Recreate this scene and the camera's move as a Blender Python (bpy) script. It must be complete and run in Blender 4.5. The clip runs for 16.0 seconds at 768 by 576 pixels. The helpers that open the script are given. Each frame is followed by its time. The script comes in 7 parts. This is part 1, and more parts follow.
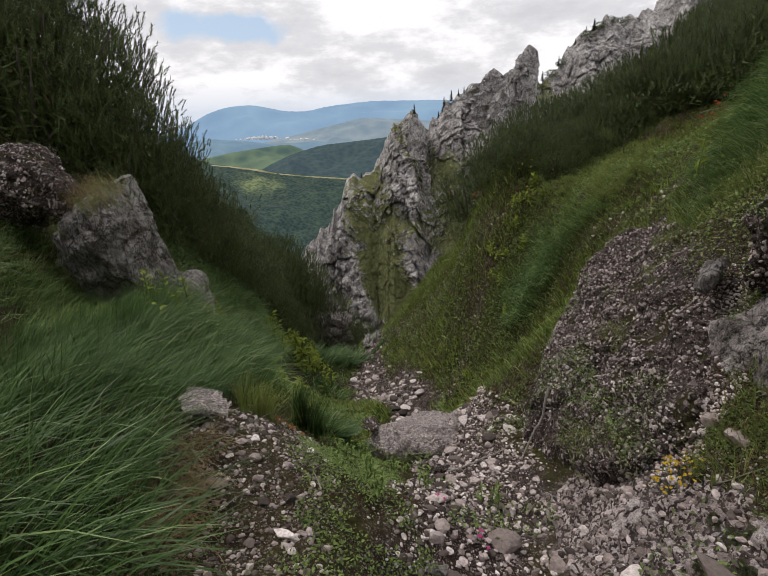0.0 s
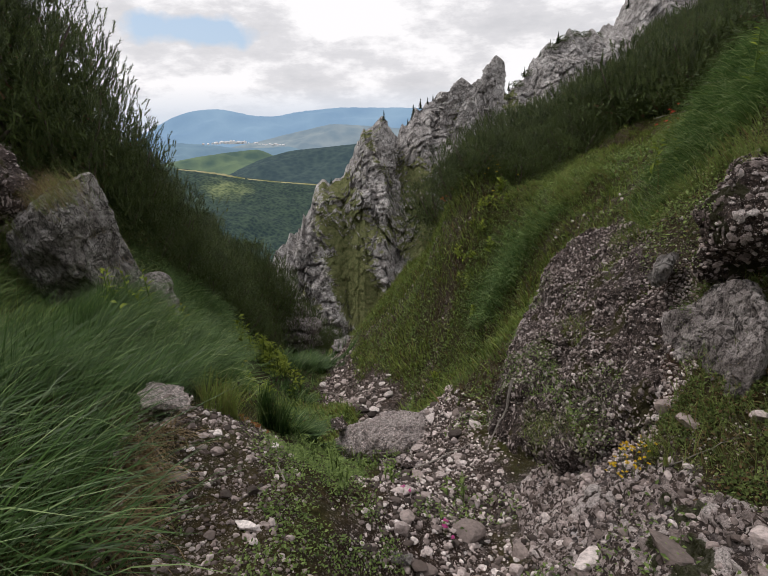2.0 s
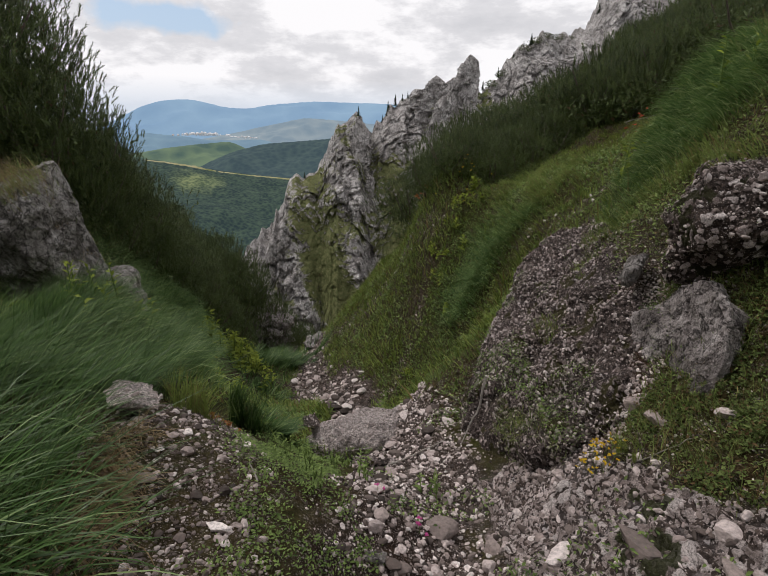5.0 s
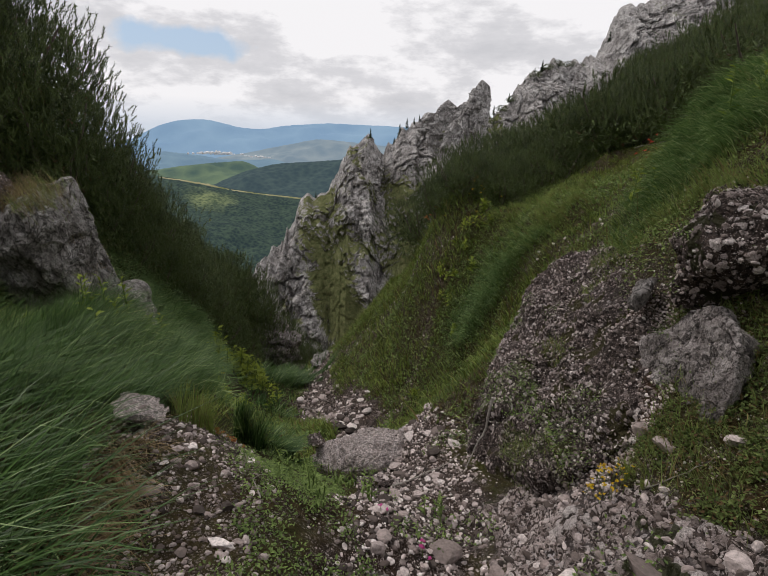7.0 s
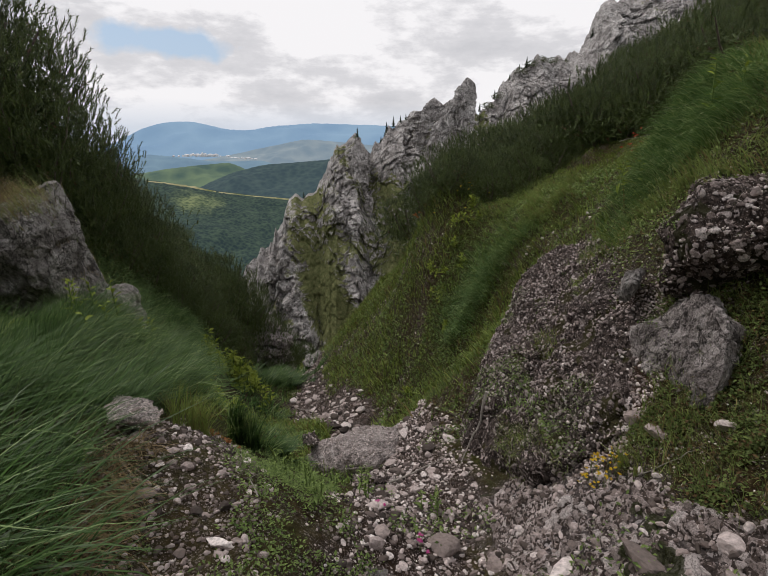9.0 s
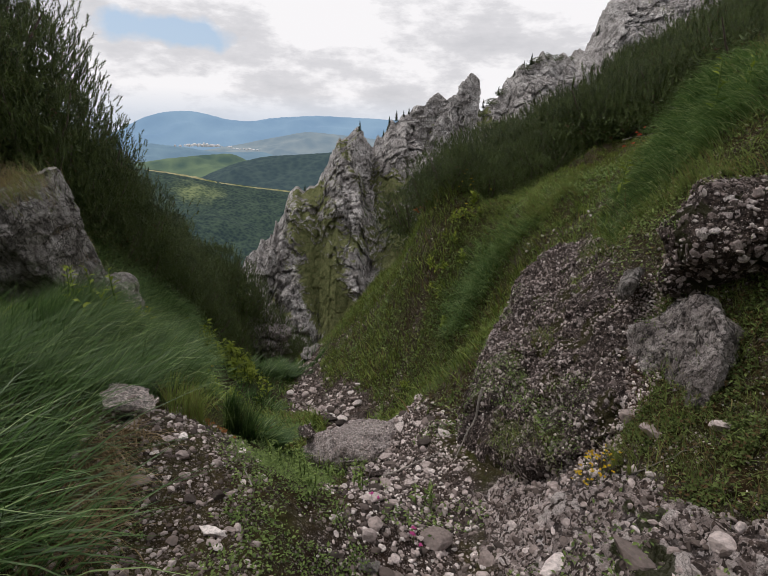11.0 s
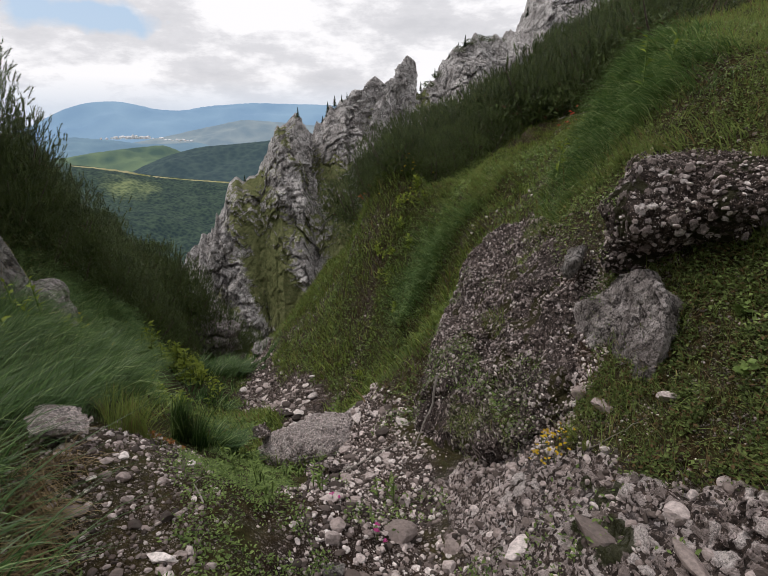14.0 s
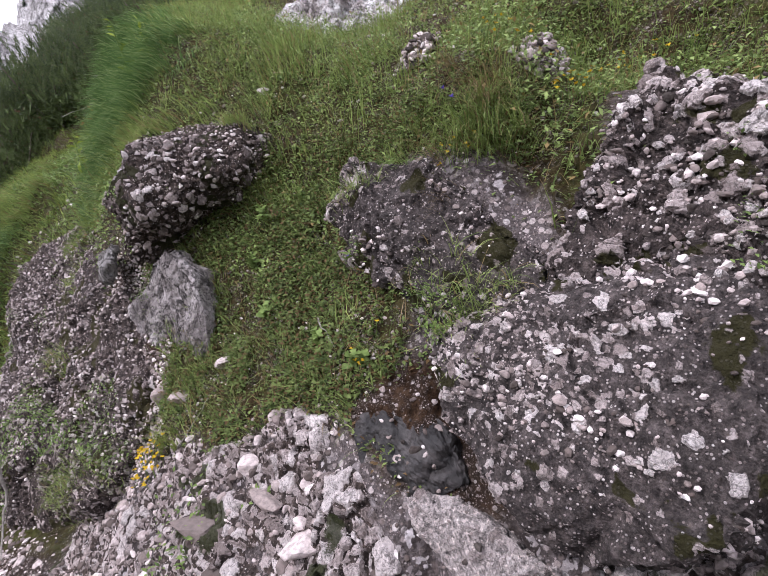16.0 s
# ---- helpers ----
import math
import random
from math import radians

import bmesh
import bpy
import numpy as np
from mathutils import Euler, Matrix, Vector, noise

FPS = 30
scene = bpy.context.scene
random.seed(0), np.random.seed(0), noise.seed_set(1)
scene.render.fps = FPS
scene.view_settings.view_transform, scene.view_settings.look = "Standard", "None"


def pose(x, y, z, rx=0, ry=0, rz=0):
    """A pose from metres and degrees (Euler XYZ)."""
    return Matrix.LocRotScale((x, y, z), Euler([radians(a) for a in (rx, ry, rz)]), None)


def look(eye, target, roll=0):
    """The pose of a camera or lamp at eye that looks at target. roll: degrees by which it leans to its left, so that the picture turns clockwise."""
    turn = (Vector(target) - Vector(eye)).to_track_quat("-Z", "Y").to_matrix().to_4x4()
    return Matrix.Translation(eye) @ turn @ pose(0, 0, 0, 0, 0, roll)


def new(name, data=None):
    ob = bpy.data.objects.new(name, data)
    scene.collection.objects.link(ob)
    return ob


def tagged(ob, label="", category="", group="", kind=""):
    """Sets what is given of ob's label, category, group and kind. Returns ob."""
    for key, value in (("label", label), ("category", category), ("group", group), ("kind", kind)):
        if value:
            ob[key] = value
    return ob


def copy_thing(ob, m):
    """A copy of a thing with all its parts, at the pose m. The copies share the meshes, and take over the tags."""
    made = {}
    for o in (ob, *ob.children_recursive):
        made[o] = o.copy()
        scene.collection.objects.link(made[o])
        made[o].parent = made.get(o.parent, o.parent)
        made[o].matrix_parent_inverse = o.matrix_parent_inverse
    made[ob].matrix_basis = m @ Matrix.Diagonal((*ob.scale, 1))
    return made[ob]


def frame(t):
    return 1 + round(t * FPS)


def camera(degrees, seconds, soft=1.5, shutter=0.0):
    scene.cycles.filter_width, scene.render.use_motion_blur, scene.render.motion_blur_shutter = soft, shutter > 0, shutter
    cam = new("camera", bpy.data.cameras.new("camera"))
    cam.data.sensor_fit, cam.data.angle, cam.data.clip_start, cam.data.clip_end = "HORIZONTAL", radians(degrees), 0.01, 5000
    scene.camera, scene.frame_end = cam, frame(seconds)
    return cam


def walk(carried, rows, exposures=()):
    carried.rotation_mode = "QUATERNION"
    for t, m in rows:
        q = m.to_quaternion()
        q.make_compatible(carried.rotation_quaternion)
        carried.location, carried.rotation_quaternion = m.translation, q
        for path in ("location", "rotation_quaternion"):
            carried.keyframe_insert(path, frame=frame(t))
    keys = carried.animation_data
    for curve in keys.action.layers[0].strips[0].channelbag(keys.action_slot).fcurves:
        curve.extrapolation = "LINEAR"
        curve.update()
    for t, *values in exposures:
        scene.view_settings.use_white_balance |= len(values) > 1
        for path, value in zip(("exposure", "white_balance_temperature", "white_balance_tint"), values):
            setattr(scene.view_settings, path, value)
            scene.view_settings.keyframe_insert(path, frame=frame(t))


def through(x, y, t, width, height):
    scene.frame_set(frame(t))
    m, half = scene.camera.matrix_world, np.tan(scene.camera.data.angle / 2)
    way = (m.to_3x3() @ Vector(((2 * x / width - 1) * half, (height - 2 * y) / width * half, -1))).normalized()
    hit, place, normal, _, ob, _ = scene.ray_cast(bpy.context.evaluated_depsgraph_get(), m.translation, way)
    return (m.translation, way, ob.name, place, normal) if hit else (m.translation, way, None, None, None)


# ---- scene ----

cam = camera(75.99, 16.0, soft=0.6)
PATH = [
    (0, (0.004, -0.004, 1.702), (0.004, 1.877, 1.021), -1.99),
    (0.5, (0.043, -0.051, 1.681), (0.038, 1.851, 1.063), -0.82),
    (1, (0.058, -0.062, 1.635), (0.093, 1.843, 1.026), -1.61),
    (1.5, (0.047, -0.036, 1.62), (0.134, 1.861, 0.992), -2.43),
    (2, (0.028, -0.039, 1.639), (0.15, 1.845, 0.979), -0.86),
    (2.5, (0.031, -0.035, 1.638), (0.157, 1.859, 1.007), -0.83),
    (3, (0.024, -0.012, 1.627), (0.232, 1.866, 0.971), -0.95),
    (3.5, (0.015, 0.0, 1.634), (0.238, 1.87, 0.958), -0.15),
    (4, (0.01, -0.004, 1.64), (0.238, 1.861, 0.955), 0.07),
    (6.5, (0.016, -0.035, 1.633), (0.243, 1.851, 1.006), 1.94),
    (7, (0.013, -0.037, 1.635), (0.212, 1.861, 1.038), 1.74),
    (7.5, (0.027, -0.052, 1.632), (0.225, 1.863, 1.091), 3.73),
    (8, (0.012, -0.04, 1.624), (0.248, 1.874, 1.094), 3.80),
    (8.5, (0.007, -0.044, 1.621), (0.235, 1.859, 1.048), 2.07),
    (9, (0.003, -0.047, 1.624), (0.241, 1.846, 1.024), 0.72),
    (11.5, (0.012, -0.043, 1.615), (0.255, 1.842, 0.992), 2.24),
    (12, (0.023, -0.031, 1.613), (0.27, 1.852, 0.986), 2.20),
    (12.5, (0.044, -0.009, 1.603), (0.273, 1.871, 0.961), 1.30),
    (13, (0.057, 0.024, 1.605), (0.302, 1.889, 0.925), 1.20),
    (13.5, (0.062, 0.057, 1.607), (0.373, 1.904, 0.906), 0.11),
    (14, (0.029, 0.041, 1.618), (0.469, 1.874, 0.949), 0.43),
    (14.5, (0.062, 0.067, 1.61), (0.933, 1.728, 0.916), 2.46),
    (15, (0.205, 0.017, 1.593), (1.354, 1.494, 0.888), 1.64),
    (15.5, (0.267, -0.013, 1.559), (1.653, 1.237, 0.841), -2.33),
    (16, (0.413, -0.131, 1.554), (1.965, 0.873, 0.791), -6.26),
]
walk(cam, [(t, look(eye, target, roll)) for t, eye, target, roll in PATH], exposures=[(0.0, 0.04, 6500, 13), (0.5, -0.05, 6500, 13), (1.5, -0.1, 6500, 13), (2.0, 0.02, 6500, 13), (3.0, -0.04, 6500, 13), (4.0, 0.0, 6480, 13), (6.5, -0.05, 6480, 13), (7.5, -0.2, 6480, 13), (8.0, -0.26, 6480, 13), (9.0, -0.1, 6480, 13), (12.0, -0.05, 6480, 13), (13.5, 0.08, 6480, 13), (14.0, 0.02, 6450, 13), (14.5, 0.24, 6380, 14), (15.0, 0.45, 6280, 14.5), (15.5, 0.85, 6030, 17.5), (16.0, 1.15, 5850, 21)])

# ---- sky and light ----
def build_world():
    w = bpy.data.worlds.new("cloudy_sky")
    scene.world = w
    w.use_nodes = True
    nt = w.node_tree
    nt.nodes.clear()
    N, L = nt.nodes.new, nt.links.new
    out, bg = N("ShaderNodeOutputWorld"), N("ShaderNodeBackground")
    sky = N("ShaderNodeTexSky")
    sky.sky_type = "NISHITA"
    sky.sun_disc = False
    sky.sun_elevation, sky.sun_rotation = radians(52), radians(-50)
    bg.inputs["Strength"].default_value = 0.093

    coord = N("ShaderNodeTexCoord")
    split = N("ShaderNodeSeparateXYZ")
    L(coord.outputs["Generated"], split.inputs[0])

    def math_node(op, a, b=None, c=None):
        n = N("ShaderNodeMath")
        n.operation = op
        for i, v in enumerate((a, b, c)):
            if v is None:
                continue
            if isinstance(v, (int, float)):
                n.inputs[i].default_value = v
            else:
                L(v, n.inputs[i])
        return n.outputs[0]

    # heaped clouds all over the sky
    tex = N("ShaderNodeTexNoise")
    tex.inputs["Scale"].default_value = 3.4
    tex.inputs["Detail"].default_value = 7
    tex.inputs["Roughness"].default_value = 0.62
    puff = N("ShaderNodeMapping")
    puff.inputs["Scale"].default_value = (1.0, 1.0, 2.6)
    L(coord.outputs["Generated"], puff.inputs["Vector"])
    L(puff.outputs[0], tex.inputs["Vector"])
    ramp = N("ShaderNodeValToRGB")
    e = ramp.color_ramp.elements
    e[0].position, e[0].color = 0.38, (7.0, 7.1, 7.3, 1)
    e[1].position, e[1].color = 0.54, (10.5, 10.5, 10.5, 1)
    mid = ramp.color_ramp.elements.new(0.47)
    mid.color = (8.0, 8.05, 8.2, 1)
    L(tex.outputs["Fac"], ramp.inputs["Fac"])
    # one gap of blue in the cloud cover, to the north-west, with a ragged rim
    rag = N("ShaderNodeTexNoise")
    rag.inputs["Scale"].default_value = 13
    rag.inputs["Detail"].default_value = 5
    L(coord.outputs["Generated"], rag.inputs["Vector"])
    az = math_node("ARCTAN2", split.outputs[0], split.outputs[1])
    el = math_node("ARCSINE", split.outputs[2])
    da = math_node("DIVIDE", math_node("SUBTRACT", az, radians(-15.3)), radians(7.5))
    de = math_node("DIVIDE", math_node("SUBTRACT", math_node("SUBTRACT", el, radians(GAP_EL)), math_node("MULTIPLY", az, 0.02)), radians(1.5))
    gap = math_node("SQRT", math_node("ADD", math_node("MULTIPLY", da, da), math_node("MULTIPLY", de, de)))
    gap = math_node("ADD", gap, math_node("MULTIPLY", math_node("SUBTRACT", rag.outputs["Fac"], 0.5), 2.6))
    cover = N("ShaderNodeMapRange")
    cover.inputs["From Min"].default_value, cover.inputs["From Max"].default_value = 0.55, 1.05
    L(gap, cover.inputs["Value"])
    blue = N("ShaderNodeMixRGB")
    blue.inputs["Fac"].default_value = 0.75
    blue.inputs["Color2"].default_value = (5.6, 7.2, 9.0, 1)
    L(sky.outputs[0], blue.inputs["Color1"])
    mix = N("ShaderNodeMixRGB")
    L(cover.outputs[0], mix.inputs["Fac"])
    L(blue.outputs[0], mix.inputs["Color1"])
    L(ramp.outputs[0], mix.inputs["Color2"])
    # paler, bluish air above the horizon
    low = N("ShaderNodeMapRange")
    low.inputs["From Min"].default_value, low.inputs["From Max"].default_value = 0.0, 0.055
    L(split.outputs[2], low.inputs["Value"])
    air = N("ShaderNodeMixRGB")
    L(low.outputs[0], air.inputs["Fac"])
    air.inputs["Color1"].default_value = (7.3, 8.0, 8.8, 1)
    L(mix.outputs[0], air.inputs["Color2"])
    L(air.outputs[0], bg.inputs["Color"])
    L(bg.outputs[0], out.inputs["Surface"])


GAP_EL = 8.7
build_world()
sun = new("sun", bpy.data.lights.new("sun", "SUN"))
sun.data.energy, sun.data.angle, sun.data.color = 1.5, radians(10), (1.0, 0.95, 0.88)
sun.matrix_world = look((-7, 6, 12), (0, 0, 0))

# ---- materials ----
MAT = {}


class Nodes:
    """Short calls to wire a material."""

    def __init__(self, name):
        self.m = bpy.data.materials.new(name)
        self.m.use_nodes = True
        self.t = self.m.node_tree
        self.b = self.t.nodes["Principled BSDF"]
        self.b.inputs["Roughness"].default_value = 0.9
        self.b.inputs["Specular IOR Level"].default_value = 0.06
        MAT[name] = self.m

    def put(self, a, socket):
        if isinstance(a, (int, float)):
            socket.default_value = a
        elif isinstance(a, tuple):
            socket.default_value = (*a, 1) if len(a) == 3 and len(socket.default_value) == 4 else a
        else:
            self.t.links.new(a, socket)

    def coords(self, kind="Object"):
        if kind == "World":
            return self.t.nodes.new("ShaderNodeNewGeometry").outputs["Position"]
        return self.t.nodes.new("ShaderNodeTexCoord").outputs[kind]

    def scaled(self, vec, s):
        n = self.t.nodes.new("ShaderNodeMapping")
        self.t.links.new(vec, n.inputs["Vector"])
        n.inputs["Scale"].default_value = s
        return n.outputs[0]

    def noise(self, vec, scale, detail=4, rough=0.55, distort=0.0):
        n = self.t.nodes.new("ShaderNodeTexNoise")
        self.t.links.new(vec, n.inputs["Vector"])
        n.inputs["Scale"].default_value, n.inputs["Detail"].default_value = scale, detail
        n.inputs["Roughness"].default_value, n.inputs["Distortion"].default_value = rough, distort
        return n.outputs["Fac"]

    def voronoi(self, vec, scale, feature="F1", out="Distance", random=1.0):
        n = self.t.nodes.new("ShaderNodeTexVoronoi")
        n.feature = feature
        self.t.links.new(vec, n.inputs["Vector"])
        n.inputs["Scale"].default_value, n.inputs["Randomness"].default_value = scale, random
        return n.outputs[out]

    def ramp(self, fac, *stops):
        n = self.t.nodes.new("ShaderNodeValToRGB")
        e = n.color_ramp.elements
        while len(e) < len(stops):
            e.new(0.5)
        for el, (p, c) in zip(e, stops):
            el.position = p
            el.color = (c, c, c, 1) if isinstance(c, (int, float)) else (*c, 1)
        self.t.links.new(fac, n.inputs["Fac"])
        return n.outputs[0]

    def mix(self, fac, a, b, how="MIX"):
        n = self.t.nodes.new("ShaderNodeMixRGB")
        n.blend_type = how
        for v, s in zip((fac, a, b), n.inputs):
            self.put(v, s)
        return n.outputs[0]

    def math(self, op, a, b=0.0):
        n = self.t.nodes.new("ShaderNodeMath")
        n.operation = op
        self.put(a, n.inputs[0])
        self.put(b, n.inputs[1])
        return n.outputs[0]

    def bump(self, h, strength=0.5, distance=0.02, normal=None):
        n = self.t.nodes.new("ShaderNodeBump")
        n.inputs["Strength"].default_value, n.inputs["Distance"].default_value = strength, distance
        self.t.links.new(h, n.inputs["Height"])
        if normal:
            self.t.links.new(normal, n.inputs["Normal"])
        self.t.links.new(n.outputs[0], self.b.inputs["Normal"])
        return n.outputs[0]

    def attribute(self, name):
        n = self.t.nodes.new("ShaderNodeAttribute")
        n.attribute_name = name
        s = self.t.nodes.new("ShaderNodeSeparateColor")
        self.t.links.new(n.outputs["Color"], s.inputs[0])
        return s.outputs

    def island(self):
        return self.t.nodes.new("ShaderNodeNewGeometry").outputs["Random Per Island"]

    def chance(self):
        return self.t.nodes.new("ShaderNodeObjectInfo").outputs["Random"]

    def colour(self, c, rough=None):
        self.put(c, self.b.inputs["Base Color"])
        if rough is not None:
            self.put(rough, self.b.inputs["Roughness"])
        return self


def pebble_colours(n, fac):
    return n.ramp(fac, (0.0, (0.024, 0.019, 0.017)), (0.25, (0.12, 0.093, 0.083)), (0.5, (0.36, 0.293, 0.272)), (0.75, (0.64, 0.545, 0.52)), (1.0, (0.90, 0.82, 0.79)))


def conglomerate(n, p, scale, matrix=(0.13, 0.115, 0.10), share=0.5):
    """Rounded clasts of two sizes, set apart in a darker matrix."""
    rough = n.noise(p, scale * 2.5, 6, 0.7)

    def clasts(s, share):
        cell, near = n.voronoi(p, s, out="Color"), n.voronoi(p, s)
        chan = n.t.nodes.new("ShaderNodeSeparateColor")
        n.t.links.new(cell, chan.inputs[0])
        edge = n.math("ADD", n.math("ADD", near, n.math("MULTIPLY", n.math("SUBTRACT", rough, 0.5), 0.35)), n.math("MULTIPLY", chan.outputs[2], 0.16))
        inside = n.ramp(edge, (0.40, 1.0), (0.46, 0.0))
        return n.math("MULTIPLY", inside, n.math("GREATER_THAN", chan.outputs[1], 1 - share)), chan.outputs[0]

    big, tone = clasts(scale, share)
    small, tone2 = clasts(scale * 2.6, 0.7)
    grit, tone3 = clasts(scale * 6, 0.6)
    dark = tuple(v * 0.45 for v in matrix)
    base = n.mix(n.ramp(rough, (0.3, 0.0), (0.65, 1.0)), dark, tuple(v * 1.5 for v in matrix))
    base = n.mix(grit, base, pebble_colours(n, n.math("MULTIPLY", tone3, 0.75)))
    base = n.mix(small, base, pebble_colours(n, tone2))
    base = n.mix(big, base, pebble_colours(n, n.math("ADD", n.math("MULTIPLY", tone, 0.7), 0.3)))
    base = n.mix(n.ramp(n.noise(p, scale * 5, 4, 0.7), (0.35, 0.4), (0.55, 0.0)), base, dark)
    grime = n.noise(p, 1.9, 6, 0.65)
    base = n.mix(n.ramp(grime, (0.40, 0.7), (0.58, 0.0)), base, n.mix(0.6, base, (0.045, 0.037, 0.032)))
    h = n.math("ADD", n.math("MULTIPLY", big, 0.7), n.math("ADD", n.math("MULTIPLY", small, 0.4), n.math("MULTIPLY", rough, 0.8)))
    return base, h


def rough_colour(n, p, scale):
    t = n.t.nodes.new("ShaderNodeTexNoise")
    n.t.links.new(p, t.inputs["Vector"])
    t.inputs["Scale"].default_value, t.inputs["Detail"].default_value = scale, 4
    return t.outputs["Color"]


def make_materials():
    # ground: soil, turf and gravel by zone
    n = Nodes("ground")
    p = n.coords("World")
    z = n.attribute("zone")
    soil = n.ramp(n.noise(p, 16, 8, 0.8), (0.36, (0.004, 0.002, 0.001)), (0.5, (0.036, 0.020, 0.011)), (0.7, (0.14, 0.088, 0.055)))
    turf = n.ramp(n.noise(p, 34, 7, 0.8), (0.36, (0.010, 0.011, 0.004)), (0.5, (0.06, 0.068, 0.018)), (0.62, (0.085, 0.068, 0.028)), (0.75, (0.19, 0.17, 0.07)))
    gravel, gh = conglomerate(n, p, 60, (0.035, 0.024, 0.018), 0.65)
    rock, rh = conglomerate(n, p, 36, (0.15, 0.127, 0.124), 0.8)
    # tightly packed angular blocks with dark cracks between
    shift = n.mix(0.05, p, rough_colour(n, p, 34), "ADD")
    split = n.voronoi(shift, 25, "DISTANCE_TO_EDGE")
    cell = n.t.nodes.new("ShaderNodeSeparateColor")
    n.t.links.new(n.voronoi(shift, 25, out="Color"), cell.inputs[0])
    block = n.mix(n.ramp(n.noise(p, 70, 6, 0.7), (0.3, 0.5), (0.6, 0.0)), n.ramp(cell.outputs[0], (0.0, (0.10, 0.085, 0.083)), (0.35, (0.30, 0.265, 0.262)), (1.0, (0.66, 0.61, 0.61))), (0.09, 0.076, 0.072))
    block = n.mix(n.ramp(n.math("ADD", split, n.math("MULTIPLY", n.noise(p, 40, 6, 0.75), -0.30)), (0.0, 1.0), (0.06, 0.0)), block, (0.035, 0.028, 0.026))
    rock = n.mix(n.ramp(n.noise(p, 3.2, 6, 0.7), (0.42, 0.0), (0.56, 0.9)), rock, block)
    soil = n.mix(n.ramp(n.noise(p, 11, 6, 0.75), (0.46, 0.0), (0.56, 0.75)), soil, gravel)
    c = n.mix(n.math('MULTIPLY', z[1], n.ramp(n.noise(p, 6, 5, 0.7), (0.35, 0.35), (0.6, 1.0))), soil, gravel)
    c = n.mix(z[2], c, rock)
    c = n.mix(n.math('MULTIPLY', z[0], n.ramp(n.noise(p, 8, 6, 0.75), (0.4, 0.25), (0.58, 0.95))), c, turf)
    n.colour(c)
    n.bump(n.math("ADD", n.math("MULTIPLY", gh, 0.6), n.noise(p, 30, 6, 0.7)), 0.8, 0.03)

    # rocks whose clasts stand out: the layer holds tone, clast share and moss
    def clastic(name, matrix, grain, lift, spread, moss_colour=None, stain=0.5):
        n = Nodes(name)
        p = n.coords("World")
        z = n.attribute("zone")
        fine = n.noise(p, grain, 8, 0.8)
        speck = n.noise(p, grain * 4, 4, 0.7)
        base = n.ramp(fine, (0.36, tuple(v * 0.12 for v in matrix)), (0.5, tuple(v * 0.9 for v in matrix)), (0.66, tuple(v * 2.6 for v in matrix)))
        grit = n.voronoi(p, grain * 3.2, out="Color")
        chan = n.t.nodes.new("ShaderNodeSeparateColor")
        n.t.links.new(grit, chan.inputs[0])
        close = n.ramp(n.voronoi(p, grain * 3.2), (0.30, 1.0), (0.42, 0.0))
        base = n.mix(n.math("MULTIPLY", close, n.ramp(chan.outputs[1], (0.45, 0.0), (0.55, 0.8))), base, pebble_colours(n, chan.outputs[0]))
        clast = pebble_colours(n, n.math("ADD", n.math("MULTIPLY", z[0], spread), lift))
        clast = n.mix(n.ramp(speck, (0.36, 0.6), (0.56, 0.0)), clast, n.mix(0.55, clast, (0.05, 0.042, 0.04)))
        for s, w in ((0.35, 0.018), (0.9, 0.03)):
            line = n.math("ABSOLUTE", n.math("SUBTRACT", n.noise(p, grain * s, 5, 0.6, 0.8), 0.5))
            clast = n.mix(n.ramp(line, (0.0, 0.55), (w, 0.0)), clast, (0.022, 0.017, 0.014))
        inside = n.ramp(n.math("ADD", z[1], n.math("MULTIPLY", n.math("SUBTRACT", fine, 0.5), 0.9)), (0.42, 0.0), (0.55, 1.0))
        c = n.mix(inside, base, clast)
        grime = n.noise(p, 2.3, 7, 0.7)
        c = n.mix(n.ramp(grime, (0.40, stain), (0.56, 0.0)), c, n.mix(0.65, c, (0.03, 0.025, 0.022)))
        if moss_colour:
            c = n.mix(n.ramp(n.math("ADD", z[2], n.math("MULTIPLY", n.math("SUBTRACT", speck, 0.5), 1.2)), (0.5, 0.0), (0.7, 0.9)), c, moss_colour)
        n.colour(c, 0.85)
        n.b.inputs["Specular IOR Level"].default_value = 0.2
        n.bump(n.math("ADD", n.math("MULTIPLY", close, 0.35), n.math("ADD", fine, n.math("MULTIPLY", speck, 0.4))), 1.0, 0.012)

    clastic("conglomerate", (0.07, 0.055, 0.050), 34, 0.50, 0.50, (0.03, 0.028, 0.006), 0.5)
    clastic("dark_conglomerate", (0.085, 0.070, 0.066), 40, 0.46, 0.54, (0.026, 0.024, 0.003), 0.55)
    clastic("overhang_conglomerate", (0.055, 0.040, 0.033), 44, 0.28, 0.72, (0.03, 0.03, 0.01), 0.5)
    clastic("fine_conglomerate", (0.075, 0.057, 0.051), 46, 0.26, 0.70, (0.045, 0.04, 0.012), 0.5)
    clastic("bedrock", (0.072, 0.053, 0.045), 34, 0.35, 0.62, (0.03, 0.035, 0.010), 0.45)
    clastic("pale_conglomerate", (0.44, 0.385, 0.365), 60, 0.48, 0.48, None, 0.12)

    n = Nodes("wet_rock")
    p = n.coords("World")
    n.colour(n.ramp(n.noise(p, 14, 7, 0.7), (0.35, (0.010, 0.009, 0.009)), (0.5, (0.030, 0.027, 0.026)), (0.7, (0.085, 0.075, 0.072))), 0.5)
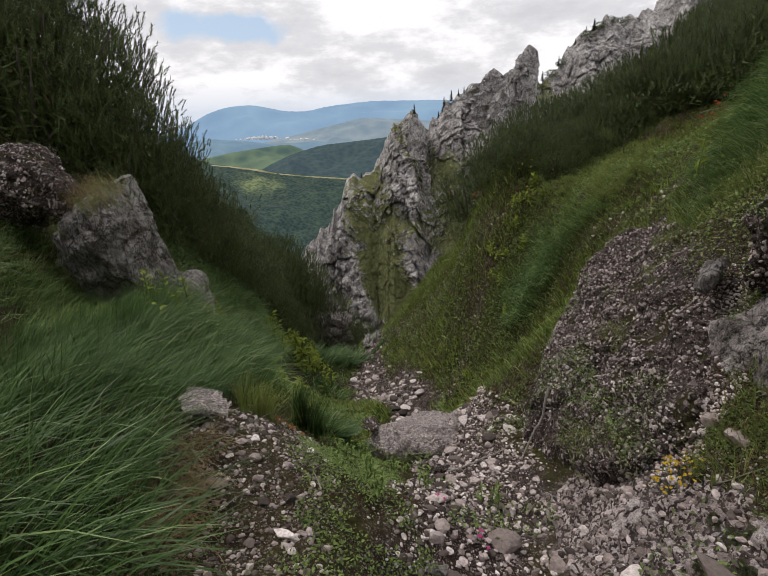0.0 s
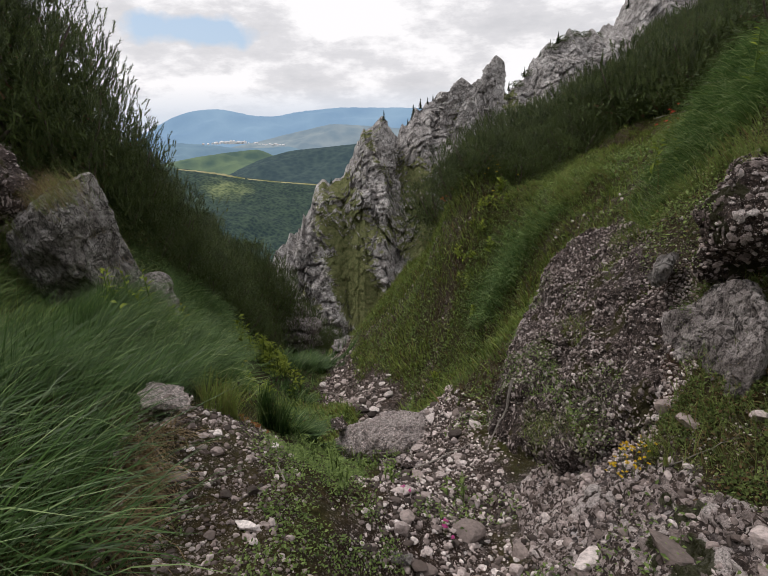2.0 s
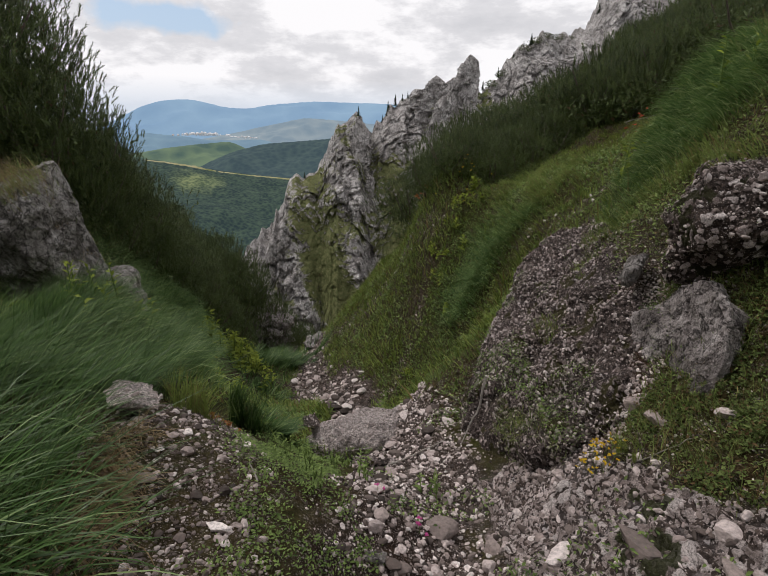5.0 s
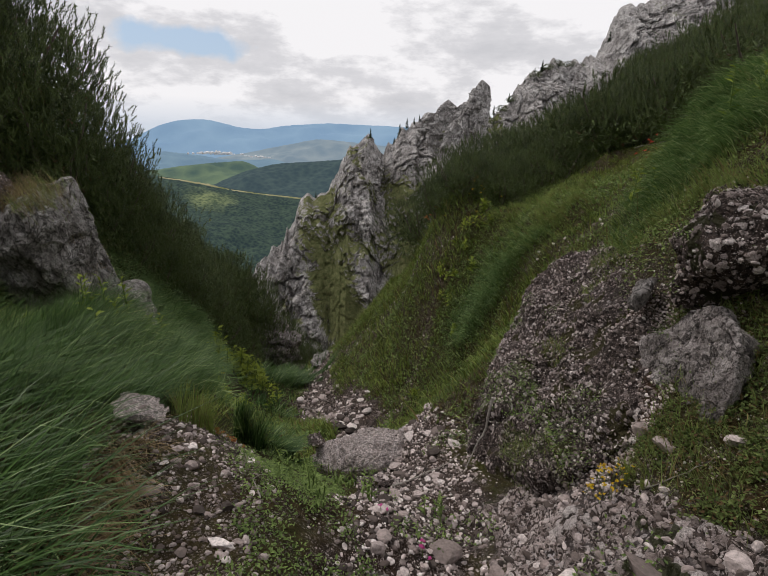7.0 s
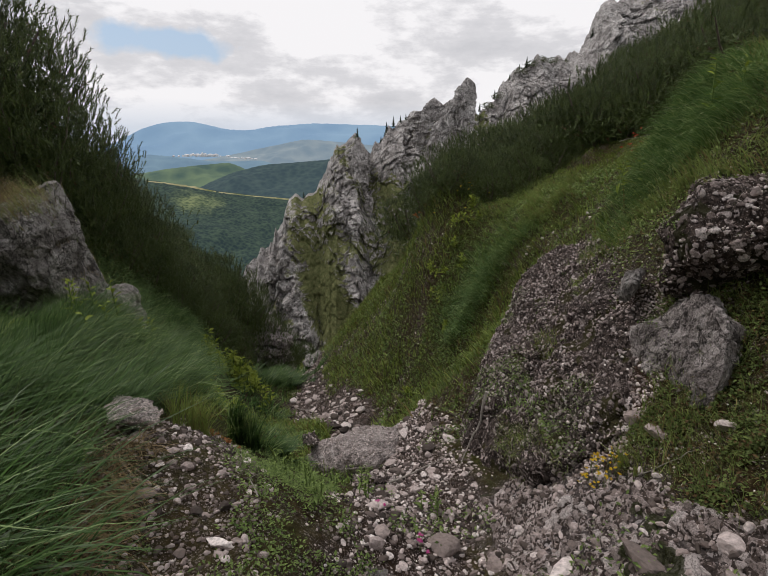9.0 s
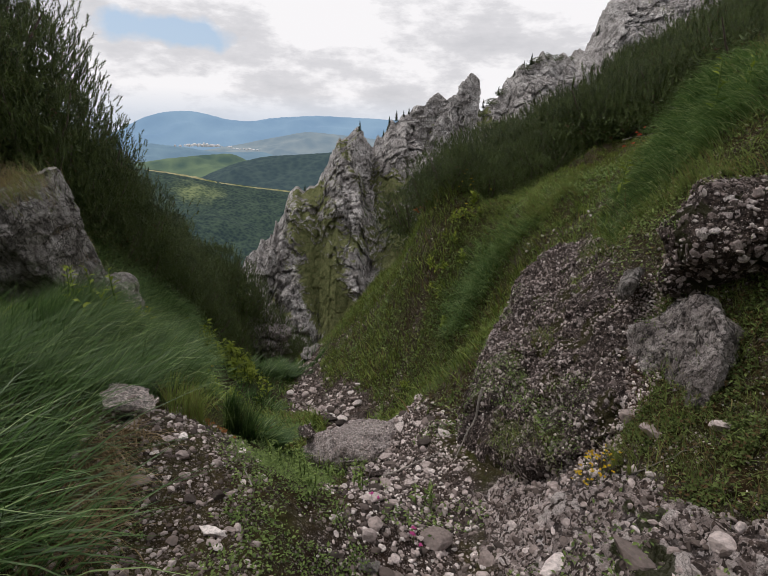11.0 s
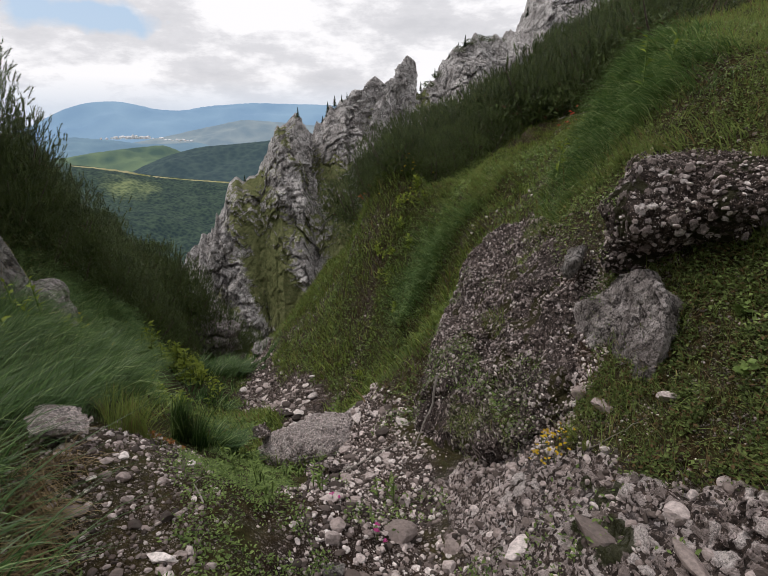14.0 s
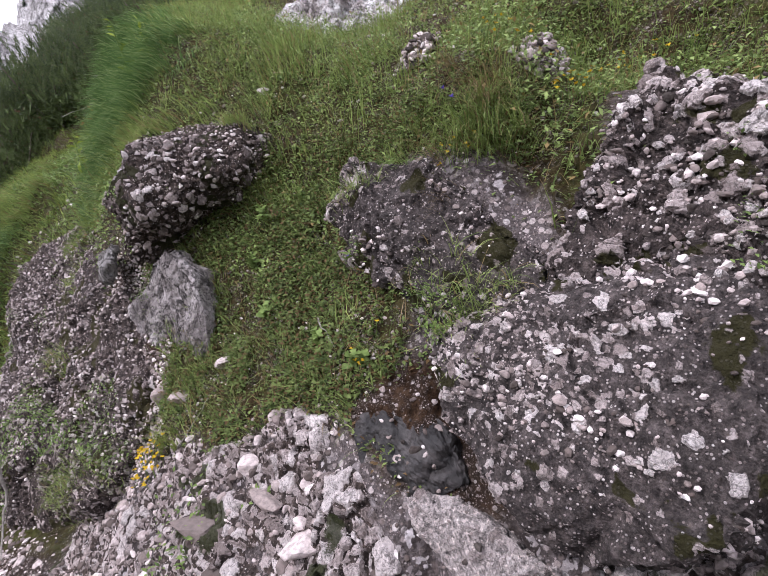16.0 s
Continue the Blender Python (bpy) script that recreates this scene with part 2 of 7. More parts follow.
    n.b.inputs["Specular IOR Level"].default_value = 0.25
    n.bump(n.noise(p, 45, 6, 0.7), 0.6, 0.01)

    def fractured(n, p, base_scale, dark, mid, light):
        """Grey rock with upright streaks, stains and thin irregular cracks."""
        tall = n.scaled(p, (1.0, 1.0, 0.7))
        streak = n.noise(tall, base_scale, 9, 0.72, 0.35)
        c = n.ramp(streak, (0.33, dark), (0.47, mid), (0.62, light))
        fine = n.noise(p, base_scale * 5, 8, 0.75)
        c = n.mix(n.ramp(fine, (0.34, 0.75), (0.52, 0.0)), c, tuple(v * 0.6 for v in dark))
        for k, s in enumerate((0.7, 2.1)):
            line = n.math("ABSOLUTE", n.math("SUBTRACT", n.noise(tall, base_scale * s, 5, 0.6, 0.5), 0.5))
            c = n.mix(n.ramp(line, (0.0, 0.85), (0.022, 0.0)), c, tuple(v * 0.35 for v in dark))
        return c, n.math("ADD", n.math("MULTIPLY", fine, 0.7), streak)

    n = Nodes("limestone")
    p = n.coords("World")
    c, h = fractured(n, p, 4.5, (0.12, 0.11, 0.10), (0.33, 0.305, 0.29), (0.58, 0.55, 0.53))
    n.colour(c, 0.85)
    n.bump(h, 1.0, 0.06)
    for name, k in (("grey_rock", 0.85), ("pale_rock", 1.3)):
        n = Nodes(name)
        p = n.coords("World")
        tones = [tuple(min(0.8, v * k) for v in t) for t in ((0.09, 0.078, 0.074), (0.36, 0.32, 0.305), (0.68, 0.62, 0.60))]
        c, h = fractured(n, p, 6.0, *tones)
        n.colour(c, 0.85)
        n.bump(h, 1.0, 0.04)

    n = Nodes("crag")
    p = n.coords("World")
    z = n.attribute("zone")
    c, h = fractured(n, p, 0.42, (0.22, 0.205, 0.195), (0.50, 0.47, 0.455), (0.74, 0.71, 0.69))
    c = n.mix(n.ramp(z[1], (0.2, 0.55), (0.7, 0.0)), c, n.mix(0.5, c, (0.12, 0.11, 0.10)))
    fine = n.noise(p, 1.3, 8, 0.75)
    grass = n.ramp(n.noise(p, 1.6, 8, 0.8), (0.3, (0.06, 0.07, 0.028)), (0.5, (0.16, 0.175, 0.075)), (0.7, (0.29, 0.27, 0.14)))
    n.colour(n.mix(n.ramp(n.math("ADD", z[0], n.math("MULTIPLY", n.math("SUBTRACT", fine, 0.5), 1.5)), (0.44, 0.0), (0.54, 1.0)), c, grass), 0.9)
    n.bump(h, 1.0, 0.7)

    # loose stones and clasts, each with its own tone
    for name, per_object in (("stone", True), ("pebbles", False), ("pale_pebbles", False), ("soil_pebbles", False)):
        n = Nodes(name)
        r = n.chance() if per_object else n.island()
        c = pebble_colours(n, n.math("ADD", n.math("MULTIPLY", r, 0.72), 0.16) if name == "pale_pebbles" else n.math("ADD", n.math("MULTIPLY", n.math("POWER", r, 1.5), 0.8), 0.12) if name == "soil_pebbles" else r)
        if name == "soil_pebbles":
            c = n.mix(0.25, c, (0.07, 0.046, 0.032))
        p = n.coords("World")
        spots = n.noise(p, 60, 5, 0.65)
        c = n.mix(n.ramp(spots, (0.35, 0.55), (0.6, 0.0)), c, (0.10, 0.09, 0.08))
        n.colour(c, 0.85)
        n.bump(spots, 0.7, 0.008)

    # leaves and blades
    def leaf(name, dark, light, rough=0.55, through=0.25, stripe=None, patches=9.0, gloss=0.10):
        n = Nodes(name)
        r = n.island()
        p = n.coords("World")
        patch = n.ramp(n.noise(p, patches, 5, 0.7), (0.36, 0.0), (0.64, 1.0))
        c = n.mix(n.math("ADD", n.math("MULTIPLY", r, 0.5), n.math("MULTIPLY", patch, 0.5)), dark, light)
        if stripe:
            c = n.mix(n.math("GREATER_THAN", r, stripe[0]), c, stripe[1])
        n.colour(c, rough)
        n.b.inputs["Specular IOR Level"].default_value = gloss
        t = n.t.nodes.new("ShaderNodeBsdfTranslucent")
        n.put(c, t.inputs["Color"])
        m = n.t.nodes.new("ShaderNodeMixShader")
        m.inputs[0].default_value = through
        n.t.links.new(n.b.outputs[0], m.inputs[1])
        n.t.links.new(t.outputs[0], m.inputs[2])
        n.t.links.new(m.outputs[0], n.t.nodes["Material Output"].inputs["Surface"])

    leaf("long_grass", (0.010, 0.034, 0.008), (0.11, 0.195, 0.055), 0.4, 0.2, (0.90, (0.24, 0.33, 0.13)), 12, 0.14)
    leaf("short_grass", (0.04, 0.075, 0.015), (0.40, 0.48, 0.13), 0.5, 0.2, (0.90, (0.24, 0.18, 0.08)), 4)
    leaf("bank_blade", (0.010, 0.034, 0.008), (0.15, 0.25, 0.062), 0.4, 0.25, (0.86, (0.30, 0.38, 0.15)), 5, 0.12)
    leaf("brow_blade", (0.025, 0.075, 0.02), (0.27, 0.40, 0.14), 0.5, 0.2, (0.88, (0.42, 0.5, 0.24)), 7)
    leaf("mid_grass", (0.045, 0.085, 0.02), (0.44, 0.53, 0.17), 0.5, 0.3, (0.88, (0.28, 0.21, 0.10)), 8)
    leaf("dry_grass", (0.13, 0.09, 0.045), (0.42, 0.32, 0.18), 0.7, 0.2)
    leaf("herb", (0.03, 0.06, 0.016), (0.27, 0.37, 0.11), 0.45, 0.3, None, 14)
    leaf("bank_herb", (0.016, 0.032, 0.009), (0.23, 0.29, 0.09), 0.5, 0.2, (0.80, (0.13, 0.085, 0.04)), 18)
    leaf("brow_herb", (0.03, 0.058, 0.016), (0.36, 0.46, 0.15), 0.5, 0.3, (0.93, (0.26, 0.19, 0.08)), 11)
    leaf("broad_leaf", (0.10, 0.16, 0.02), (0.34, 0.40, 0.06), 0.5, 0.35)
    leaf("pine_needle", (0.010, 0.020, 0.007), (0.135, 0.18, 0.055), 0.4, 0.12, (0.975, (0.12, 0.07, 0.04)), 2.2, 0.12)
    leaf("spruce", (0.012, 0.024, 0.010), (0.032, 0.05, 0.02), 0.6, 0.1)
    leaf("yellow_flower", (0.45, 0.27, 0.01), (0.65, 0.48, 0.03), 0.6, 0.3)
    leaf("pink_flower", (0.45, 0.05, 0.22), (0.55, 0.10, 0.30), 0.6, 0.3)
    leaf("red_leaf", (0.35, 0.04, 0.03), (0.50, 0.10, 0.05), 0.6, 0.3)
    leaf("violet_flower", (0.10, 0.07, 0.40), (0.16, 0.10, 0.5), 0.6, 0.3)
    leaf("rust_leaf", (0.16, 0.06, 0.02), (0.30, 0.13, 0.04), 0.6, 0.2)

    n = Nodes("bark")
    p = n.coords("World")
    n.colour(n.ramp(n.noise(n.scaled(p, (1, 1, 0.3)), 30, 6, 0.7), (0.3, (0.05, 0.04, 0.033)), (0.7, (0.20, 0.165, 0.14))), 0.9)
    n.bump(n.noise(p, 60, 5, 0.7), 0.6, 0.01)
    n = Nodes("dead_wood")
    p = n.coords("World")
    n.colour(n.ramp(n.noise(p, 40, 5, 0.7), (0.3, (0.13, 0.115, 0.10)), (0.7, (0.34, 0.31, 0.28))), 0.85)
    n.bump(n.noise(p, 80, 4, 0.6), 0.5, 0.005)

    # far land seen through kilometres of air: its bluish haze painted as emission and tint
    def land(name, dark, light, scale, haze, haze_strength, meadow=None, sunlit_patch=None):
        n = Nodes(name)
        p = n.coords("World")
        crowns = n.voronoi(p, scale * 1.1)
        grain = n.math("ADD", n.math("MULTIPLY", n.noise(p, scale * 0.25, 8, 0.7), 0.7), n.math("MULTIPLY", crowns, 0.35))
        c = n.mix(n.ramp(grain, (0.42, 0.0), (0.66, 1.0)), dark, light)
        if meadow:
            c = n.mix(n.ramp(n.noise(p, scale * 0.12, 4, 0.6), (0.54, 0.0), (0.62, 0.8)), c, meadow)
        # lighter greens in one ragged blob: a patch of sunlight painted on the forest
        if sunlit_patch:
            q = n.t.nodes.new("ShaderNodeVectorMath")
            q.operation = "SUBTRACT"
            n.t.links.new(p, q.inputs[0])
            q.inputs[1].default_value = sunlit_patch
            reach = n.t.nodes.new("ShaderNodeVectorMath")
            reach.operation = "LENGTH"
            n.t.links.new(n.scaled(q.outputs[0], (1 / 75, 1 / 90, 0.0)), reach.inputs[0])
            rim = n.math("ADD", reach.outputs["Value"], n.math("MULTIPLY", n.math("SUBTRACT", n.noise(p, 0.02, 5, 0.7), 0.5), 1.6))
            c = n.mix(n.ramp(rim, (0.35, 0.85), (1.0, 0.0)), c, n.mix(n.ramp(grain, (0.42, 0.0), (0.66, 1.0)), (0.06, 0.085, 0.03), (0.22, 0.25, 0.10)))
        n.colour(c, 1.0)
        n.b.inputs["Emission Color"].default_value = (*haze, 1)
        n.b.inputs["Emission Strength"].default_value = haze_strength
        n.bump(grain, 1.0, 8.0)

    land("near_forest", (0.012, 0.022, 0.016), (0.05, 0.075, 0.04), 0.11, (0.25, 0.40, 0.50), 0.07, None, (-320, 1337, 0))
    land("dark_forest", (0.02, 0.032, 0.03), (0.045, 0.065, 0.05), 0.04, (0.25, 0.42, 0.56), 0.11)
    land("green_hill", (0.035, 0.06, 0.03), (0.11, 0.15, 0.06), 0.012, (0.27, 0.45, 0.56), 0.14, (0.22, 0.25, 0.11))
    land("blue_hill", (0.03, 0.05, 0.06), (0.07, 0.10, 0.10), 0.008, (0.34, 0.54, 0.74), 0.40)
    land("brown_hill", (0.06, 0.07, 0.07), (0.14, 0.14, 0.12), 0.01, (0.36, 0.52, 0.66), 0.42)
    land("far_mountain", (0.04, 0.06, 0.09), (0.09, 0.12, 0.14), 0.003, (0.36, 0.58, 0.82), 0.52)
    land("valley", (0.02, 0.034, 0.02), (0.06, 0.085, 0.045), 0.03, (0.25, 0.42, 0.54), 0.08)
    n = Nodes("meadow")
    p = n.coords("World")
    n.colour(n.ramp(n.noise(p, 0.02, 5, 0.6), (0.35, (0.16, 0.18, 0.07)), (0.6, (0.42, 0.38, 0.22))), 1.0)
    n = Nodes("town_wall")
    n.colour(n.ramp(n.chance(), (0.0, (0.55, 0.52, 0.50)), (0.6, (0.8, 0.8, 0.8))), 0.8)
    n = Nodes("town_roof")
    n.colour(n.ramp(n.chance(), (0.0, (0.68, 0.6, 0.57)), (0.4, (0.85, 0.84, 0.84))), 0.8)


make_materials()

# ---- the gully: cross sections, heights above a plane that falls 0.52 m per metre ----
ACROSS = np.array([-4, -2.2, -1.2, -0.6, -0.2, 0.2, 0.6, 1.0, 1.5, 2.2, 3.2, 6.0])
ALONG = np.array([-3, 0.3, 1.2, 2.0, 3.0, 4.5, 7, 11, 17, 27, 45.0])
NEAR_SECTIONS = [
    [1.24, -0.16, -0.36, -0.32, -0.29, -0.27, -0.37, -0.52, -0.67, -0.58, 0.16, 3.58],
    [3.63, 0.36, 0.92, 0.83, 0.46, -0.03, 0.05, 0.46, 0.96, 1.55, 1.85, 4.54],
    [4.08, 0.98, 1.37, 0.98, 0.85, 0.33, 0.45, 0.9, 1.39, 2.14, 2.71, 4.58],
    [4.5, 1.56, 1.45, 1.3, 1.05, 0.79, 0.55, 0.95, 1.91, 2.75, 3.03, 4.85],
    [5.1, 2.07, 1.58, 1.27, 0.8, 0.63, 0.92, 1.11, 2.58, 3.62, 3.69, 5.35],
    [6.1, 2.5, 2.27, 1.16, 0.62, 0.44, 1.23, 1.77, 2.79, 4.6, 4.95, 6.31],
]
FAR_SECTIONS = [
    [7.69, 3.22, 1.82, 0.9, 0.6, 0.7, 0.76, 2.13, 4.21, 4.8, 6.63, 7.96],
    [9.26, 6.93, 2.99, 0.89, 0.49, 1.57, 3.5, 6.2, 5.86, 6.87, 7.69, 10.93],
    [10.17, 6.85, 2.47, 1.59, 1.92, 3.6, 5.39, 5.9, 8.15, 9.36, 11.17, 19.1],
    [21.68, 7.13, 6.26, 0.65, 3.11, 2.52, 5.03, 7.9, 11.66, 13.19, 18.32, 23.62],
    [21.74, 18.99, 9.29, 5.96, 2.34, 5.62, 8.42, 11.21, 15.2, 20.17, 23.2, 22.23],
]
SECTIONS = np.array(NEAR_SECTIONS + FAR_SECTIONS)


def widening(y):
    return 1 + 0.15 * np.maximum(y, -2)


def spline(f):
    return np.stack([-.5 * f + f * f - .5 * f ** 3, 1 - 2.5 * f * f + 1.5 * f ** 3, .5 * f + 2 * f * f - 1.5 * f ** 3, -.5 * f * f + .5 * f ** 3], -1)


def smooth_height(x, y):
    """Height of the gully's ground without its small bumps."""
    x, y = np.asarray(x, float), np.asarray(y, float)
    i = np.interp(x / widening(y), ACROSS, np.arange(len(ACROSS)))
    j = np.interp(y, ALONG, np.arange(len(ALONG)))
    i0 = np.clip(np.floor(i).astype(int), 0, len(ACROSS) - 2)
    j0 = np.clip(np.floor(j).astype(int), 0, len(ALONG) - 2)
    wi, wj = spline(i - i0), spline(j - j0)
    z = -0.52 * y
    for b in range(4):
        for a in range(4):
            z = z + wj[..., b] * wi[..., a] * SECTIONS[np.clip(j0 - 1 + b, 0, len(ALONG) - 1), np.clip(i0 - 1 + a, 0, len(ACROSS) - 1)]
    return z


def lattice(ix, iy, seed):
    h = (ix * 374761393 + iy * 668265263 + seed * 974634777) & 0xFFFFFFFF
    h = ((h ^ (h >> 13)) * 1274126177) & 0xFFFFFFFF
    return ((h ^ (h >> 16)) & 0xFFFF) / 65535.0 * 2 - 1


def value_noise(x, y, seed=0):
    x, y = np.asarray(x, float), np.asarray(y, float)
    ix, iy = np.floor(x).astype(np.int64), np.floor(y).astype(np.int64)
    fx, fy = x - ix, y - iy
    fx, fy = fx * fx * (3 - 2 * fx), fy * fy * (3 - 2 * fy)
    a, b = lattice(ix, iy, seed), lattice(ix + 1, iy, seed)
    c, d = lattice(ix, iy + 1, seed), lattice(ix + 1, iy + 1, seed)
    return (a * (1 - fx) + b * fx) * (1 - fy) + (c * (1 - fx) + d * fx) * fy


def fractal(x, y, octaves=4, seed=0):
    total, gain, scale = 0.0, 1.0, 1.0
    for o in range(octaves):
        total = total + gain * value_noise(np.asarray(x) * scale + 17.3 * o, np.asarray(y) * scale - 9.1 * o, seed + o)
        gain, scale = gain * 0.5, scale * 2.03
    return total


def hash3(ix, iy, iz, seed):
    h = (ix * 374761393 + iy * 668265263 + iz * 1103515245 + seed * 974634777) & 0xFFFFFFFF
    h = ((h ^ (h >> 13)) * 1274126177) & 0xFFFFFFFF
    h = ((h ^ (h >> 15)) * 2246822519) & 0xFFFFFFFF
    return h ^ (h >> 16)


def shares(h):
    """Three numbers from 0 to 1 out of one hash."""
    return np.stack([h & 0x3FF, (h >> 10) & 0x3FF, (h >> 20) & 0x3FF], -1) / 1023.0


def noise3(P, seed=0):
    i = np.floor(P).astype(np.int64)
    f = P - i
    f = f * f * (3 - 2 * f)
    total = 0.0
    for a in (0, 1):
        for b in (0, 1):
            for c in (0, 1):
                w = (f[:, 0] if a else 1 - f[:, 0]) * (f[:, 1] if b else 1 - f[:, 1]) * (f[:, 2] if c else 1 - f[:, 2])
                total = total + w * ((hash3(i[:, 0] + a, i[:, 1] + b, i[:, 2] + c, seed) & 0xFFFF) / 32767.5 - 1)
    return total


def fractal3(P, octaves=4, seed=0):
    total, gain, scale = 0.0, 1.0, 1.0
    for o in range(octaves):
        total = total + gain * noise3(P * scale + 7.7 * o, seed + o)
        gain, scale = gain * 0.5, scale * 2.07
    return total


def warped(P, amount, seed):
    return P + amount * np.stack([noise3(P * 1.7 + 3.1 * k, seed + k) for k in range(3)], -1)


def cells(P, seed):
    """Nearest and second distance to scattered points, and three random shares of the nearest one."""
    i = np.floor(P).astype(np.int64)
    near, second = np.full(len(P), 9.0), np.full(len(P), 9.0)
    who = np.zeros(len(P), np.int64)
    for a in (-1, 0, 1):
        for b in (-1, 0, 1):
            for c in (-1, 0, 1):
                h = hash3(i[:, 0] + a, i[:, 1] + b, i[:, 2] + c, seed)
                d = np.linalg.norm(i + np.array([a, b, c]) + 0.1 + 0.8 * shares(h) - P, axis=1)
                closer = d < near
                second = np.where(closer, near, np.minimum(second, d))
                near, who = np.where(closer, d, near), np.where(closer, h, who)
    return near, second, shares(hash3(who, who >> 7, who >> 3, seed + 5))


def set_clasts(P, size, share, seed):
    """Rounded clasts: how far each point stands out, whether it lies on one, and its tone."""
    near, second, r = cells(warped(P / size, 0.22, seed), seed)
    radius = 0.34 + 0.24 * r[:, 0]
    on = (r[:, 1] < share) * soft(second - near, 0.02, 0.14)
    dome = np.sqrt(np.clip(1 - (near / radius) ** 2, 0, 1))
    return on * np.minimum(1, dome * 1.5) * radius * size, on * soft(radius - near, 0.0, 0.10), r[:, 2]


def packed_blocks(P, size, seed, joint=0.16):
    """Blocks that fit together with sunken joints."""
    near, second, r = cells(warped(P / size, 0.30, seed), seed)
    flat = soft(second - near, 0.0, joint)
    return flat * (0.35 + 0.65 * r[:, 0]), flat, r[:, 2]


def height(x, y):
    x, y = np.asarray(x, float), np.asarray(y, float)
    far = 1 + 0.12 * np.maximum(y, 0)
    # broken rock floor and stony bed close by
    rough = soft(x - 0.1 * y, 0.3, 0.6) * (1 - soft(x, 1.5, 1.9)) * (1 - soft(y, 3.8, 4.8))
    crack = np.abs(fractal(x * 5 + 0.6 * y, y * 5, 4, 71)) - 0.3
    step = np.round(fractal(x * 6, y * 6, 2, 73) * 2) * 0.5
    sunk = 0.16 * np.exp(-((x - 1.45) ** 2 + (y + 0.1) ** 2) / 0.16)
    return -sunk + rough * (0.025 * crack + 0.010 * step) + hummocks(x, y) + smooth_height(x, y) + 0.05 * far * fractal(np.asarray(x) / far * 1.7, np.asarray(y) / far * 1.7, 5, 3)


def hummocks(x, y):
    """Tussocky swells of the turf on both banks."""
    slope = soft(y, 4.4, 6.0) * soft(x, 1.5, 2.2) * (1 - soft(y, 20, 26)) + soft(y, 3.0, 5.0) * soft(-x - 0.15 * y, 0.8, 1.4)
    grow = 1 + 0.06 * np.maximum(y, 0)
    return slope * grow * (0.11 * np.abs(fractal(x / grow * 2.1 + 3, y / grow * 1.5, 3, 35)) + 0.05 * np.abs(fractal(x / grow * 6, y / grow * 5, 2, 37)) - 0.06)


def along_line(x, y, line):
    """Distance from a winding line of (x, y, half width), in half widths."""
    best = np.full(np.shape(x), 1e9)
    for (x0, y0, w0), (x1, y1, w1) in zip(line[:-1], line[1:]):
        dx, dy = x1 - x0, y1 - y0
        f = np.clip(((x - x0) * dx + (y - y0) * dy) / (dx * dx + dy * dy), 0, 1)
        best = np.minimum(best, np.hypot(x - x0 - f * dx, y - y0 - f * dy) / (w0 + f * (w1 - w0)))
    return best


def soft(v, a, b):
    f = np.clip((v - a) / (b - a), 0, 1)
    return f * f * (3 - 2 * f)


GULLY_BED = [(0.35, -2, 0.5), (0.4, 1.4, 0.42), (0.52, 2.6, 0.40), (0.66, 3.6, 0.36), (0.6, 4.8, 0.42), (0.5, 6.2, 0.42), (0.3, 8, 0.5), (0.0, 10, 0.55), (-0.6, 12.5, 0.55), (-0.5, 17, 0.45), (-0.6, 22, 0.5), (-3, 34, 0.8), (-3.5, 46, 1)]
BARE_PATCH = [(-0.5, 0.6, 0.25), (-0.55, 1.3, 0.28), (-0.68, 2.1, 0.3), (-0.75, 2.9, 0.24)]
HERB_STRIP = [(-0.12, 1.0, 0.2), (-0.15, 2.2, 0.24), (-0.3, 3.4, 0.28), (-0.5, 4.5, 0.3)]
STREAK_HIGH = [(2.25, 9.5, 0.12), (1.75, 12.0, 0.22), (0.75, 13.8, 0.3), (-0.3, 15.7, 0.3)]
STREAK_LOW = [(1.85, 8.8, 0.08), (1.7, 8.3, 0.14), (1.4, 8.1, 0.18), (1.05, 7.5, 0.25)]
CUT_EDGE = [(2.7, 6.3, 0.08), (2.9, 5.6, 0.10), (3.05, 5.2, 0.12), (3.3, 5.0, 0.10)]
HOLLOW = [(2.2, 4.0, 0.22), (2.6, 4.7, 0.22)]
ROCK_BAND = [(1.38, 0.4, 0.12), (1.62, 0.42, 0.13), (1.85, 0.35, 0.2), (2.0, 0.85, 0.14)]
PEBBLE_STRIP = [(1.30, 1.92, 0.10), (1.50, 2.08, 0.17), (1.72, 2.45, 0.17), (1.85, 2.8, 0.12)]
WET_PATCH = [(1.40, 0.25, 0.12), (1.42, 0.48, 0.12), (1.40, 0.62, 0.06)]
SMOOTH_SLABS = [(1.22, 0.0, 0.10), (1.24, 0.28, 0.13), (1.37, 0.46, 0.14), (1.42, 0.60, 0.10)]
ROCK_FACE = [(1.2, -0.4, 0.5), (2.3, -0.3, 0.42)]


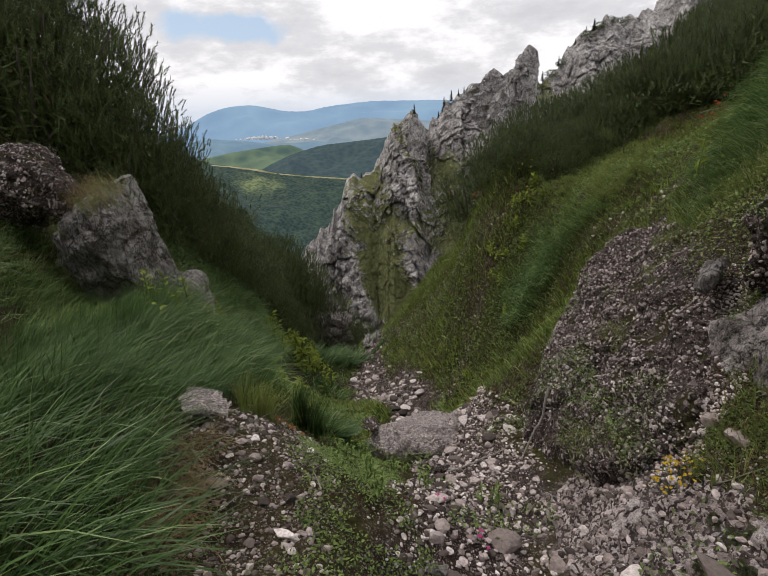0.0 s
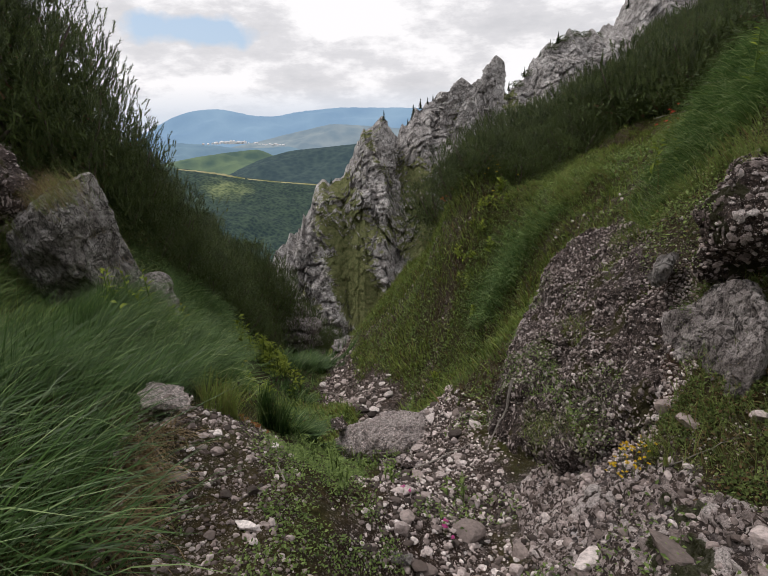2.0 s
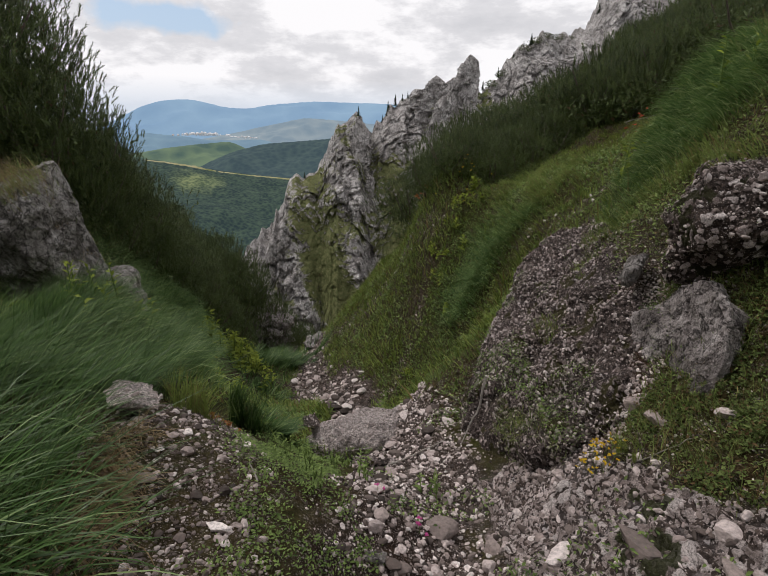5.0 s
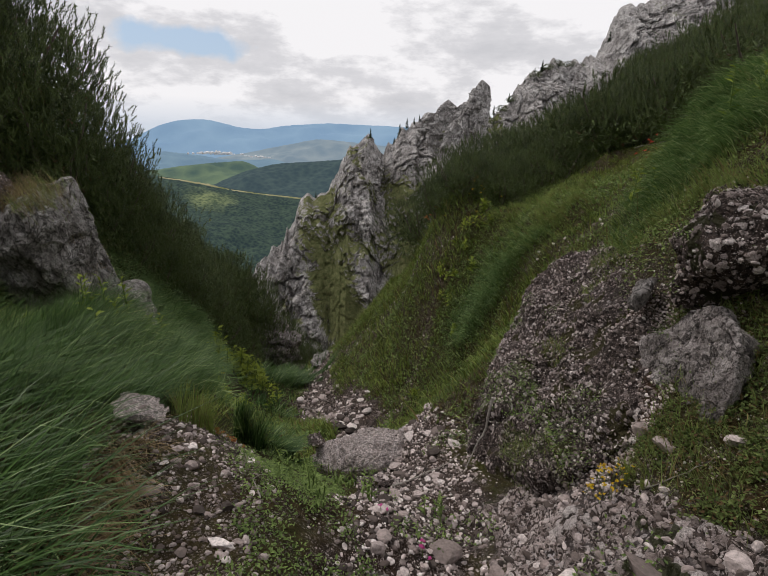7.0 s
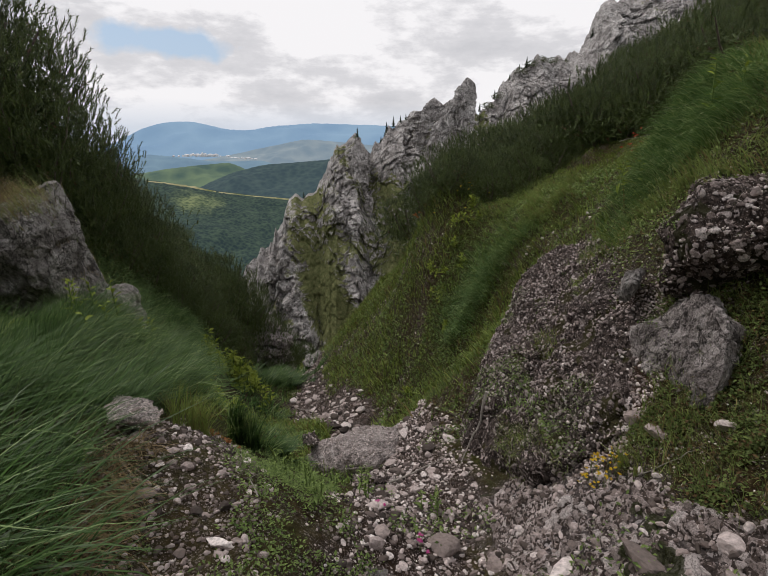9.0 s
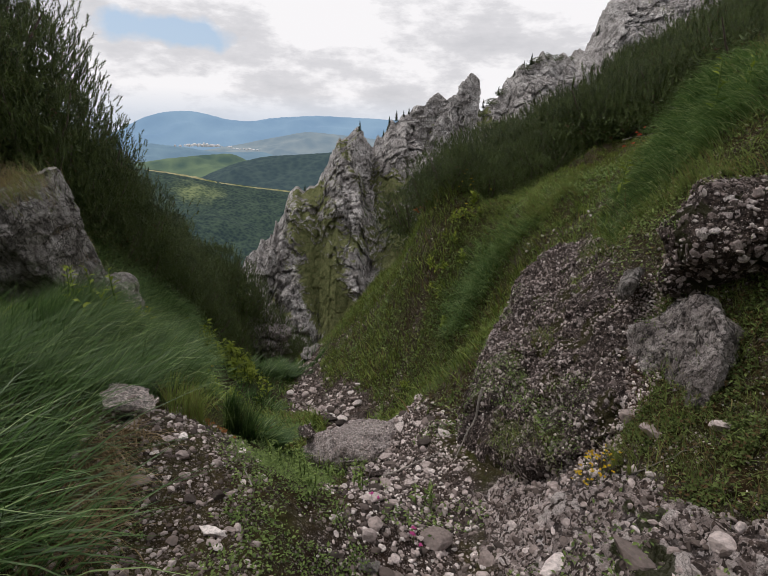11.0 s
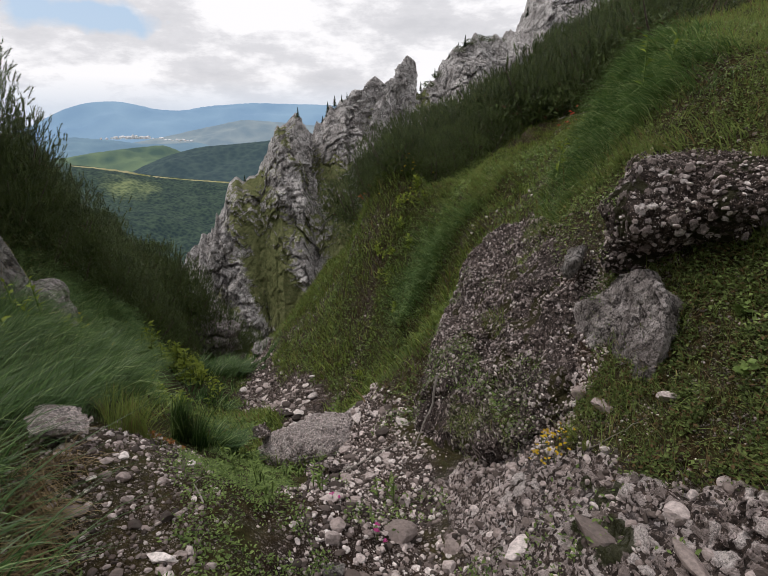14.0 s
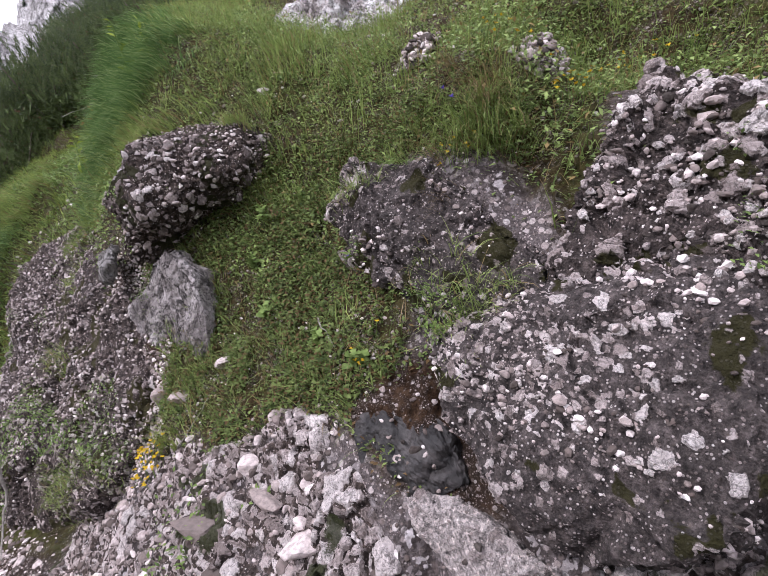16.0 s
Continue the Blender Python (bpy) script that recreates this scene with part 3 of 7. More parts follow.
def zones(x, y):
    """Shares of turf, gravel and bare conglomerate."""
    x, y = np.asarray(x, float), np.asarray(y, float)
    wob = 0.35 * fractal(x * 2.2, y * 2.2, 3, 11)
    bed = 1 - soft(along_line(x, y, GULLY_BED) + wob, 0.75, 1.25)
    bare = 1 - soft(along_line(x, y, BARE_PATCH) + wob, 0.7, 1.2)
    streak = 1 - soft(np.minimum(np.minimum(along_line(x, y, STREAK_HIGH), along_line(x, y, STREAK_LOW)), along_line(x, y, CUT_EDGE)) + wob, 0.6, 1.3)
    slab = soft(x - 0.12 * y, 0.5, 0.75) * (1 - soft(x + 0.05 * fractal(x * 5, y * 5, 3, 5) - 0.18 * np.maximum(1.2 - y, 0), 1.28, 1.42)) * (1 - soft(y + wob, 2.1, 2.6)) * soft(y, -3.5, -2.5)
    band = np.minimum(along_line(x, y, ROCK_BAND), along_line(x, y, ROCK_FACE))
    slab = np.maximum(slab, 1 - soft(band + wob * 0.7, 0.8, 1.25))
    wet = soft(along_line(x, y, WET_PATCH) + wob * 0.4, 0.8, 1.2)
    slab = slab * wet
    hollow = 1 - soft(along_line(x, y, HOLLOW) + wob, 0.7, 1.2)
    mound = soft(x - 0.35 * np.maximum(y - 2.4, 0), 1.0, 1.2) * (1 - soft(x, 2.0, 2.3)) * soft(y, 2.0, 2.4) * (1 - soft(y, 4.2, 4.6))
    gravel = np.clip(bed + 0.4 * bare + 0.4 * streak + 0.5 * mound + hollow, 0, 1)
    patchy = 1 - 0.5 * soft(fractal(x * 3.5, y * 3.5, 4, 61), 0.1, 0.5) * (x > 1.2) * (y < 4.5)
    turf = patchy * wet * soft(along_line(x, y, PEBBLE_STRIP), 0.7, 1.1) * np.clip(1 - gravel - slab, 0, 1) * np.clip(0.85 + 0.5 * fractal(x * 1.1, y * 1.1, 4, 23), 0.2, 1)
    return turf, gravel * (1 - slab), slab


def set_zone(me, columns):
    layer = me.color_attributes.new("zone", "FLOAT_COLOR", "POINT")
    flat = np.ones((len(columns[0]), 4), np.float32)
    for k, col in enumerate(columns):
        flat[:, k] = col
    layer.data.foreach_set("color", flat.ravel())


def grid_faces(n, m):
    idx = np.arange(n * m).reshape(n, m)
    return np.stack([idx[:-1, :-1], idx[:-1, 1:], idx[1:, 1:], idx[1:, :-1]], -1).reshape(-1, 4)


def sheet(name, X, Y, Z, material):
    me = bpy.data.meshes.new(name)
    me.from_pydata(np.stack([X, Y, Z], -1).reshape(-1, 3).tolist(), [], grid_faces(*X.shape).tolist())
    me.shade_smooth()
    me.materials.append(MAT[material])
    return me


def build_ground():
    across = np.sinh(np.linspace(-2.2, 2.2, 360)) / np.sinh(2.2)
    s = np.where(across < 0, across * 4.0, across * 6.0)
    y = np.concatenate([np.linspace(-3, -0.7, 40), np.linspace(-0.7, 4.8, 250)[1:], 4.8 + 40.2 * np.linspace(0, 1, 190)[1:] ** 1.8])
    S, Y = np.meshgrid(s, y)
    X = S * widening(Y)
    Z = height(X, Y)
    # the banks go on over their crests and fall to the valley all round
    out = np.array([1.0, 2.5, 5, 9, 15, 24, 36, 52])
    fall = 0.1 * out + 0.03 * out ** 2
    X, Y, Z = [np.concatenate([a[:, :1] + k * -u[::-1], a, a[:, -1:] + k * u], 1) for a, k, u in ((X, 1, out), (Y, 0, out), (Z, 0, out))]
    Z[:, :8] -= fall[::-1]
    Z[:, -8:] -= fall
    back = np.minimum(out, 12) * 0.5 - np.maximum(out - 12, 0) * 1.9
    X, Y, Z = [np.concatenate([a[:1] - u[::-1, None], a, a[-1:] + v[:, None]], 0) for a, u, v in ((X, 0 * out, 0 * out), (Y, out, out), (Z, -back, -1.1 * out))]
    me = sheet("ground", X, Y, Z, "ground")
    set_zone(me, [c.ravel() for c in zones(X, Y)])
    tagged(new("ground", me), "stony brown gully bed between steep grassy banks", "ground", kind="structure")


build_ground()


def part(name, verts, faces, material, parent=None, label="", smooth=True):
    """One mesh object, under a thing or under one of its parts."""
    me = bpy.data.meshes.new(name)
    me.from_pydata(np.asarray(verts).tolist(), [], np.asarray(faces).tolist() if not isinstance(faces, list) else faces)
    if smooth:
        me.shade_smooth()
    me.materials.append(MAT[material])
    ob = new(name, me)
    if parent:
        ob.parent = parent
    return tagged(ob, label)


def empty(name, m, label, category, group=""):
    ob = new(name)
    ob.matrix_basis = m
    return tagged(ob, label, category, group)

# ---- far land: the valley and its hills out to the horizon ----
def polar(az, el, d):
    a, e = np.radians(az), np.radians(el)
    return np.sin(a) * np.cos(e) * d, np.cos(a) * np.cos(e) * d, np.sin(e) * d + 1.65


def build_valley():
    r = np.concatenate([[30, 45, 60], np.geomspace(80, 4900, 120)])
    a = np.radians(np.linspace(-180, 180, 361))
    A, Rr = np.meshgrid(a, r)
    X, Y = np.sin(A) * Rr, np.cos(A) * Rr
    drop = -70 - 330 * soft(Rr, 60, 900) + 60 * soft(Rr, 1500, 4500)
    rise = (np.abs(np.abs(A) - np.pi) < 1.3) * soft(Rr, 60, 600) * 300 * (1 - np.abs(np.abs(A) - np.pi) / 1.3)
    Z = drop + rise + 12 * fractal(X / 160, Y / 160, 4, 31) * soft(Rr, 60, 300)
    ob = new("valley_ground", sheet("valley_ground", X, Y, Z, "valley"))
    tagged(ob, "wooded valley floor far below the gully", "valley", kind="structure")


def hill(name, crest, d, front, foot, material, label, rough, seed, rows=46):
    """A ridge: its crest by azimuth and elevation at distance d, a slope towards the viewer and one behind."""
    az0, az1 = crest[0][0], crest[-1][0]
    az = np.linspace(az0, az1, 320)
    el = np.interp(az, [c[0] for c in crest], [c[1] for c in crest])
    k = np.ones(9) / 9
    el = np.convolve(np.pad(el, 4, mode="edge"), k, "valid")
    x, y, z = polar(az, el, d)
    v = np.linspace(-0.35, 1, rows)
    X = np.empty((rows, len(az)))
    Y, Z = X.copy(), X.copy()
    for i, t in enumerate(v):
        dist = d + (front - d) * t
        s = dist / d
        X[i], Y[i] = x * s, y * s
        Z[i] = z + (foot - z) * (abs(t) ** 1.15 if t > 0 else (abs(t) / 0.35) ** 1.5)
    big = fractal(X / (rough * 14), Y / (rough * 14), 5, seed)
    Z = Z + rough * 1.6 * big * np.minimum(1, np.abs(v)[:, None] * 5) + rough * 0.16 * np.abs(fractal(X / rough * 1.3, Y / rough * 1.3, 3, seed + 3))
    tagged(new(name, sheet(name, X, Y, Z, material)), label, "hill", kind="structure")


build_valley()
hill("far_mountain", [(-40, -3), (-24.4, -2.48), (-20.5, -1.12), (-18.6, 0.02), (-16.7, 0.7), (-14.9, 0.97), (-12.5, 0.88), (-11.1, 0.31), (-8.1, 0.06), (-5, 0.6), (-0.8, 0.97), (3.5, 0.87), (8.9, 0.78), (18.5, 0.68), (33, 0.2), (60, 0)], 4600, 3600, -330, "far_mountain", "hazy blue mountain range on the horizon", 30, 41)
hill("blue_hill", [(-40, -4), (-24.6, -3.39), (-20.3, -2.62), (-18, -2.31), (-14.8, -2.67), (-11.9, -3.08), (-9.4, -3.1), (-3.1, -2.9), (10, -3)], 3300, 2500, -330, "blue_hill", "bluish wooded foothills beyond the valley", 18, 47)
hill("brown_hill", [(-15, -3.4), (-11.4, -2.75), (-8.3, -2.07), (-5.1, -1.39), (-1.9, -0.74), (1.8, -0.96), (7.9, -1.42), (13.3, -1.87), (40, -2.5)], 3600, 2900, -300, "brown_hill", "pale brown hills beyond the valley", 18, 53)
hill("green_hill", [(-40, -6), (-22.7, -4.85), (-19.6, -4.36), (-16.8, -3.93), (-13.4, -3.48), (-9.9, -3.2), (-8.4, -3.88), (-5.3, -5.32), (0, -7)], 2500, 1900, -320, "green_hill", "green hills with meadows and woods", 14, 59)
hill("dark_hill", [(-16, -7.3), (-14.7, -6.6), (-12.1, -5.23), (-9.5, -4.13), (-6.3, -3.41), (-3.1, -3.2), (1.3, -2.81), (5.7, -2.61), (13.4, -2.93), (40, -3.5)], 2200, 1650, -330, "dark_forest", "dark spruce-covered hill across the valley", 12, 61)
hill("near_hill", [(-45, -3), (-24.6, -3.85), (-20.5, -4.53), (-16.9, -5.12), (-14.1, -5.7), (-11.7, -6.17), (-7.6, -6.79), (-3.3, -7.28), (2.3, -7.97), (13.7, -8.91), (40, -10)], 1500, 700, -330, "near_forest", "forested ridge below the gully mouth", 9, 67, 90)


def build_meadow(name, crest, d, width, seed):
    az = np.linspace(crest[0][0], crest[-1][0], 60)
    el = np.interp(az, [c[0] for c in crest], [c[1] for c in crest])
    w = np.interp(az, [c[0] for c in crest], [c[2] for c in crest])
    x, y, z = polar(az, el, d)
    rows = np.linspace(-1, 1, 7)[:, None]
    wob = 0.5 + 0.5 * np.abs(fractal(az * 2.1, az * 0.3, 3, seed))
    X, Y = x + 0 * rows, y + rows * 6
    Z = z + rows * w * wob + 2.0 * (1 - rows ** 2)
    tagged(new(name, sheet(name, X, Y, Z, "meadow")), "pale strip of mown meadow along the ridge", "meadow", kind="structure")


build_meadow("ridge_meadow", [(-18.6, -5.0, 0.5), (-17, -5.22, 2.0), (-15.2, -5.55, 4.5), (-14.0, -5.8, 5.0), (-12.6, -6.1, 3.0), (-11.6, -6.3, 0.6)], 1488, 5, 71)
build_meadow("ridge_track", [(-11.4, -6.35, 0.6), (-8, -6.85, 1.6), (-5, -7.15, 2.6), (-2, -7.45, 1.6), (1, -7.9, 0.8)], 1488, 3, 73)


def build_town():
    rng = np.random.default_rng(5)
    box_v = np.array([(x, y, z) for z in (0, 1) for x, y in ((-.5, -.5), (.5, -.5), (.5, .5), (-.5, .5))])
    box_f = [(0, 1, 5, 4), (1, 2, 6, 5), (2, 3, 7, 6), (3, 0, 4, 7), (4, 5, 6, 7)]
    roof_v = np.array([(-.55, -.55, 1), (.55, -.55, 1), (.55, .55, 1), (-.55, .55, 1), (-.55, 0, 1.5), (.55, 0, 1.5)])
    roof_f = [(0, 1, 5, 4), (2, 3, 4, 5), (1, 2, 5), (3, 0, 4)]
    meshes = {}
    for key, (v, f, m) in {"wall": (box_v, box_f, "town_wall"), "roof": (roof_v, roof_f, "town_roof")}.items():
        me = bpy.data.meshes.new(key)
        me.from_pydata(v.tolist(), [], f)
        me.materials.append(MAT[m])
        meshes[key] = me
    for i in range(85):
        core = i < 66
        az = rng.normal(-12.4, 1.3) if core else rng.uniform(-10, -7)
        el = -2.5 + abs(rng.normal(0, 0.12)) * (1 - min(1, abs(az + 12.6) / 2.2)) if core else -2.62 - 0.06 * (az + 10) + rng.normal(0, 0.05)
        x, y, z = polar(az, el, 3080)
        house = empty("house", pose(x, y, z - 6, 0, 0, rng.uniform(0, 180)), "white house of the distant town", "house", "houses of the far town")
        tall = rng.uniform(5, 15) if core else rng.uniform(4, 8)
        house.scale = (rng.uniform(8, 15), rng.uniform(7, 10), tall * 0.65)
        for key, me in meshes.items():
            ob = new(key, me)
            ob.parent = house


build_town()

# ---- the limestone crags on the far side of the gully ----
CREST = [(-17, 74, -30), (-15.5, 79.5, -23.9), (-14.2, 87.8, -21.6), (-11.1, 91.9, -19.4), (-8.5, 96.1, -15.6), (-6.6, 98.9, -11.2), (-1.8, 99.3, -9.4), (-0.3, 100.5, -7.6), (3.3, 102.9, -1.0), (7.0, 103.7, 0.4),
         (9.2, 104.5, -2.8), (11.5, 105.3, -0.1), (14.6, 105.9, 3.1), (18.6, 106.2, 5.8), (22.9, 107.4, 7.7), (25.8, 107.9, 5.2), (31.8, 108.3, 5.1), (36.4, 109.9, 8.7), (42.9, 111.2, 15.4), (47.1, 111.3, 17.6),
         (53, 112, 17.4), (58.4, 114.5, 20.5), (62.3, 116, 29.5), (66, 115.7, 30.5), (77.4, 113.9, 36), (95, 113, 45)]


def build_crag():
    c = np.array(CREST)
    run = np.concatenate([[0], np.cumsum(np.linalg.norm(np.diff(c, axis=0), axis=1))])
    u = np.linspace(0, run[-1], 520)
    line = np.stack([np.interp(u, run, c[:, k]) for k in range(3)], -1)
    v = np.concatenate([np.linspace(-0.25, 0, 24)[:-1], np.linspace(0, 1, 230)])
    X = np.empty((len(v), len(u)))
    Y, Z = X.copy(), X.copy()
    for j, (cx, cy, cz) in enumerate(line):
        deep = 40 + 0.15 * max(0, cx)
        rib = 2.6 * value_noise(u[j] / 6.5, 0.2, 81) + 0.9 * value_noise(u[j] / 2.6, 3.2, 83)
        for i, t in enumerate(v):
            if t < 0:
                X[i, j], Y[i, j], Z[i, j] = cx, cy - t * 90, cz + t * 160
            else:
                X[i, j] = cx - 2.0 * t
                Y[i, j] = cy - deep * 0.72 * t ** 0.92 - rib * min(1, 5 * t) * (0.6 + 0.4 * t)
                Z[i, j] = cz - deep * 1.02 * t
    # ledges and blocks
    chute = np.exp(-((X - (-2 - 0.35 * (Z + 20))) / 5.5) ** 2) * soft(-Z, 13, 18)
    chute2 = np.exp(-((X - (13 - 0.30 * (Z + 12))) / 4.0) ** 2) * soft(-Z, 5, 9)
    wet = fractal((X + 0.5 * Z) / 6, (Z - 0.3 * X) / 14, 4, 91)
    calm = 1 - 0.75 * np.clip(0.9 * np.maximum(chute, chute2) + 0.5 * wet, 0, 1)
    P = np.stack([X, Y, Z], -1).reshape(-1, 3)
    front = (np.minimum(1.0, np.abs(v) * 9)[:, None] * calm).ravel()
    steep = np.stack([P[:, 0] + 0.30 * P[:, 2], P[:, 1], P[:, 2] - 0.35 * P[:, 0]], -1)
    a = fractal3(P * np.array([0.22, 0.22, 0.10]), 4, 201)
    b = noise3(P * np.array([0.09, 0.09, 0.05]), 207)
    push, tone = 1.0 * a + 2.0 * b, 0.0
    for size, tall, deep, weight, seed in ((4.8, 1.5, 2.4, 0.35, 211), (2.1, 1.3, 1.5, 0.35, 213), (0.95, 1.2, 0.75, 0.3, 215)):
        near, second, r = cells(warped(steep / np.array([size, size, size * tall]), 0.08, seed), seed)
        push = push + deep * (r[:, 0] - 0.35) + 0.35 * deep * soft(second - near, 0.0, 0.16)
        tone = tone + weight * r[:, 2]
    push, tone, a = [(q * front if k == 0 else q).reshape(X.shape) for k, q in enumerate((push, tone, a))]
    front = front.reshape(X.shape)
    Y -= push
    Z += (0.35 + 0.65 * front) * 0.9 * a + (1.0 - front) * (0.9 * value_noise(u[None] / 1.7, 7.1, 85) + 0.5 * value_noise(u[None] / 0.7, 2.1, 87))
    # turf keeps to the gentler ledges and to the chute below the pinnacles
    dz = np.gradient(Z, axis=0)
    dy = np.gradient(Y, axis=0)
    slope = np.abs(dz) / (np.abs(dy) + 0.02)
    turf = np.clip(-0.12 + 0.55 * soft(2.2 - slope, 0, 1.6) + 0.7 * np.maximum(chute, chute2) + 0.5 * wet - 0.25 * soft(Z, 0, 12) - 0.2 * soft(X, 30, 42), 0, 1)
    turf = np.where(np.repeat(v[:, None], len(u), 1) < 0.012, turf * 0.4, turf)
    me = sheet("crag", X, Y, Z, "crag")
    me.shade_flat()
    set_zone(me, [turf.ravel(), tone.ravel()])
    crag = tagged(new("crag", me), "jagged grey limestone crag with grassy ledges", "crag")
    return crag


CRAG = build_crag()


def column(name, axis, radii, sides, rows, seed, material, parent=None, label=""):
    """A rough rock pillar round a bent axis."""
    axis, radii = np.array(axis, float), np.array(radii, float)
    t = np.linspace(0, len(axis) - 1, rows)
    verts, zone = [], []
    for k in t:
        ctr = [np.interp(k, np.arange(len(axis)), axis[:, a]) for a in range(3)]
        rx, ry = [np.interp(k, np.arange(len(axis)), radii[:, a]) for a in range(2)]
        for s in range(sides):
            a = 2 * math.pi * s / sides
            sq = 1 / max(abs(math.cos(a)), abs(math.sin(a))) ** 0.45
            p = Vector((ctr[0] + rx * math.cos(a) * sq, ctr[1] + ry * math.sin(a) * sq, ctr[2]))
            n = noise.fractal(Vector((p.x * 0.35, p.y * 0.35, p.z * 0.2 + seed)), 0.8, 2.1, 5)
            w = p + 1.2 * noise.noise_vector(p * 0.4)
            d, at = noise.voronoi(Vector((w.x * 0.45, w.y * 0.45, w.z * 0.25 + seed)))
            d2, at2 = noise.voronoi(Vector((w.x * 1.2, w.y * 1.2, w.z * 0.8 + seed)))
            g = 1 + 0.14 * n + 0.26 * (noise.cell(at[0] * 9.7) - 0.5) + 0.10 * (noise.cell(at2[0] * 9.7) - 0.5)
            verts.append((ctr[0] + (p.x - ctr[0]) * g, ctr[1] + (p.y - ctr[1]) * g, p.z + 0.5 * n))
    top = len(verts)
    verts.append(tuple(axis[-1] + np.array([0, 0, 0.4])))
    faces = [(r * sides + s, r * sides + (s + 1) % sides, (r + 1) * sides + (s + 1) % sides, (r + 1) * sides + s) for r in range(rows - 1) for s in range(sides)]
    faces += [((rows - 1) * sides + s, (rows - 1) * sides + (s + 1) % sides, top) for s in range(sides)]
    ob = part(name, verts, faces, material, parent, label)
    ob.data.shade_flat()
    P = np.array(verts)
    set_zone(ob.data, [np.clip(0.08 + 0.25 * fractal3(P * 0.3, 3, seed), 0, 1), cells(P * np.array([0.7, 0.7, 0.45]), seed)[2][:, 0]])
    return ob


column("pinnacle", [(19.5, 93, -22), (20.5, 93, -12), (22.8, 93.3, -3), (24.7, 93.4, 4), (25.7, 93.6, 7.9), (26.3, 93.7, 10.1), (26.5, 93.7, 11.1)], [(5.8, 6), (5.0, 5), (4.0, 4), (3.3, 3.2), (2.5, 2.4), (1.45, 1.4), (0.4, 0.4)], 72, 150, 3, "crag", CRAG, "tall leaning grey rock pinnacle on the crag")
column("rock_tower", [(6.0, 97, -22), (6.6, 98, -10), (6.9, 99, -3), (7.2, 99.2, 0.6)], [(4.5, 4), (3.2, 3), (1.9, 2), (0.6, 0.6)], 48, 80, 9, "crag", CRAG, "blunt grey rock tower on the crag")
column("rock_dome", [(22, 103, -6), (22.3, 103, 2), (22.5, 103, 6), (22.6, 103, 8.2)], [(6.5, 4), (5.4, 3.5), (3.6, 2.5), (0.9, 0.8)], 56, 70, 15, "crag", CRAG, "rounded grey rock dome on the crag")


# young spruces on the ledges
def spruce_mesh():
    rng = random.Random(4)
    verts, faces = [], []
    for ring in range(13):
        h = 0.08 + 0.9 * ring / 13
        reach = 0.21 * (1 - h) + 0.015
        for k in range(9):
            a = rng.uniform(0, 6.28)
            r = reach * rng.uniform(0.7, 1.15)
            base = len(verts)
            w = 0.35
            verts += [(0, 0, h + 0.05), (r * math.cos(a - w), r * math.sin(a - w), h - 0.03), (r * 1.15 * math.cos(a), r * 1.15 * math.sin(a), h - 0.05), (r * math.cos(a + w), r * math.sin(a + w), h - 0.03)]
            faces += [(base, base + 1, base + 2), (base, base + 2, base + 3)]
    return verts, faces


def build_spruces():
    v, f = spruce_mesh()
    tree = empty("spruce", pose(6.9, 99.2, 0.6), "small dark spruce on a rock ledge", "spruce tree", "spruces on the crag")
    tree.scale = (2.2, 2.2, 2.2)
    part("crown", v, f, "spruce", tree)
    s = np.linspace(0, 2 * math.pi, 6)[:-1]
    tv = [(0.015 * math.cos(a), 0.015 * math.sin(a), -0.1) for a in s] + [(0, 0, 0.95)]
    part("trunk", tv, [(i, (i + 1) % 5, 5) for i in range(5)], "bark", tree)
    for x, y, z, h in [(14.8, 105.5, 3.2, 3.4), (16.3, 105.7, 4.0, 2.4), (13.3, 105.1, 1.2, 4.6), (17.4, 105.8, 4.8, 2.0), (42.5, 110.3, 14.6, 3.0), (43.8, 109.6, 15.6, 3.6), (40.5, 110.2, 12.6, 3.0), (37.2, 109.5, 9.2, 3.2), (41.5, 110, 13.6, 2.2), (-3.7, 98.8, -10.4, 2.0), (0.6, 100.4, -7, 1.8), (12.2, 105, 0, 2.4), (33.9, 108.9, 6.6, 3.0), (59.5, 113, 22.5, 3.4)]:
        copy_thing(tree, pose(x, y, z - 0.4, 0, 0, x * 77) @ Matrix.Diagonal((h / 3.2, h / 3.2, h / 3.2, 1)))


build_spruces()

# ---- near rocks ----
def stone_shape(seed, level):
    """A rough rounded stone of unit size: vertices and faces."""
    bm = bmesh.new()
    bmesh.ops.create_icosphere(bm, subdivisions=level, radius=1.0)
    rng = random.Random(seed)
    sx, sy, sz = rng.uniform(0.8, 1.25), rng.uniform(0.65, 1.0), rng.uniform(0.5, 0.8)
    cuts = [(Vector((rng.gauss(0, 1), rng.gauss(0, 1), rng.gauss(0, 1))).normalized(), rng.uniform(0.48, 0.8)) for _ in range(9)]
    for v in bm.verts:
        d = v.co.normalized()
        r = 1 + 0.12 * noise.noise(d * 1.7 + Vector((seed, 0, 0)))
        for n, lim in cuts:
            r = min(r, lim / max(0.05, d.dot(n)) if d.dot(n) > 0 else r)
        v.co = Vector((d.x * sx, d.y * sy, d.z * sz)) * r
    verts = np.array([v.co[:] for v in bm.verts])
    faces = np.array([[v.index for v in f.verts] for f in bm.faces])
    bm.free()
    return verts, faces


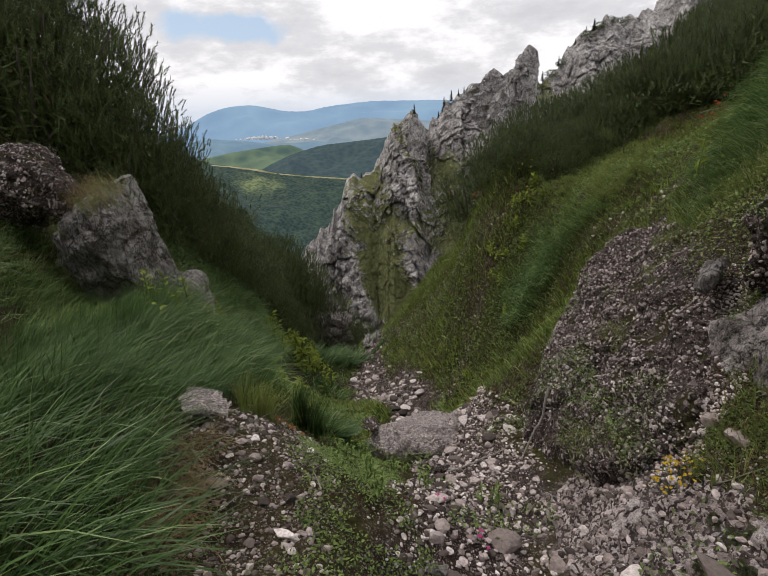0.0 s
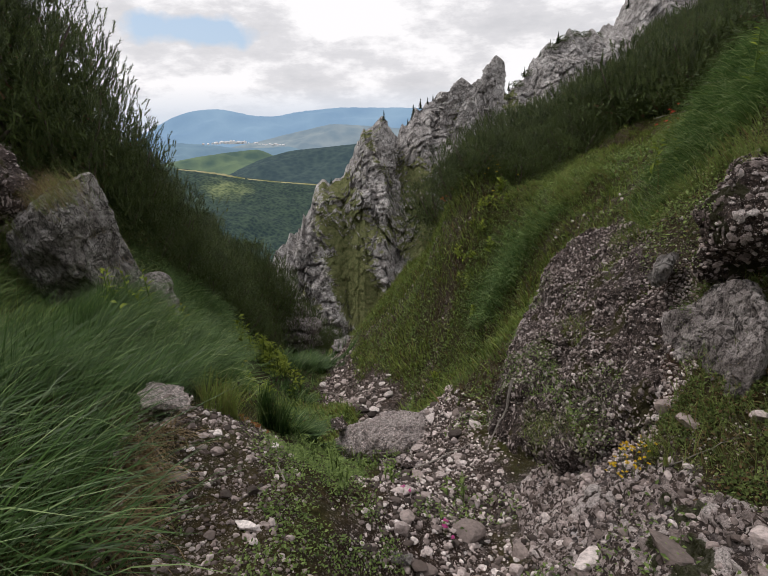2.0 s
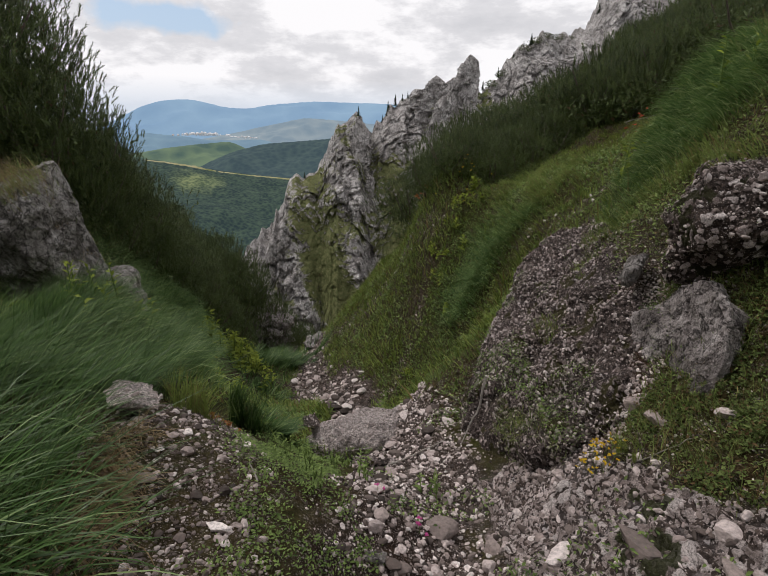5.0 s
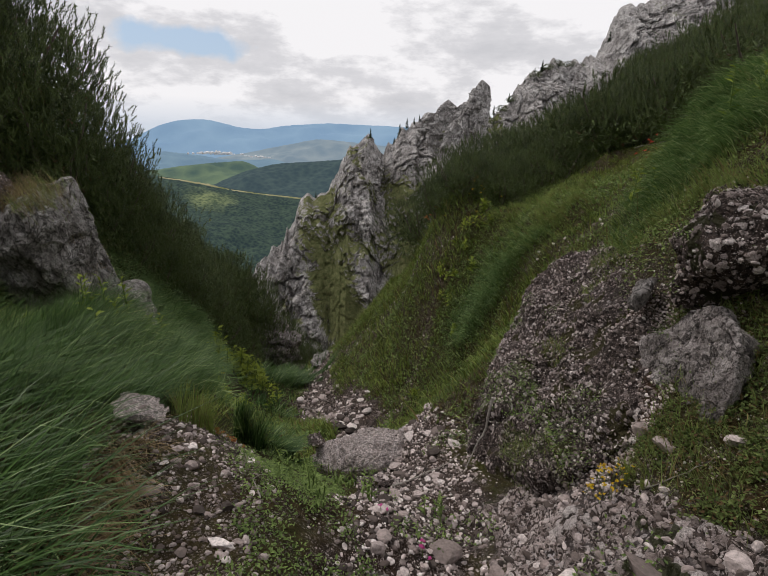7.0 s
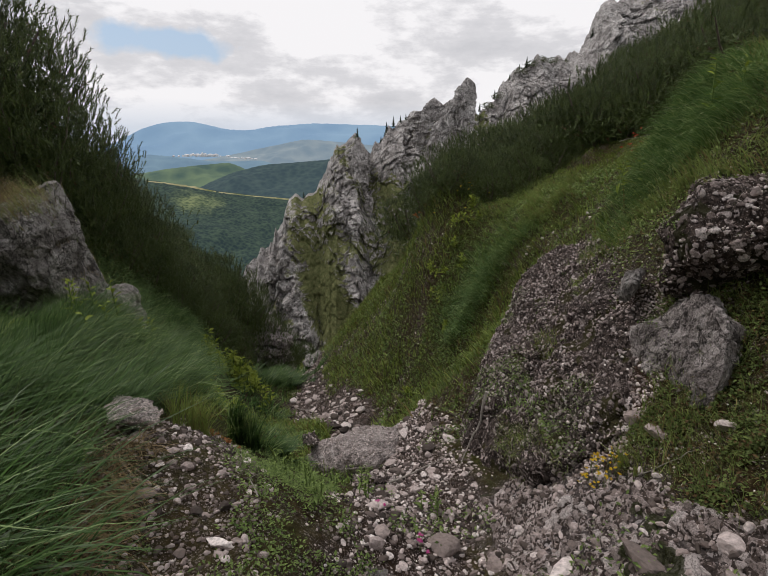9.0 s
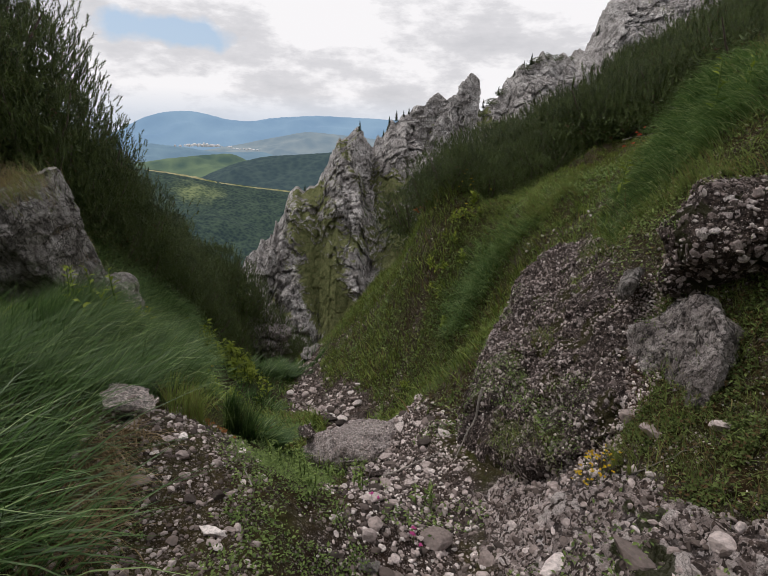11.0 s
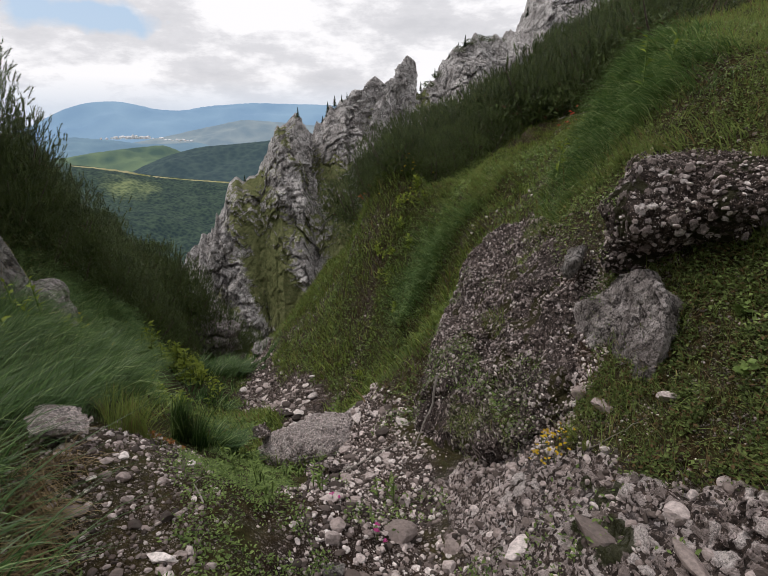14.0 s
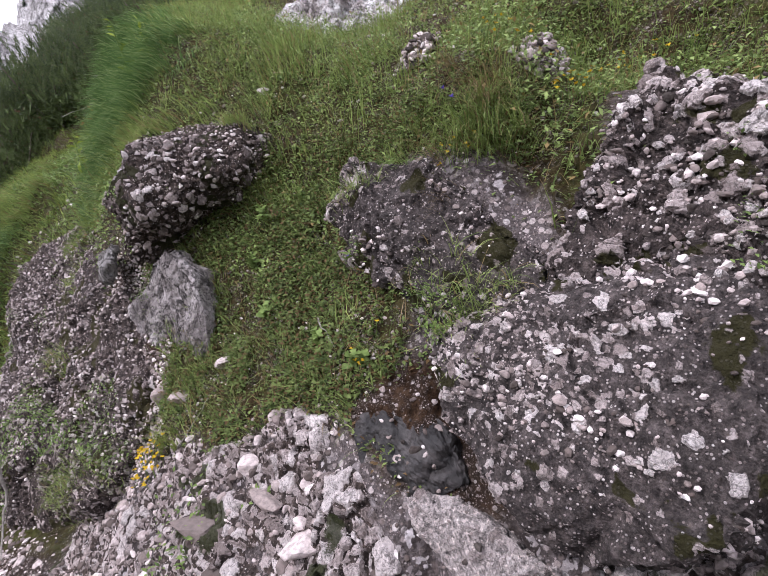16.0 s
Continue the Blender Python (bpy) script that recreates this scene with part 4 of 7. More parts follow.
def chip_shape(seed):
    """A small angular fragment of unit size."""
    bm = bmesh.new()
    bmesh.ops.create_icosphere(bm, subdivisions=1, radius=1.0)
    rng = random.Random(seed)
    sx, sy, sz = rng.uniform(0.9, 1.3), rng.uniform(0.7, 1.0), rng.uniform(0.55, 0.85)
    for v in bm.verts:
        k = rng.uniform(0.72, 1.08)
        v.co = Vector((v.co.x * sx * k, v.co.y * sy * k, v.co.z * sz * k))
    verts = np.array([v.co[:] for v in bm.verts])
    faces = np.array([[v.index for v in f.verts] for f in bm.faces])
    bm.free()
    return verts, faces


COBBLE = [stone_shape(k + 40, 2) for k in range(6)]
CHIP = [chip_shape(k + 60) for k in range(6)]
PEBBLE = [stone_shape(k, 2) for k in range(6)]
STONE = [stone_shape(k + 20, 3) for k in range(6)]


def stone_mesh(k):
    me = bpy.data.meshes.new("stone")
    v, f = PEBBLE[k] if k < 6 else STONE[k - 6]
    me.from_pydata(v.tolist(), [], f.tolist())
    me.materials.append(MAT["stone"])
    return me


STONE_MESH = [stone_mesh(k) for k in range(12)]


def turned(n, rng):
    """Random turns as n matrices."""
    q = rng.normal(size=(n, 4))
    q /= np.linalg.norm(q, axis=1)[:, None]
    w, x, y, z = q.T
    return np.stack([np.stack([1 - 2 * (y * y + z * z), 2 * (x * y - z * w), 2 * (x * z + y * w)], -1), np.stack([2 * (x * y + z * w), 1 - 2 * (x * x + z * z), 2 * (y * z - x * w)], -1), np.stack([2 * (x * z - y * w), 2 * (y * z + x * w), 1 - 2 * (x * x + y * y)], -1)], 1)


def joined_stones(name, places, sizes, seed, material="pebbles", flat=0.8):
    rng = np.random.default_rng(seed)
    verts, faces, base = [], [], 0
    kind = rng.integers(0, 6, len(places)) + 6 * (sizes > 0.017)
    for k in range(12):
        sel = np.where(kind == k)[0]
        if not len(sel):
            continue
        v, f = CHIP[k] if k < 6 else COBBLE[k - 6]
        rot = turned(len(sel), rng)
        out = np.einsum("nij,vj->nvi", rot, v) * sizes[sel][:, None, None]
        out[..., 2] *= flat
        out += places[sel][:, None, :]
        verts.append(out.reshape(-1, 3))
        faces.append((f[None] + (np.arange(len(sel)) * len(v))[:, None, None] + base).reshape(-1, 3))
        base += len(sel) * len(v)
    return part(name, np.concatenate(verts), np.concatenate(faces), material, smooth=False)


def rock(name, corners, material, level, amp, freq, rounds, label, category, clasts, grains, small, large, seed, foot=None, voxel=0.0, tilt=0.0):
    """A rock spanned by its main corners, rounded and roughened, with clasts that stand out of its face."""
    if foot:
        corners = list(corners) + [(x + foot[0], y + foot[1], z + foot[2]) for x, y, z in corners]
    bm = bmesh.new()
    mid = Vector(np.mean(corners, axis=0))
    pts = [bm.verts.new(mid + (Vector(c) - mid) * 1.03) for c in corners]
    hull = bmesh.ops.convex_hull(bm, input=pts)
    loose = [g for g in set(hull["geom_interior"]) | set(hull["geom_unused"]) if isinstance(g, bmesh.types.BMVert)]
    bmesh.ops.delete(bm, geom=loose, context="VERTS")
    for k in range(level):
        bmesh.ops.subdivide_edges(bm, edges=bm.edges[:], cuts=1, use_grid_fill=True)
        if k < rounds:
            bmesh.ops.smooth_vert(bm, verts=bm.verts[:], factor=0.35, use_axis_x=True, use_axis_y=True, use_axis_z=True)
        if k == 2:
            bm.normal_update()
            for v in bm.verts:
                v.co += v.normal * amp * (1.3 * noise.fractal(v.co * freq * 0.6, 0.9, 2.1, 3) + 0.2)
    bm.normal_update()

    def block(p, stretch):
        """A step of its own for each block between the joints."""
        d, at = noise.voronoi(Vector((p.x, p.y, p.z * stretch)))
        return noise.cell(at[0] * 7.3), min(0.10, d[1] - d[0]) / 0.10

    for v in () if voxel else bm.verts:
        warp = v.co + 0.12 / freq * noise.noise_vector(v.co * freq * 2.2)
        a = noise.fractal(v.co * freq * 2.0, 0.7, 2.1, 6)
        big, joint = block(warp * freq * 0.8, 1.5)
        little, joint2 = block(warp * freq * 2.4 + Vector((5, 2, 1)), 1.2)
        v.co += v.normal * amp * (0.55 * a + 0.7 * (big - 0.5) + 0.4 * (little - 0.5) + 0.35 * joint + 0.18 * joint2)
    if voxel:
        me = even_mesh(bm, voxel)
        me.name = name
        broken_face(me, amp, freq, seed, tilt)
        me.shade_flat()
    else:
        me = bpy.data.meshes.new(name)
        bm.to_mesh(me)
    bm.free()
    me.materials.clear()
    me.materials.append(MAT[material])
    if material in CLASTIC:
        me.update()
        clast_relief(me, material, seed)
    thing = tagged(new(name, me), label, category)
    if grains or clasts:
        n = len(me.polygons)
        area, nor, cen = np.empty(n), np.empty(n * 3), np.empty(n * 3)
        me.polygons.foreach_get("area", area)
        me.polygons.foreach_get("normal", nor)
        me.polygons.foreach_get("center", cen)
        nor, cen = nor.reshape(-1, 3), cen.reshape(-1, 3)
        rng = np.random.default_rng(seed)
        seen = area * (0.15 + np.clip(-nor[:, 0] - 0.6 * nor[:, 1] + 0.5 * nor[:, 2], 0, 2))
        patchy = np.clip(0.6 + 1.2 * fractal(cen[:, 0] * 4 + cen[:, 2] * 3, cen[:, 1] * 4 - cen[:, 2] * 2, 3, seed), 0.03, 2)
        w = seen * patchy
        w /= w.sum()
        if grains:
            i = rng.choice(n, grains, p=w)
            size = (small + (large - small) * rng.random(grains) ** 2.5) * (0.75 + 0.55 * np.clip(patchy[i], 0, 1.6))
            at = cen[i] + rng.normal(0, 0.012, (grains, 3)) - nor[i] * size[:, None] * 0.45
            ob = joined_stones("pebble_matrix", at, size, seed)
            ob.parent = thing
            tagged(ob, "small grey and white pebbles in the rock", kind="stuff")
        i = rng.choice(n, max(clasts, 1), p=w)[:clasts]
        for k in i:
            ob = new("clast", STONE_MESH[rng.integers(0, 12)])
            s = large * rng.uniform(0.55, 1.1)
            ob.parent = thing
            ob.matrix_basis = Matrix.Translation(cen[k] - nor[k] * s * 0.5) @ Euler(rng.uniform(0, 6.28, 3)).to_matrix().to_4x4() @ Matrix.Diagonal((s, s, s, 1))
    return thing


CLASTIC = {
    # size of the clasts, share of them, how far they stand out
    "fine_conglomerate": ((0.044, 0.40, 0.55), (0.026, 0.90, 0.7)),
    "dark_conglomerate": ((0.042, 0.75, 0.30), (0.022, 0.85, 0.45)),
    "conglomerate": ((0.065, 0.80, 0.70), (0.034, 0.80, 0.6)),
    "overhang_conglomerate": ((0.060, 0.32, 0.45), (0.034, 0.60, 0.6)),
    "pale_conglomerate": ((0.05, 0.4, 0.20), (0.022, 0.6, 0.4)),
}


def mesh_points(me):
    n = len(me.vertices)
    co, nor = np.empty(n * 3), np.empty(n * 3)
    me.vertices.foreach_get("co", co)
    me.vertices.foreach_get("normal", nor)
    return co.reshape(-1, 3), nor.reshape(-1, 3)


def even_mesh(bm, voxel):
    """The shape again, in small faces of one size."""
    rough = bpy.data.meshes.new("rough")
    bm.to_mesh(rough)
    ob = bpy.data.objects.new("rough", rough)
    scene.collection.objects.link(ob)
    mod = ob.modifiers.new("even", "REMESH")
    mod.mode, mod.voxel_size = "VOXEL", voxel
    me = bpy.data.meshes.new_from_object(ob.evaluated_get(bpy.context.evaluated_depsgraph_get()))
    bpy.data.objects.remove(ob)
    bpy.data.meshes.remove(rough)
    # what lies deep in the ground is left out
    co, _ = mesh_points(me)
    quads = np.array([p.vertices[:] for p in me.polygons])
    shown = co[:, 2] > height(co[:, 0], co[:, 1]) - 0.12
    quads = quads[shown[quads].any(1)]
    used = np.unique(quads)
    place = np.zeros(len(co), int)
    place[used] = np.arange(len(used))
    bpy.data.meshes.remove(me)
    me = bpy.data.meshes.new("rock")
    me.from_pydata(co[used].tolist(), [], place[quads].tolist())
    return me


def broken_face(me, amp, freq, seed, tilt=0.0):
    """Swells, blocks of their own height and joints on an evenly meshed rock."""
    co, nor = mesh_points(me)
    lean = np.stack([co[:, 0] + tilt * co[:, 2], co[:, 1], co[:, 2] - tilt * co[:, 1]], -1)
    out = 0.5 * fractal3(co * freq * 2.0, 5, seed) - 0.55
    for size, k in ((1.3 / freq, 0.7), (0.45 / freq, 0.4), (0.18 / freq, 0.2)):
        near, second, r = cells(warped(lean / np.array([size, size, size * 1.6]), 0.25, seed + 3), seed + int(size * 1000))
        out = out + k * (r[:, 0] - 0.5) + 0.5 * k * soft(second - near, 0, 0.14)
    me.vertices.foreach_set("co", (co + nor * (amp * out)[:, None]).ravel())
    me.update()


def clast_relief(me, material, seed):
    """Pushes the clasts of a conglomerate out of its surface and notes their tones."""
    co, nor = mesh_points(me)
    n = len(co)
    rich = 0.55 + 1.1 * fractal3(co * 2.6, 3, seed)
    out, inside, tone = 0.003 * fractal3(co * 30, 3, seed + 9), np.zeros(n), np.zeros(n)
    for k, (size, share, proud) in enumerate(CLASTIC[material]):
        up, on, t = set_clasts(co, size, share * np.clip(rich if material == "dark_conglomerate" else 0.6 + 0.5 * rich, 0.15, 1.3), seed + 20 * k)
        tone = np.where(up * proud > out, t, tone)
        inside = np.maximum(inside, on)
        out = np.maximum(out, up * proud)
    out = out + 0.006 * fractal3(co * 12, 3, seed + 71) - 0.008
    moss = soft(fractal3(co * 9, 4, seed + 50) + 0.5 * fractal3(co * 2, 2, seed + 51), 0.3, 0.7) * (1 - 0.6 * inside)
    me.vertices.foreach_set("co", (co + nor * out[:, None]).ravel())
    set_zone(me, [tone, inside, moss])


ROCKS = {}
ROCKS["outcrop"] = rock("outcrop", [(1.2, 3.3, -1.3), (1.35, 2.2, -0.6), (1.6, 2.5, -0.5), (1.15, 2.7, -0.9), (1.05, 3.37, -0.76), (1.19, 3.58, -0.47), (1.44, 3.9, -0.12), (1.8, 4.39, 0.18), (1.93, 4.48, 0.3), (2.27, 4.52, 0.63), (2.26, 3.87, 0.77), (2.19, 3.09, 0.86), (2.04, 2.74, 0.59), (1.77, 2.19, 0.39), (1.47, 1.9, 0.24), (1.31, 1.95, 0.07), (1.16, 2.14, -0.16), (1.06, 2.61, -0.4), (1.45, 3, -0.01), (1.75, 3.41, 0.28), (2.72, 5.08, 0.11), (3.02, 4.01, 0.41), (2.35, 2.84, -0.33), (1.59, 4.03, -1.19)], "fine_conglomerate", 3, 0.07, 1.8, 1, "rounded brown conglomerate outcrop with pebbly surface", "rock outcrop", 110, 4500, 0.004, 0.014, 100, foot=(0.5, 0.1, -0.5), voxel=0.010)
ROCKS["grey_slab"] = rock("rock_slab", [(1.68, 2.57, 0.09), (1.73, 2.47, 0.33), (1.77, 2.33, 0.6), (1.8, 2.16, 0.84), (1.79, 1.98, 0.91), (1.74, 1.76, 0.85), (1.69, 1.67, 0.69), (1.64, 1.64, 0.51), (1.69, 1.87, 0.37), (1.72, 2.22, 0.21), (1.74, 2.06, 0.58), (2.3, 2.57, 0.36), (2.3, 2.41, 0.68)], "grey_rock", 3, 0.026, 5.0, 0, "smooth grey rock slab leaning on the bank", "rock", 0, 0, 0.01, 0.025, 101, foot=(0.5, 0.15, -0.25), voxel=0.007, tilt=0.8)
ROCKS["overhang"] = rock("overhanging_rock", [(1.73, 2.26, 1.155), (1.91, 2.23, 1.355), (2.02, 2.1, 1.385), (2.19, 1.83, 1.395), (2.17, 1.7, 1.275), (2.19, 1.73, 1.175), (2.03, 1.86, 1.115), (1.95, 1.97, 1.035), (1.86, 2.12, 0.875), (1.78, 2.22, 0.825), (1.71, 2.22, 0.935), (1.85, 1.89, 1.195), (2.34, 2.79, 1.365), (2.71, 2.36, 1.265), (2.16, 2.7, 0.795)], "overhang_conglomerate", 3, 0.05, 3.0, 1, "overhanging conglomerate block capped with turf", "rock", 40, 900, 0.005, 0.018, 102, foot=(0.6, 0.2, 0.0), voxel=0.008)
ROCKS["splinter"] = rock("rock_splinter", [(1.73, 2.55, 0.73), (1.79, 2.56, 0.85), (1.85, 2.54, 0.92), (1.87, 2.52, 0.9), (1.77, 2.44, 0.81), (1.74, 2.48, 0.71), (1.74, 2.46, 0.82), (1.96, 2.79, 0.74)], "limestone", 3, 0.02, 6, 1, "upright pale rock splinter below an overhanging block", "rock", 0, 0, 0.01, 0.02, 103)
ROCKS["bulge"] = rock("conglomerate_bulge", [(1.46, 0.44, 0.85), (1.34, 0.39, 0.76), (1.29, 0.26, 0.69), (1.23, 0.09, 0.61), (1.12, -0.05, 0.60), (1.11, -0.31, 0.79), (1.35, -0.35, 0.99), (1.53, -0.32, 1.14), (1.70, -0.15, 1.11), (1.68, 0.07, 1.04), (1.64, 0.25, 0.99), (1.57, 0.37, 0.93), (1.39, 0.01, 0.87), (1.31, -0.19, 0.86), (1.41, 0.24, 0.86), (2.35, -0.04, 0.51), (1.93, -0.37, 0.27), (1.88, 0.31, 0.27)], "dark_conglomerate", 3, 0.035, 3.0, 1, "dark mossy conglomerate boulder with white clasts", "boulder", 30, 700, 0.004, 0.014, 104, foot=(0.5, 0.0, -0.3), voxel=0.0075)
ROCKS["upper_rock"] = rock("conglomerate_block", [(1.85, 0.13, 1.21), (1.93, 0.03, 1.3), (2.13, -0.02, 1.5), (2.11, -0.14, 1.5), (1.9, -0.27, 1.45), (1.61, -0.35, 1.16), (1.7, -0.05, 1.07), (1.78, 0.08, 1.11), (1.79, -0.15, 1.29), (2.8, -0.1, 1.29), (2.67, -0.37, 1.21), (1.55, -0.1, 0.95), (1.7, 0.12, 0.95), (1.5, -0.4, 1.0)], "conglomerate", 3, 0.06, 3.5, 0, "weathered conglomerate block with large pale clasts", "rock", 50, 900, 0.005, 0.02, 105, foot=(0.4, 0, -0.45), voxel=0.008)
ROCKS["dark_rock"] = rock("wet_rock", [(1.83, 1, 1.16), (1.95, 0.95, 1.3), (1.95, 0.66, 1.29), (1.87, 0.45, 1.22), (1.75, 0.21, 1.07), (1.66, 0.22, 0.98), (1.59, 0.4, 0.92), (1.59, 0.49, 0.94), (1.65, 0.61, 0.98), (1.78, 0.93, 1.07), (1.76, 0.68, 1.16), (1.73, 0.41, 1.09), (2.6, 1.17, 1.01), (2.37, 0.57, 0.82), (1.5, 0.35, 0.8), (1.62, 0.15, 0.9)], "dark_conglomerate", 3, 0.05, 3.5, 0, "wet dark conglomerate step below a grass tuft", "rock", 16, 500, 0.004, 0.014, 106, foot=(0.4, 0.0, -0.3), voxel=0.008)
ROCKS["wet_slab"] = rock("wet_slab", [(1.42, 0.676, 0.636), (1.444, 0.4, 0.708), (1.324, 0.268, 0.564), (1.276, 0.376, 0.492), (1.324, 0.58, 0.516)], "wet_rock", 3, 0.03, 4, 1, "dark wet rock seep below the bank", "rock", 0, 40, 0.006, 0.02, 130, foot=(0.1, 0.0, -0.15), voxel=0.01)
ROCKS["pale_slab"] = rock("pale_slab", [(1.29, 0.48, 0.52), (1.3, 0.29, 0.55), (1.22, 0.08, 0.56), (1.18, -0.04, 0.57), (1.16, 0.28, 0.39), (1.22, 0.36, 0.45)], "pale_conglomerate", 3, 0.02, 4, 1, "smooth pale sandstone patch in the rock floor", "rock", 0, 40, 0.004, 0.014, 131, foot=(0.1, 0.0, -0.15), voxel=0.008)
ROCKS["pale_rock"] = rock("pale_outcrop", [(4.05, 3.29, 1.83), (4.54, 3.31, 2.08), (5.07, 3.23, 2.39), (5.59, 2.69, 2.69), (5.46, 1.86, 2.45), (4.95, 1.89, 2.1), (4.5, 2.34, 2), (4.21, 2.79, 1.86), (5.68, 3.45, 2.18), (5.92, 2.61, 2.35)], "pale_rock", 3, 0.15, 1.8, 0, "pale cracked rock outcrop at the top of the bank", "rock outcrop", 0, 0, 0.01, 0.02, 107, foot=(0.6, 0, -0.3), voxel=0.025, tilt=-0.6)
ROCKS["ledge"] = rock("rock_ledge", [(2.55, 0.58, 1.48), (2.66, 0.57, 1.62), (2.77, 0.52, 1.7), (2.75, 0.41, 1.67), (2.56, 0.33, 1.52), (2.49, 0.42, 1.46), (2.44, 0.41, 1.58), (3.31, 0.64, 1.6)], "conglomerate", 4, 0.03, 5, 1, "small conglomerate ledge in the turf", "rock", 8, 400, 0.012, 0.03, 108, voxel=0.012)
ROCKS["ledge2"] = rock("rock_ledge", [(2.67, 1.16, 1.58), (2.8, 1.12, 1.72), (2.89, 1.03, 1.78), (2.88, 0.96, 1.74), (2.71, 0.98, 1.62), (3.27, 1.31, 1.7)], "conglomerate", 3, 0.02, 6, 1, "narrow pale rock rib in the turf", "rock", 4, 200, 0.012, 0.03, 109, voxel=0.012)
ROCKS["boulder"] = rock("boulder", [(0.44, 4.20, -2.20), (0.05, 4.30, -2.10), (1.08, 4.60, -2.30), (-0.19, 4.24, -1.49), (-0.15, 4.49, -1.49), (0.27, 4.89, -1.61), (0.89, 5.15, -1.69), (1.31, 5.08, -1.72), (1.37, 4.75, -1.66), (0.99, 4.11, -1.41), (0.45, 3.83, -1.36), (-0.02, 3.93, -1.41), (0.48, 4.13, -1.28), (-0.09, 4.18, -1.74), (1.26, 4.71, -1.92), (0.77, 5.38, -2.09)], "pale_conglomerate", 3, 0.06, 2.2, 1, "flat grey boulder in the stony gully bed", "boulder", 0, 500, 0.003, 0.010, 110, voxel=0.014)
ROCKS["flat_stone"] = rock("flat_stone", [(-1.072, 2.154, 0.388), (-1.046, 2.334, 0.344), (-0.877, 2.298, 0.333), (-0.747, 2.106, 0.355), (-0.734, 1.986, 0.355), (-0.981, 1.974, 0.388), (-0.877, 2.01, 0.421), (-0.968, 2.19, 0.234)], "pale_conglomerate", 3, 0.008, 9, 1, "flat pale stone at the edge of long grass", "stone", 0, 0, 0.01, 0.02, 111, voxel=0.006)
ROCKS["left_rock"] = rock("cliff", [(-3.665, 6.087, 0.813), (-3.528, 6.294, 0.985), (-3.153, 6.423, 1.028), (-3.041, 6.354, 0.813), (-2.938, 6.354, 0.52), (-2.921, 6.457, 0.065), (-2.86, 6.595, -0.555), (-2.835, 6.767, -0.924), (-3.093, 6.285, -0.537), (-3.382, 5.95, -0.107), (-3.545, 5.761, 0.331), (-3.579, 5.804, 0.624), (-3.27, 5.89, 0.649), (-3.175, 6.036, 0.185)], "limestone", 3, 0.09, 1.5, 0, "steep grey rock face below dwarf pines", "rock face", 0, 0, 0.01, 0.02, 112, foot=(-0.9, 0.7, -0.5), voxel=0.022, tilt=0.3)
ROCKS["rubble_ledge"] = rock("rubble_ledge", [(-5.012, 6.695, 1.352), (-4.649, 6.881, 1.483), (-4.314, 6.974, 1.204), (-4.119, 6.881, 0.813), (-4.054, 6.509, 0.646), (-4.352, 6.416, 0.739), (-4.724, 6.416, 0.999), (-5.003, 6.509, 1.12), (-4.426, 6.416, 1.176), (-5.077, 7.439, 1.018)], "fine_conglomerate", 3, 0.10, 1.4, 0, "crumbling dark conglomerate ledge in the bank", "rock", 0, 900, 0.015, 0.06, 140, foot=(-0.7, 0.3, -0.4), voxel=0.022)
ROCKS["low_rock"] = rock("low_crag", [(-3.315, 7.681, -0.745), (-3.068, 8.033, -0.921), (-2.954, 7.866, -1.22), (-3.06, 7.584, -1.326), (-3.297, 7.32, -1.203), (-3.359, 7.408, -0.895), (-3.077, 7.452, -0.842)], "grey_rock", 3, 0.2, 1.1, 0, "low grey rock at the foot of a pine slope", "rock", 0, 0, 0.01, 0.02, 113, foot=(-0.4, 0.5, -0.3), voxel=0.03)
ROCKS["mid_rock"] = rock("stone_knoll", [(-6.5, 30.54, -11.72), (-5.73, 31.44, -11.26), (-4.85, 32.21, -11.07), (-3.94, 32.36, -10.98), (-2.53, 31.62, -11.82), (-2.19, 30.57, -12.99), (-2.76, 29.46, -12.89), (-4.53, 29, -12.23), (-5.78, 29.51, -11.87), (-3.61, 29.58, -11.24), (-4.58, 34.56, -13.39)], "grey_rock", 5, 0.5, 0.45, 0, "grey rock knob beside the gully bend", "rock", 0, 0, 0.01, 0.02, 114)
ROCKS["step_rock"] = rock("rock_step", [(-0.83, 17, -6.73), (-0.73, 17.39, -6.62), (-0.32, 17.76, -6.56), (0.03, 17.72, -6.65), (-0.1, 17.02, -6.72), (-0.49, 16.6, -6.66), (-0.44, 18.43, -7.24)], "limestone", 4, 0.12, 1.5, 1, "small rock step in the gully bed", "rock", 0, 0, 0.01, 0.02, 115)
ROCKS["wedge_stone"] = rock("wedge_stone", [(-0.07, 2.13, -0.29), (0.04, 2.04, -0.24), (0.16, 1.84, -0.23), (0.09, 1.8, -0.21), (-0.03, 1.98, -0.24), (0.04, 1.92, -0.22), (0.07, 2.13, -0.44)], "limestone", 4, 0.012, 10, 1, "wedge-shaped grey stone among herbs", "stone", 0, 0, 0.01, 0.02, 116)
ROCKS["tile_stone"] = rock("slab_stone", [(0.09, 1.67, -0.19), (0.19, 1.75, -0.25), (0.26, 1.63, -0.21), (0.23, 1.53, -0.17), (0.11, 1.54, -0.17), (0.17, 1.58, -0.14), (0.19, 1.76, -0.38)], "limestone", 4, 0.01, 10, 1, "flat grey stone slab in the gravel", "stone", 0, 0, 0.01, 0.02, 117)
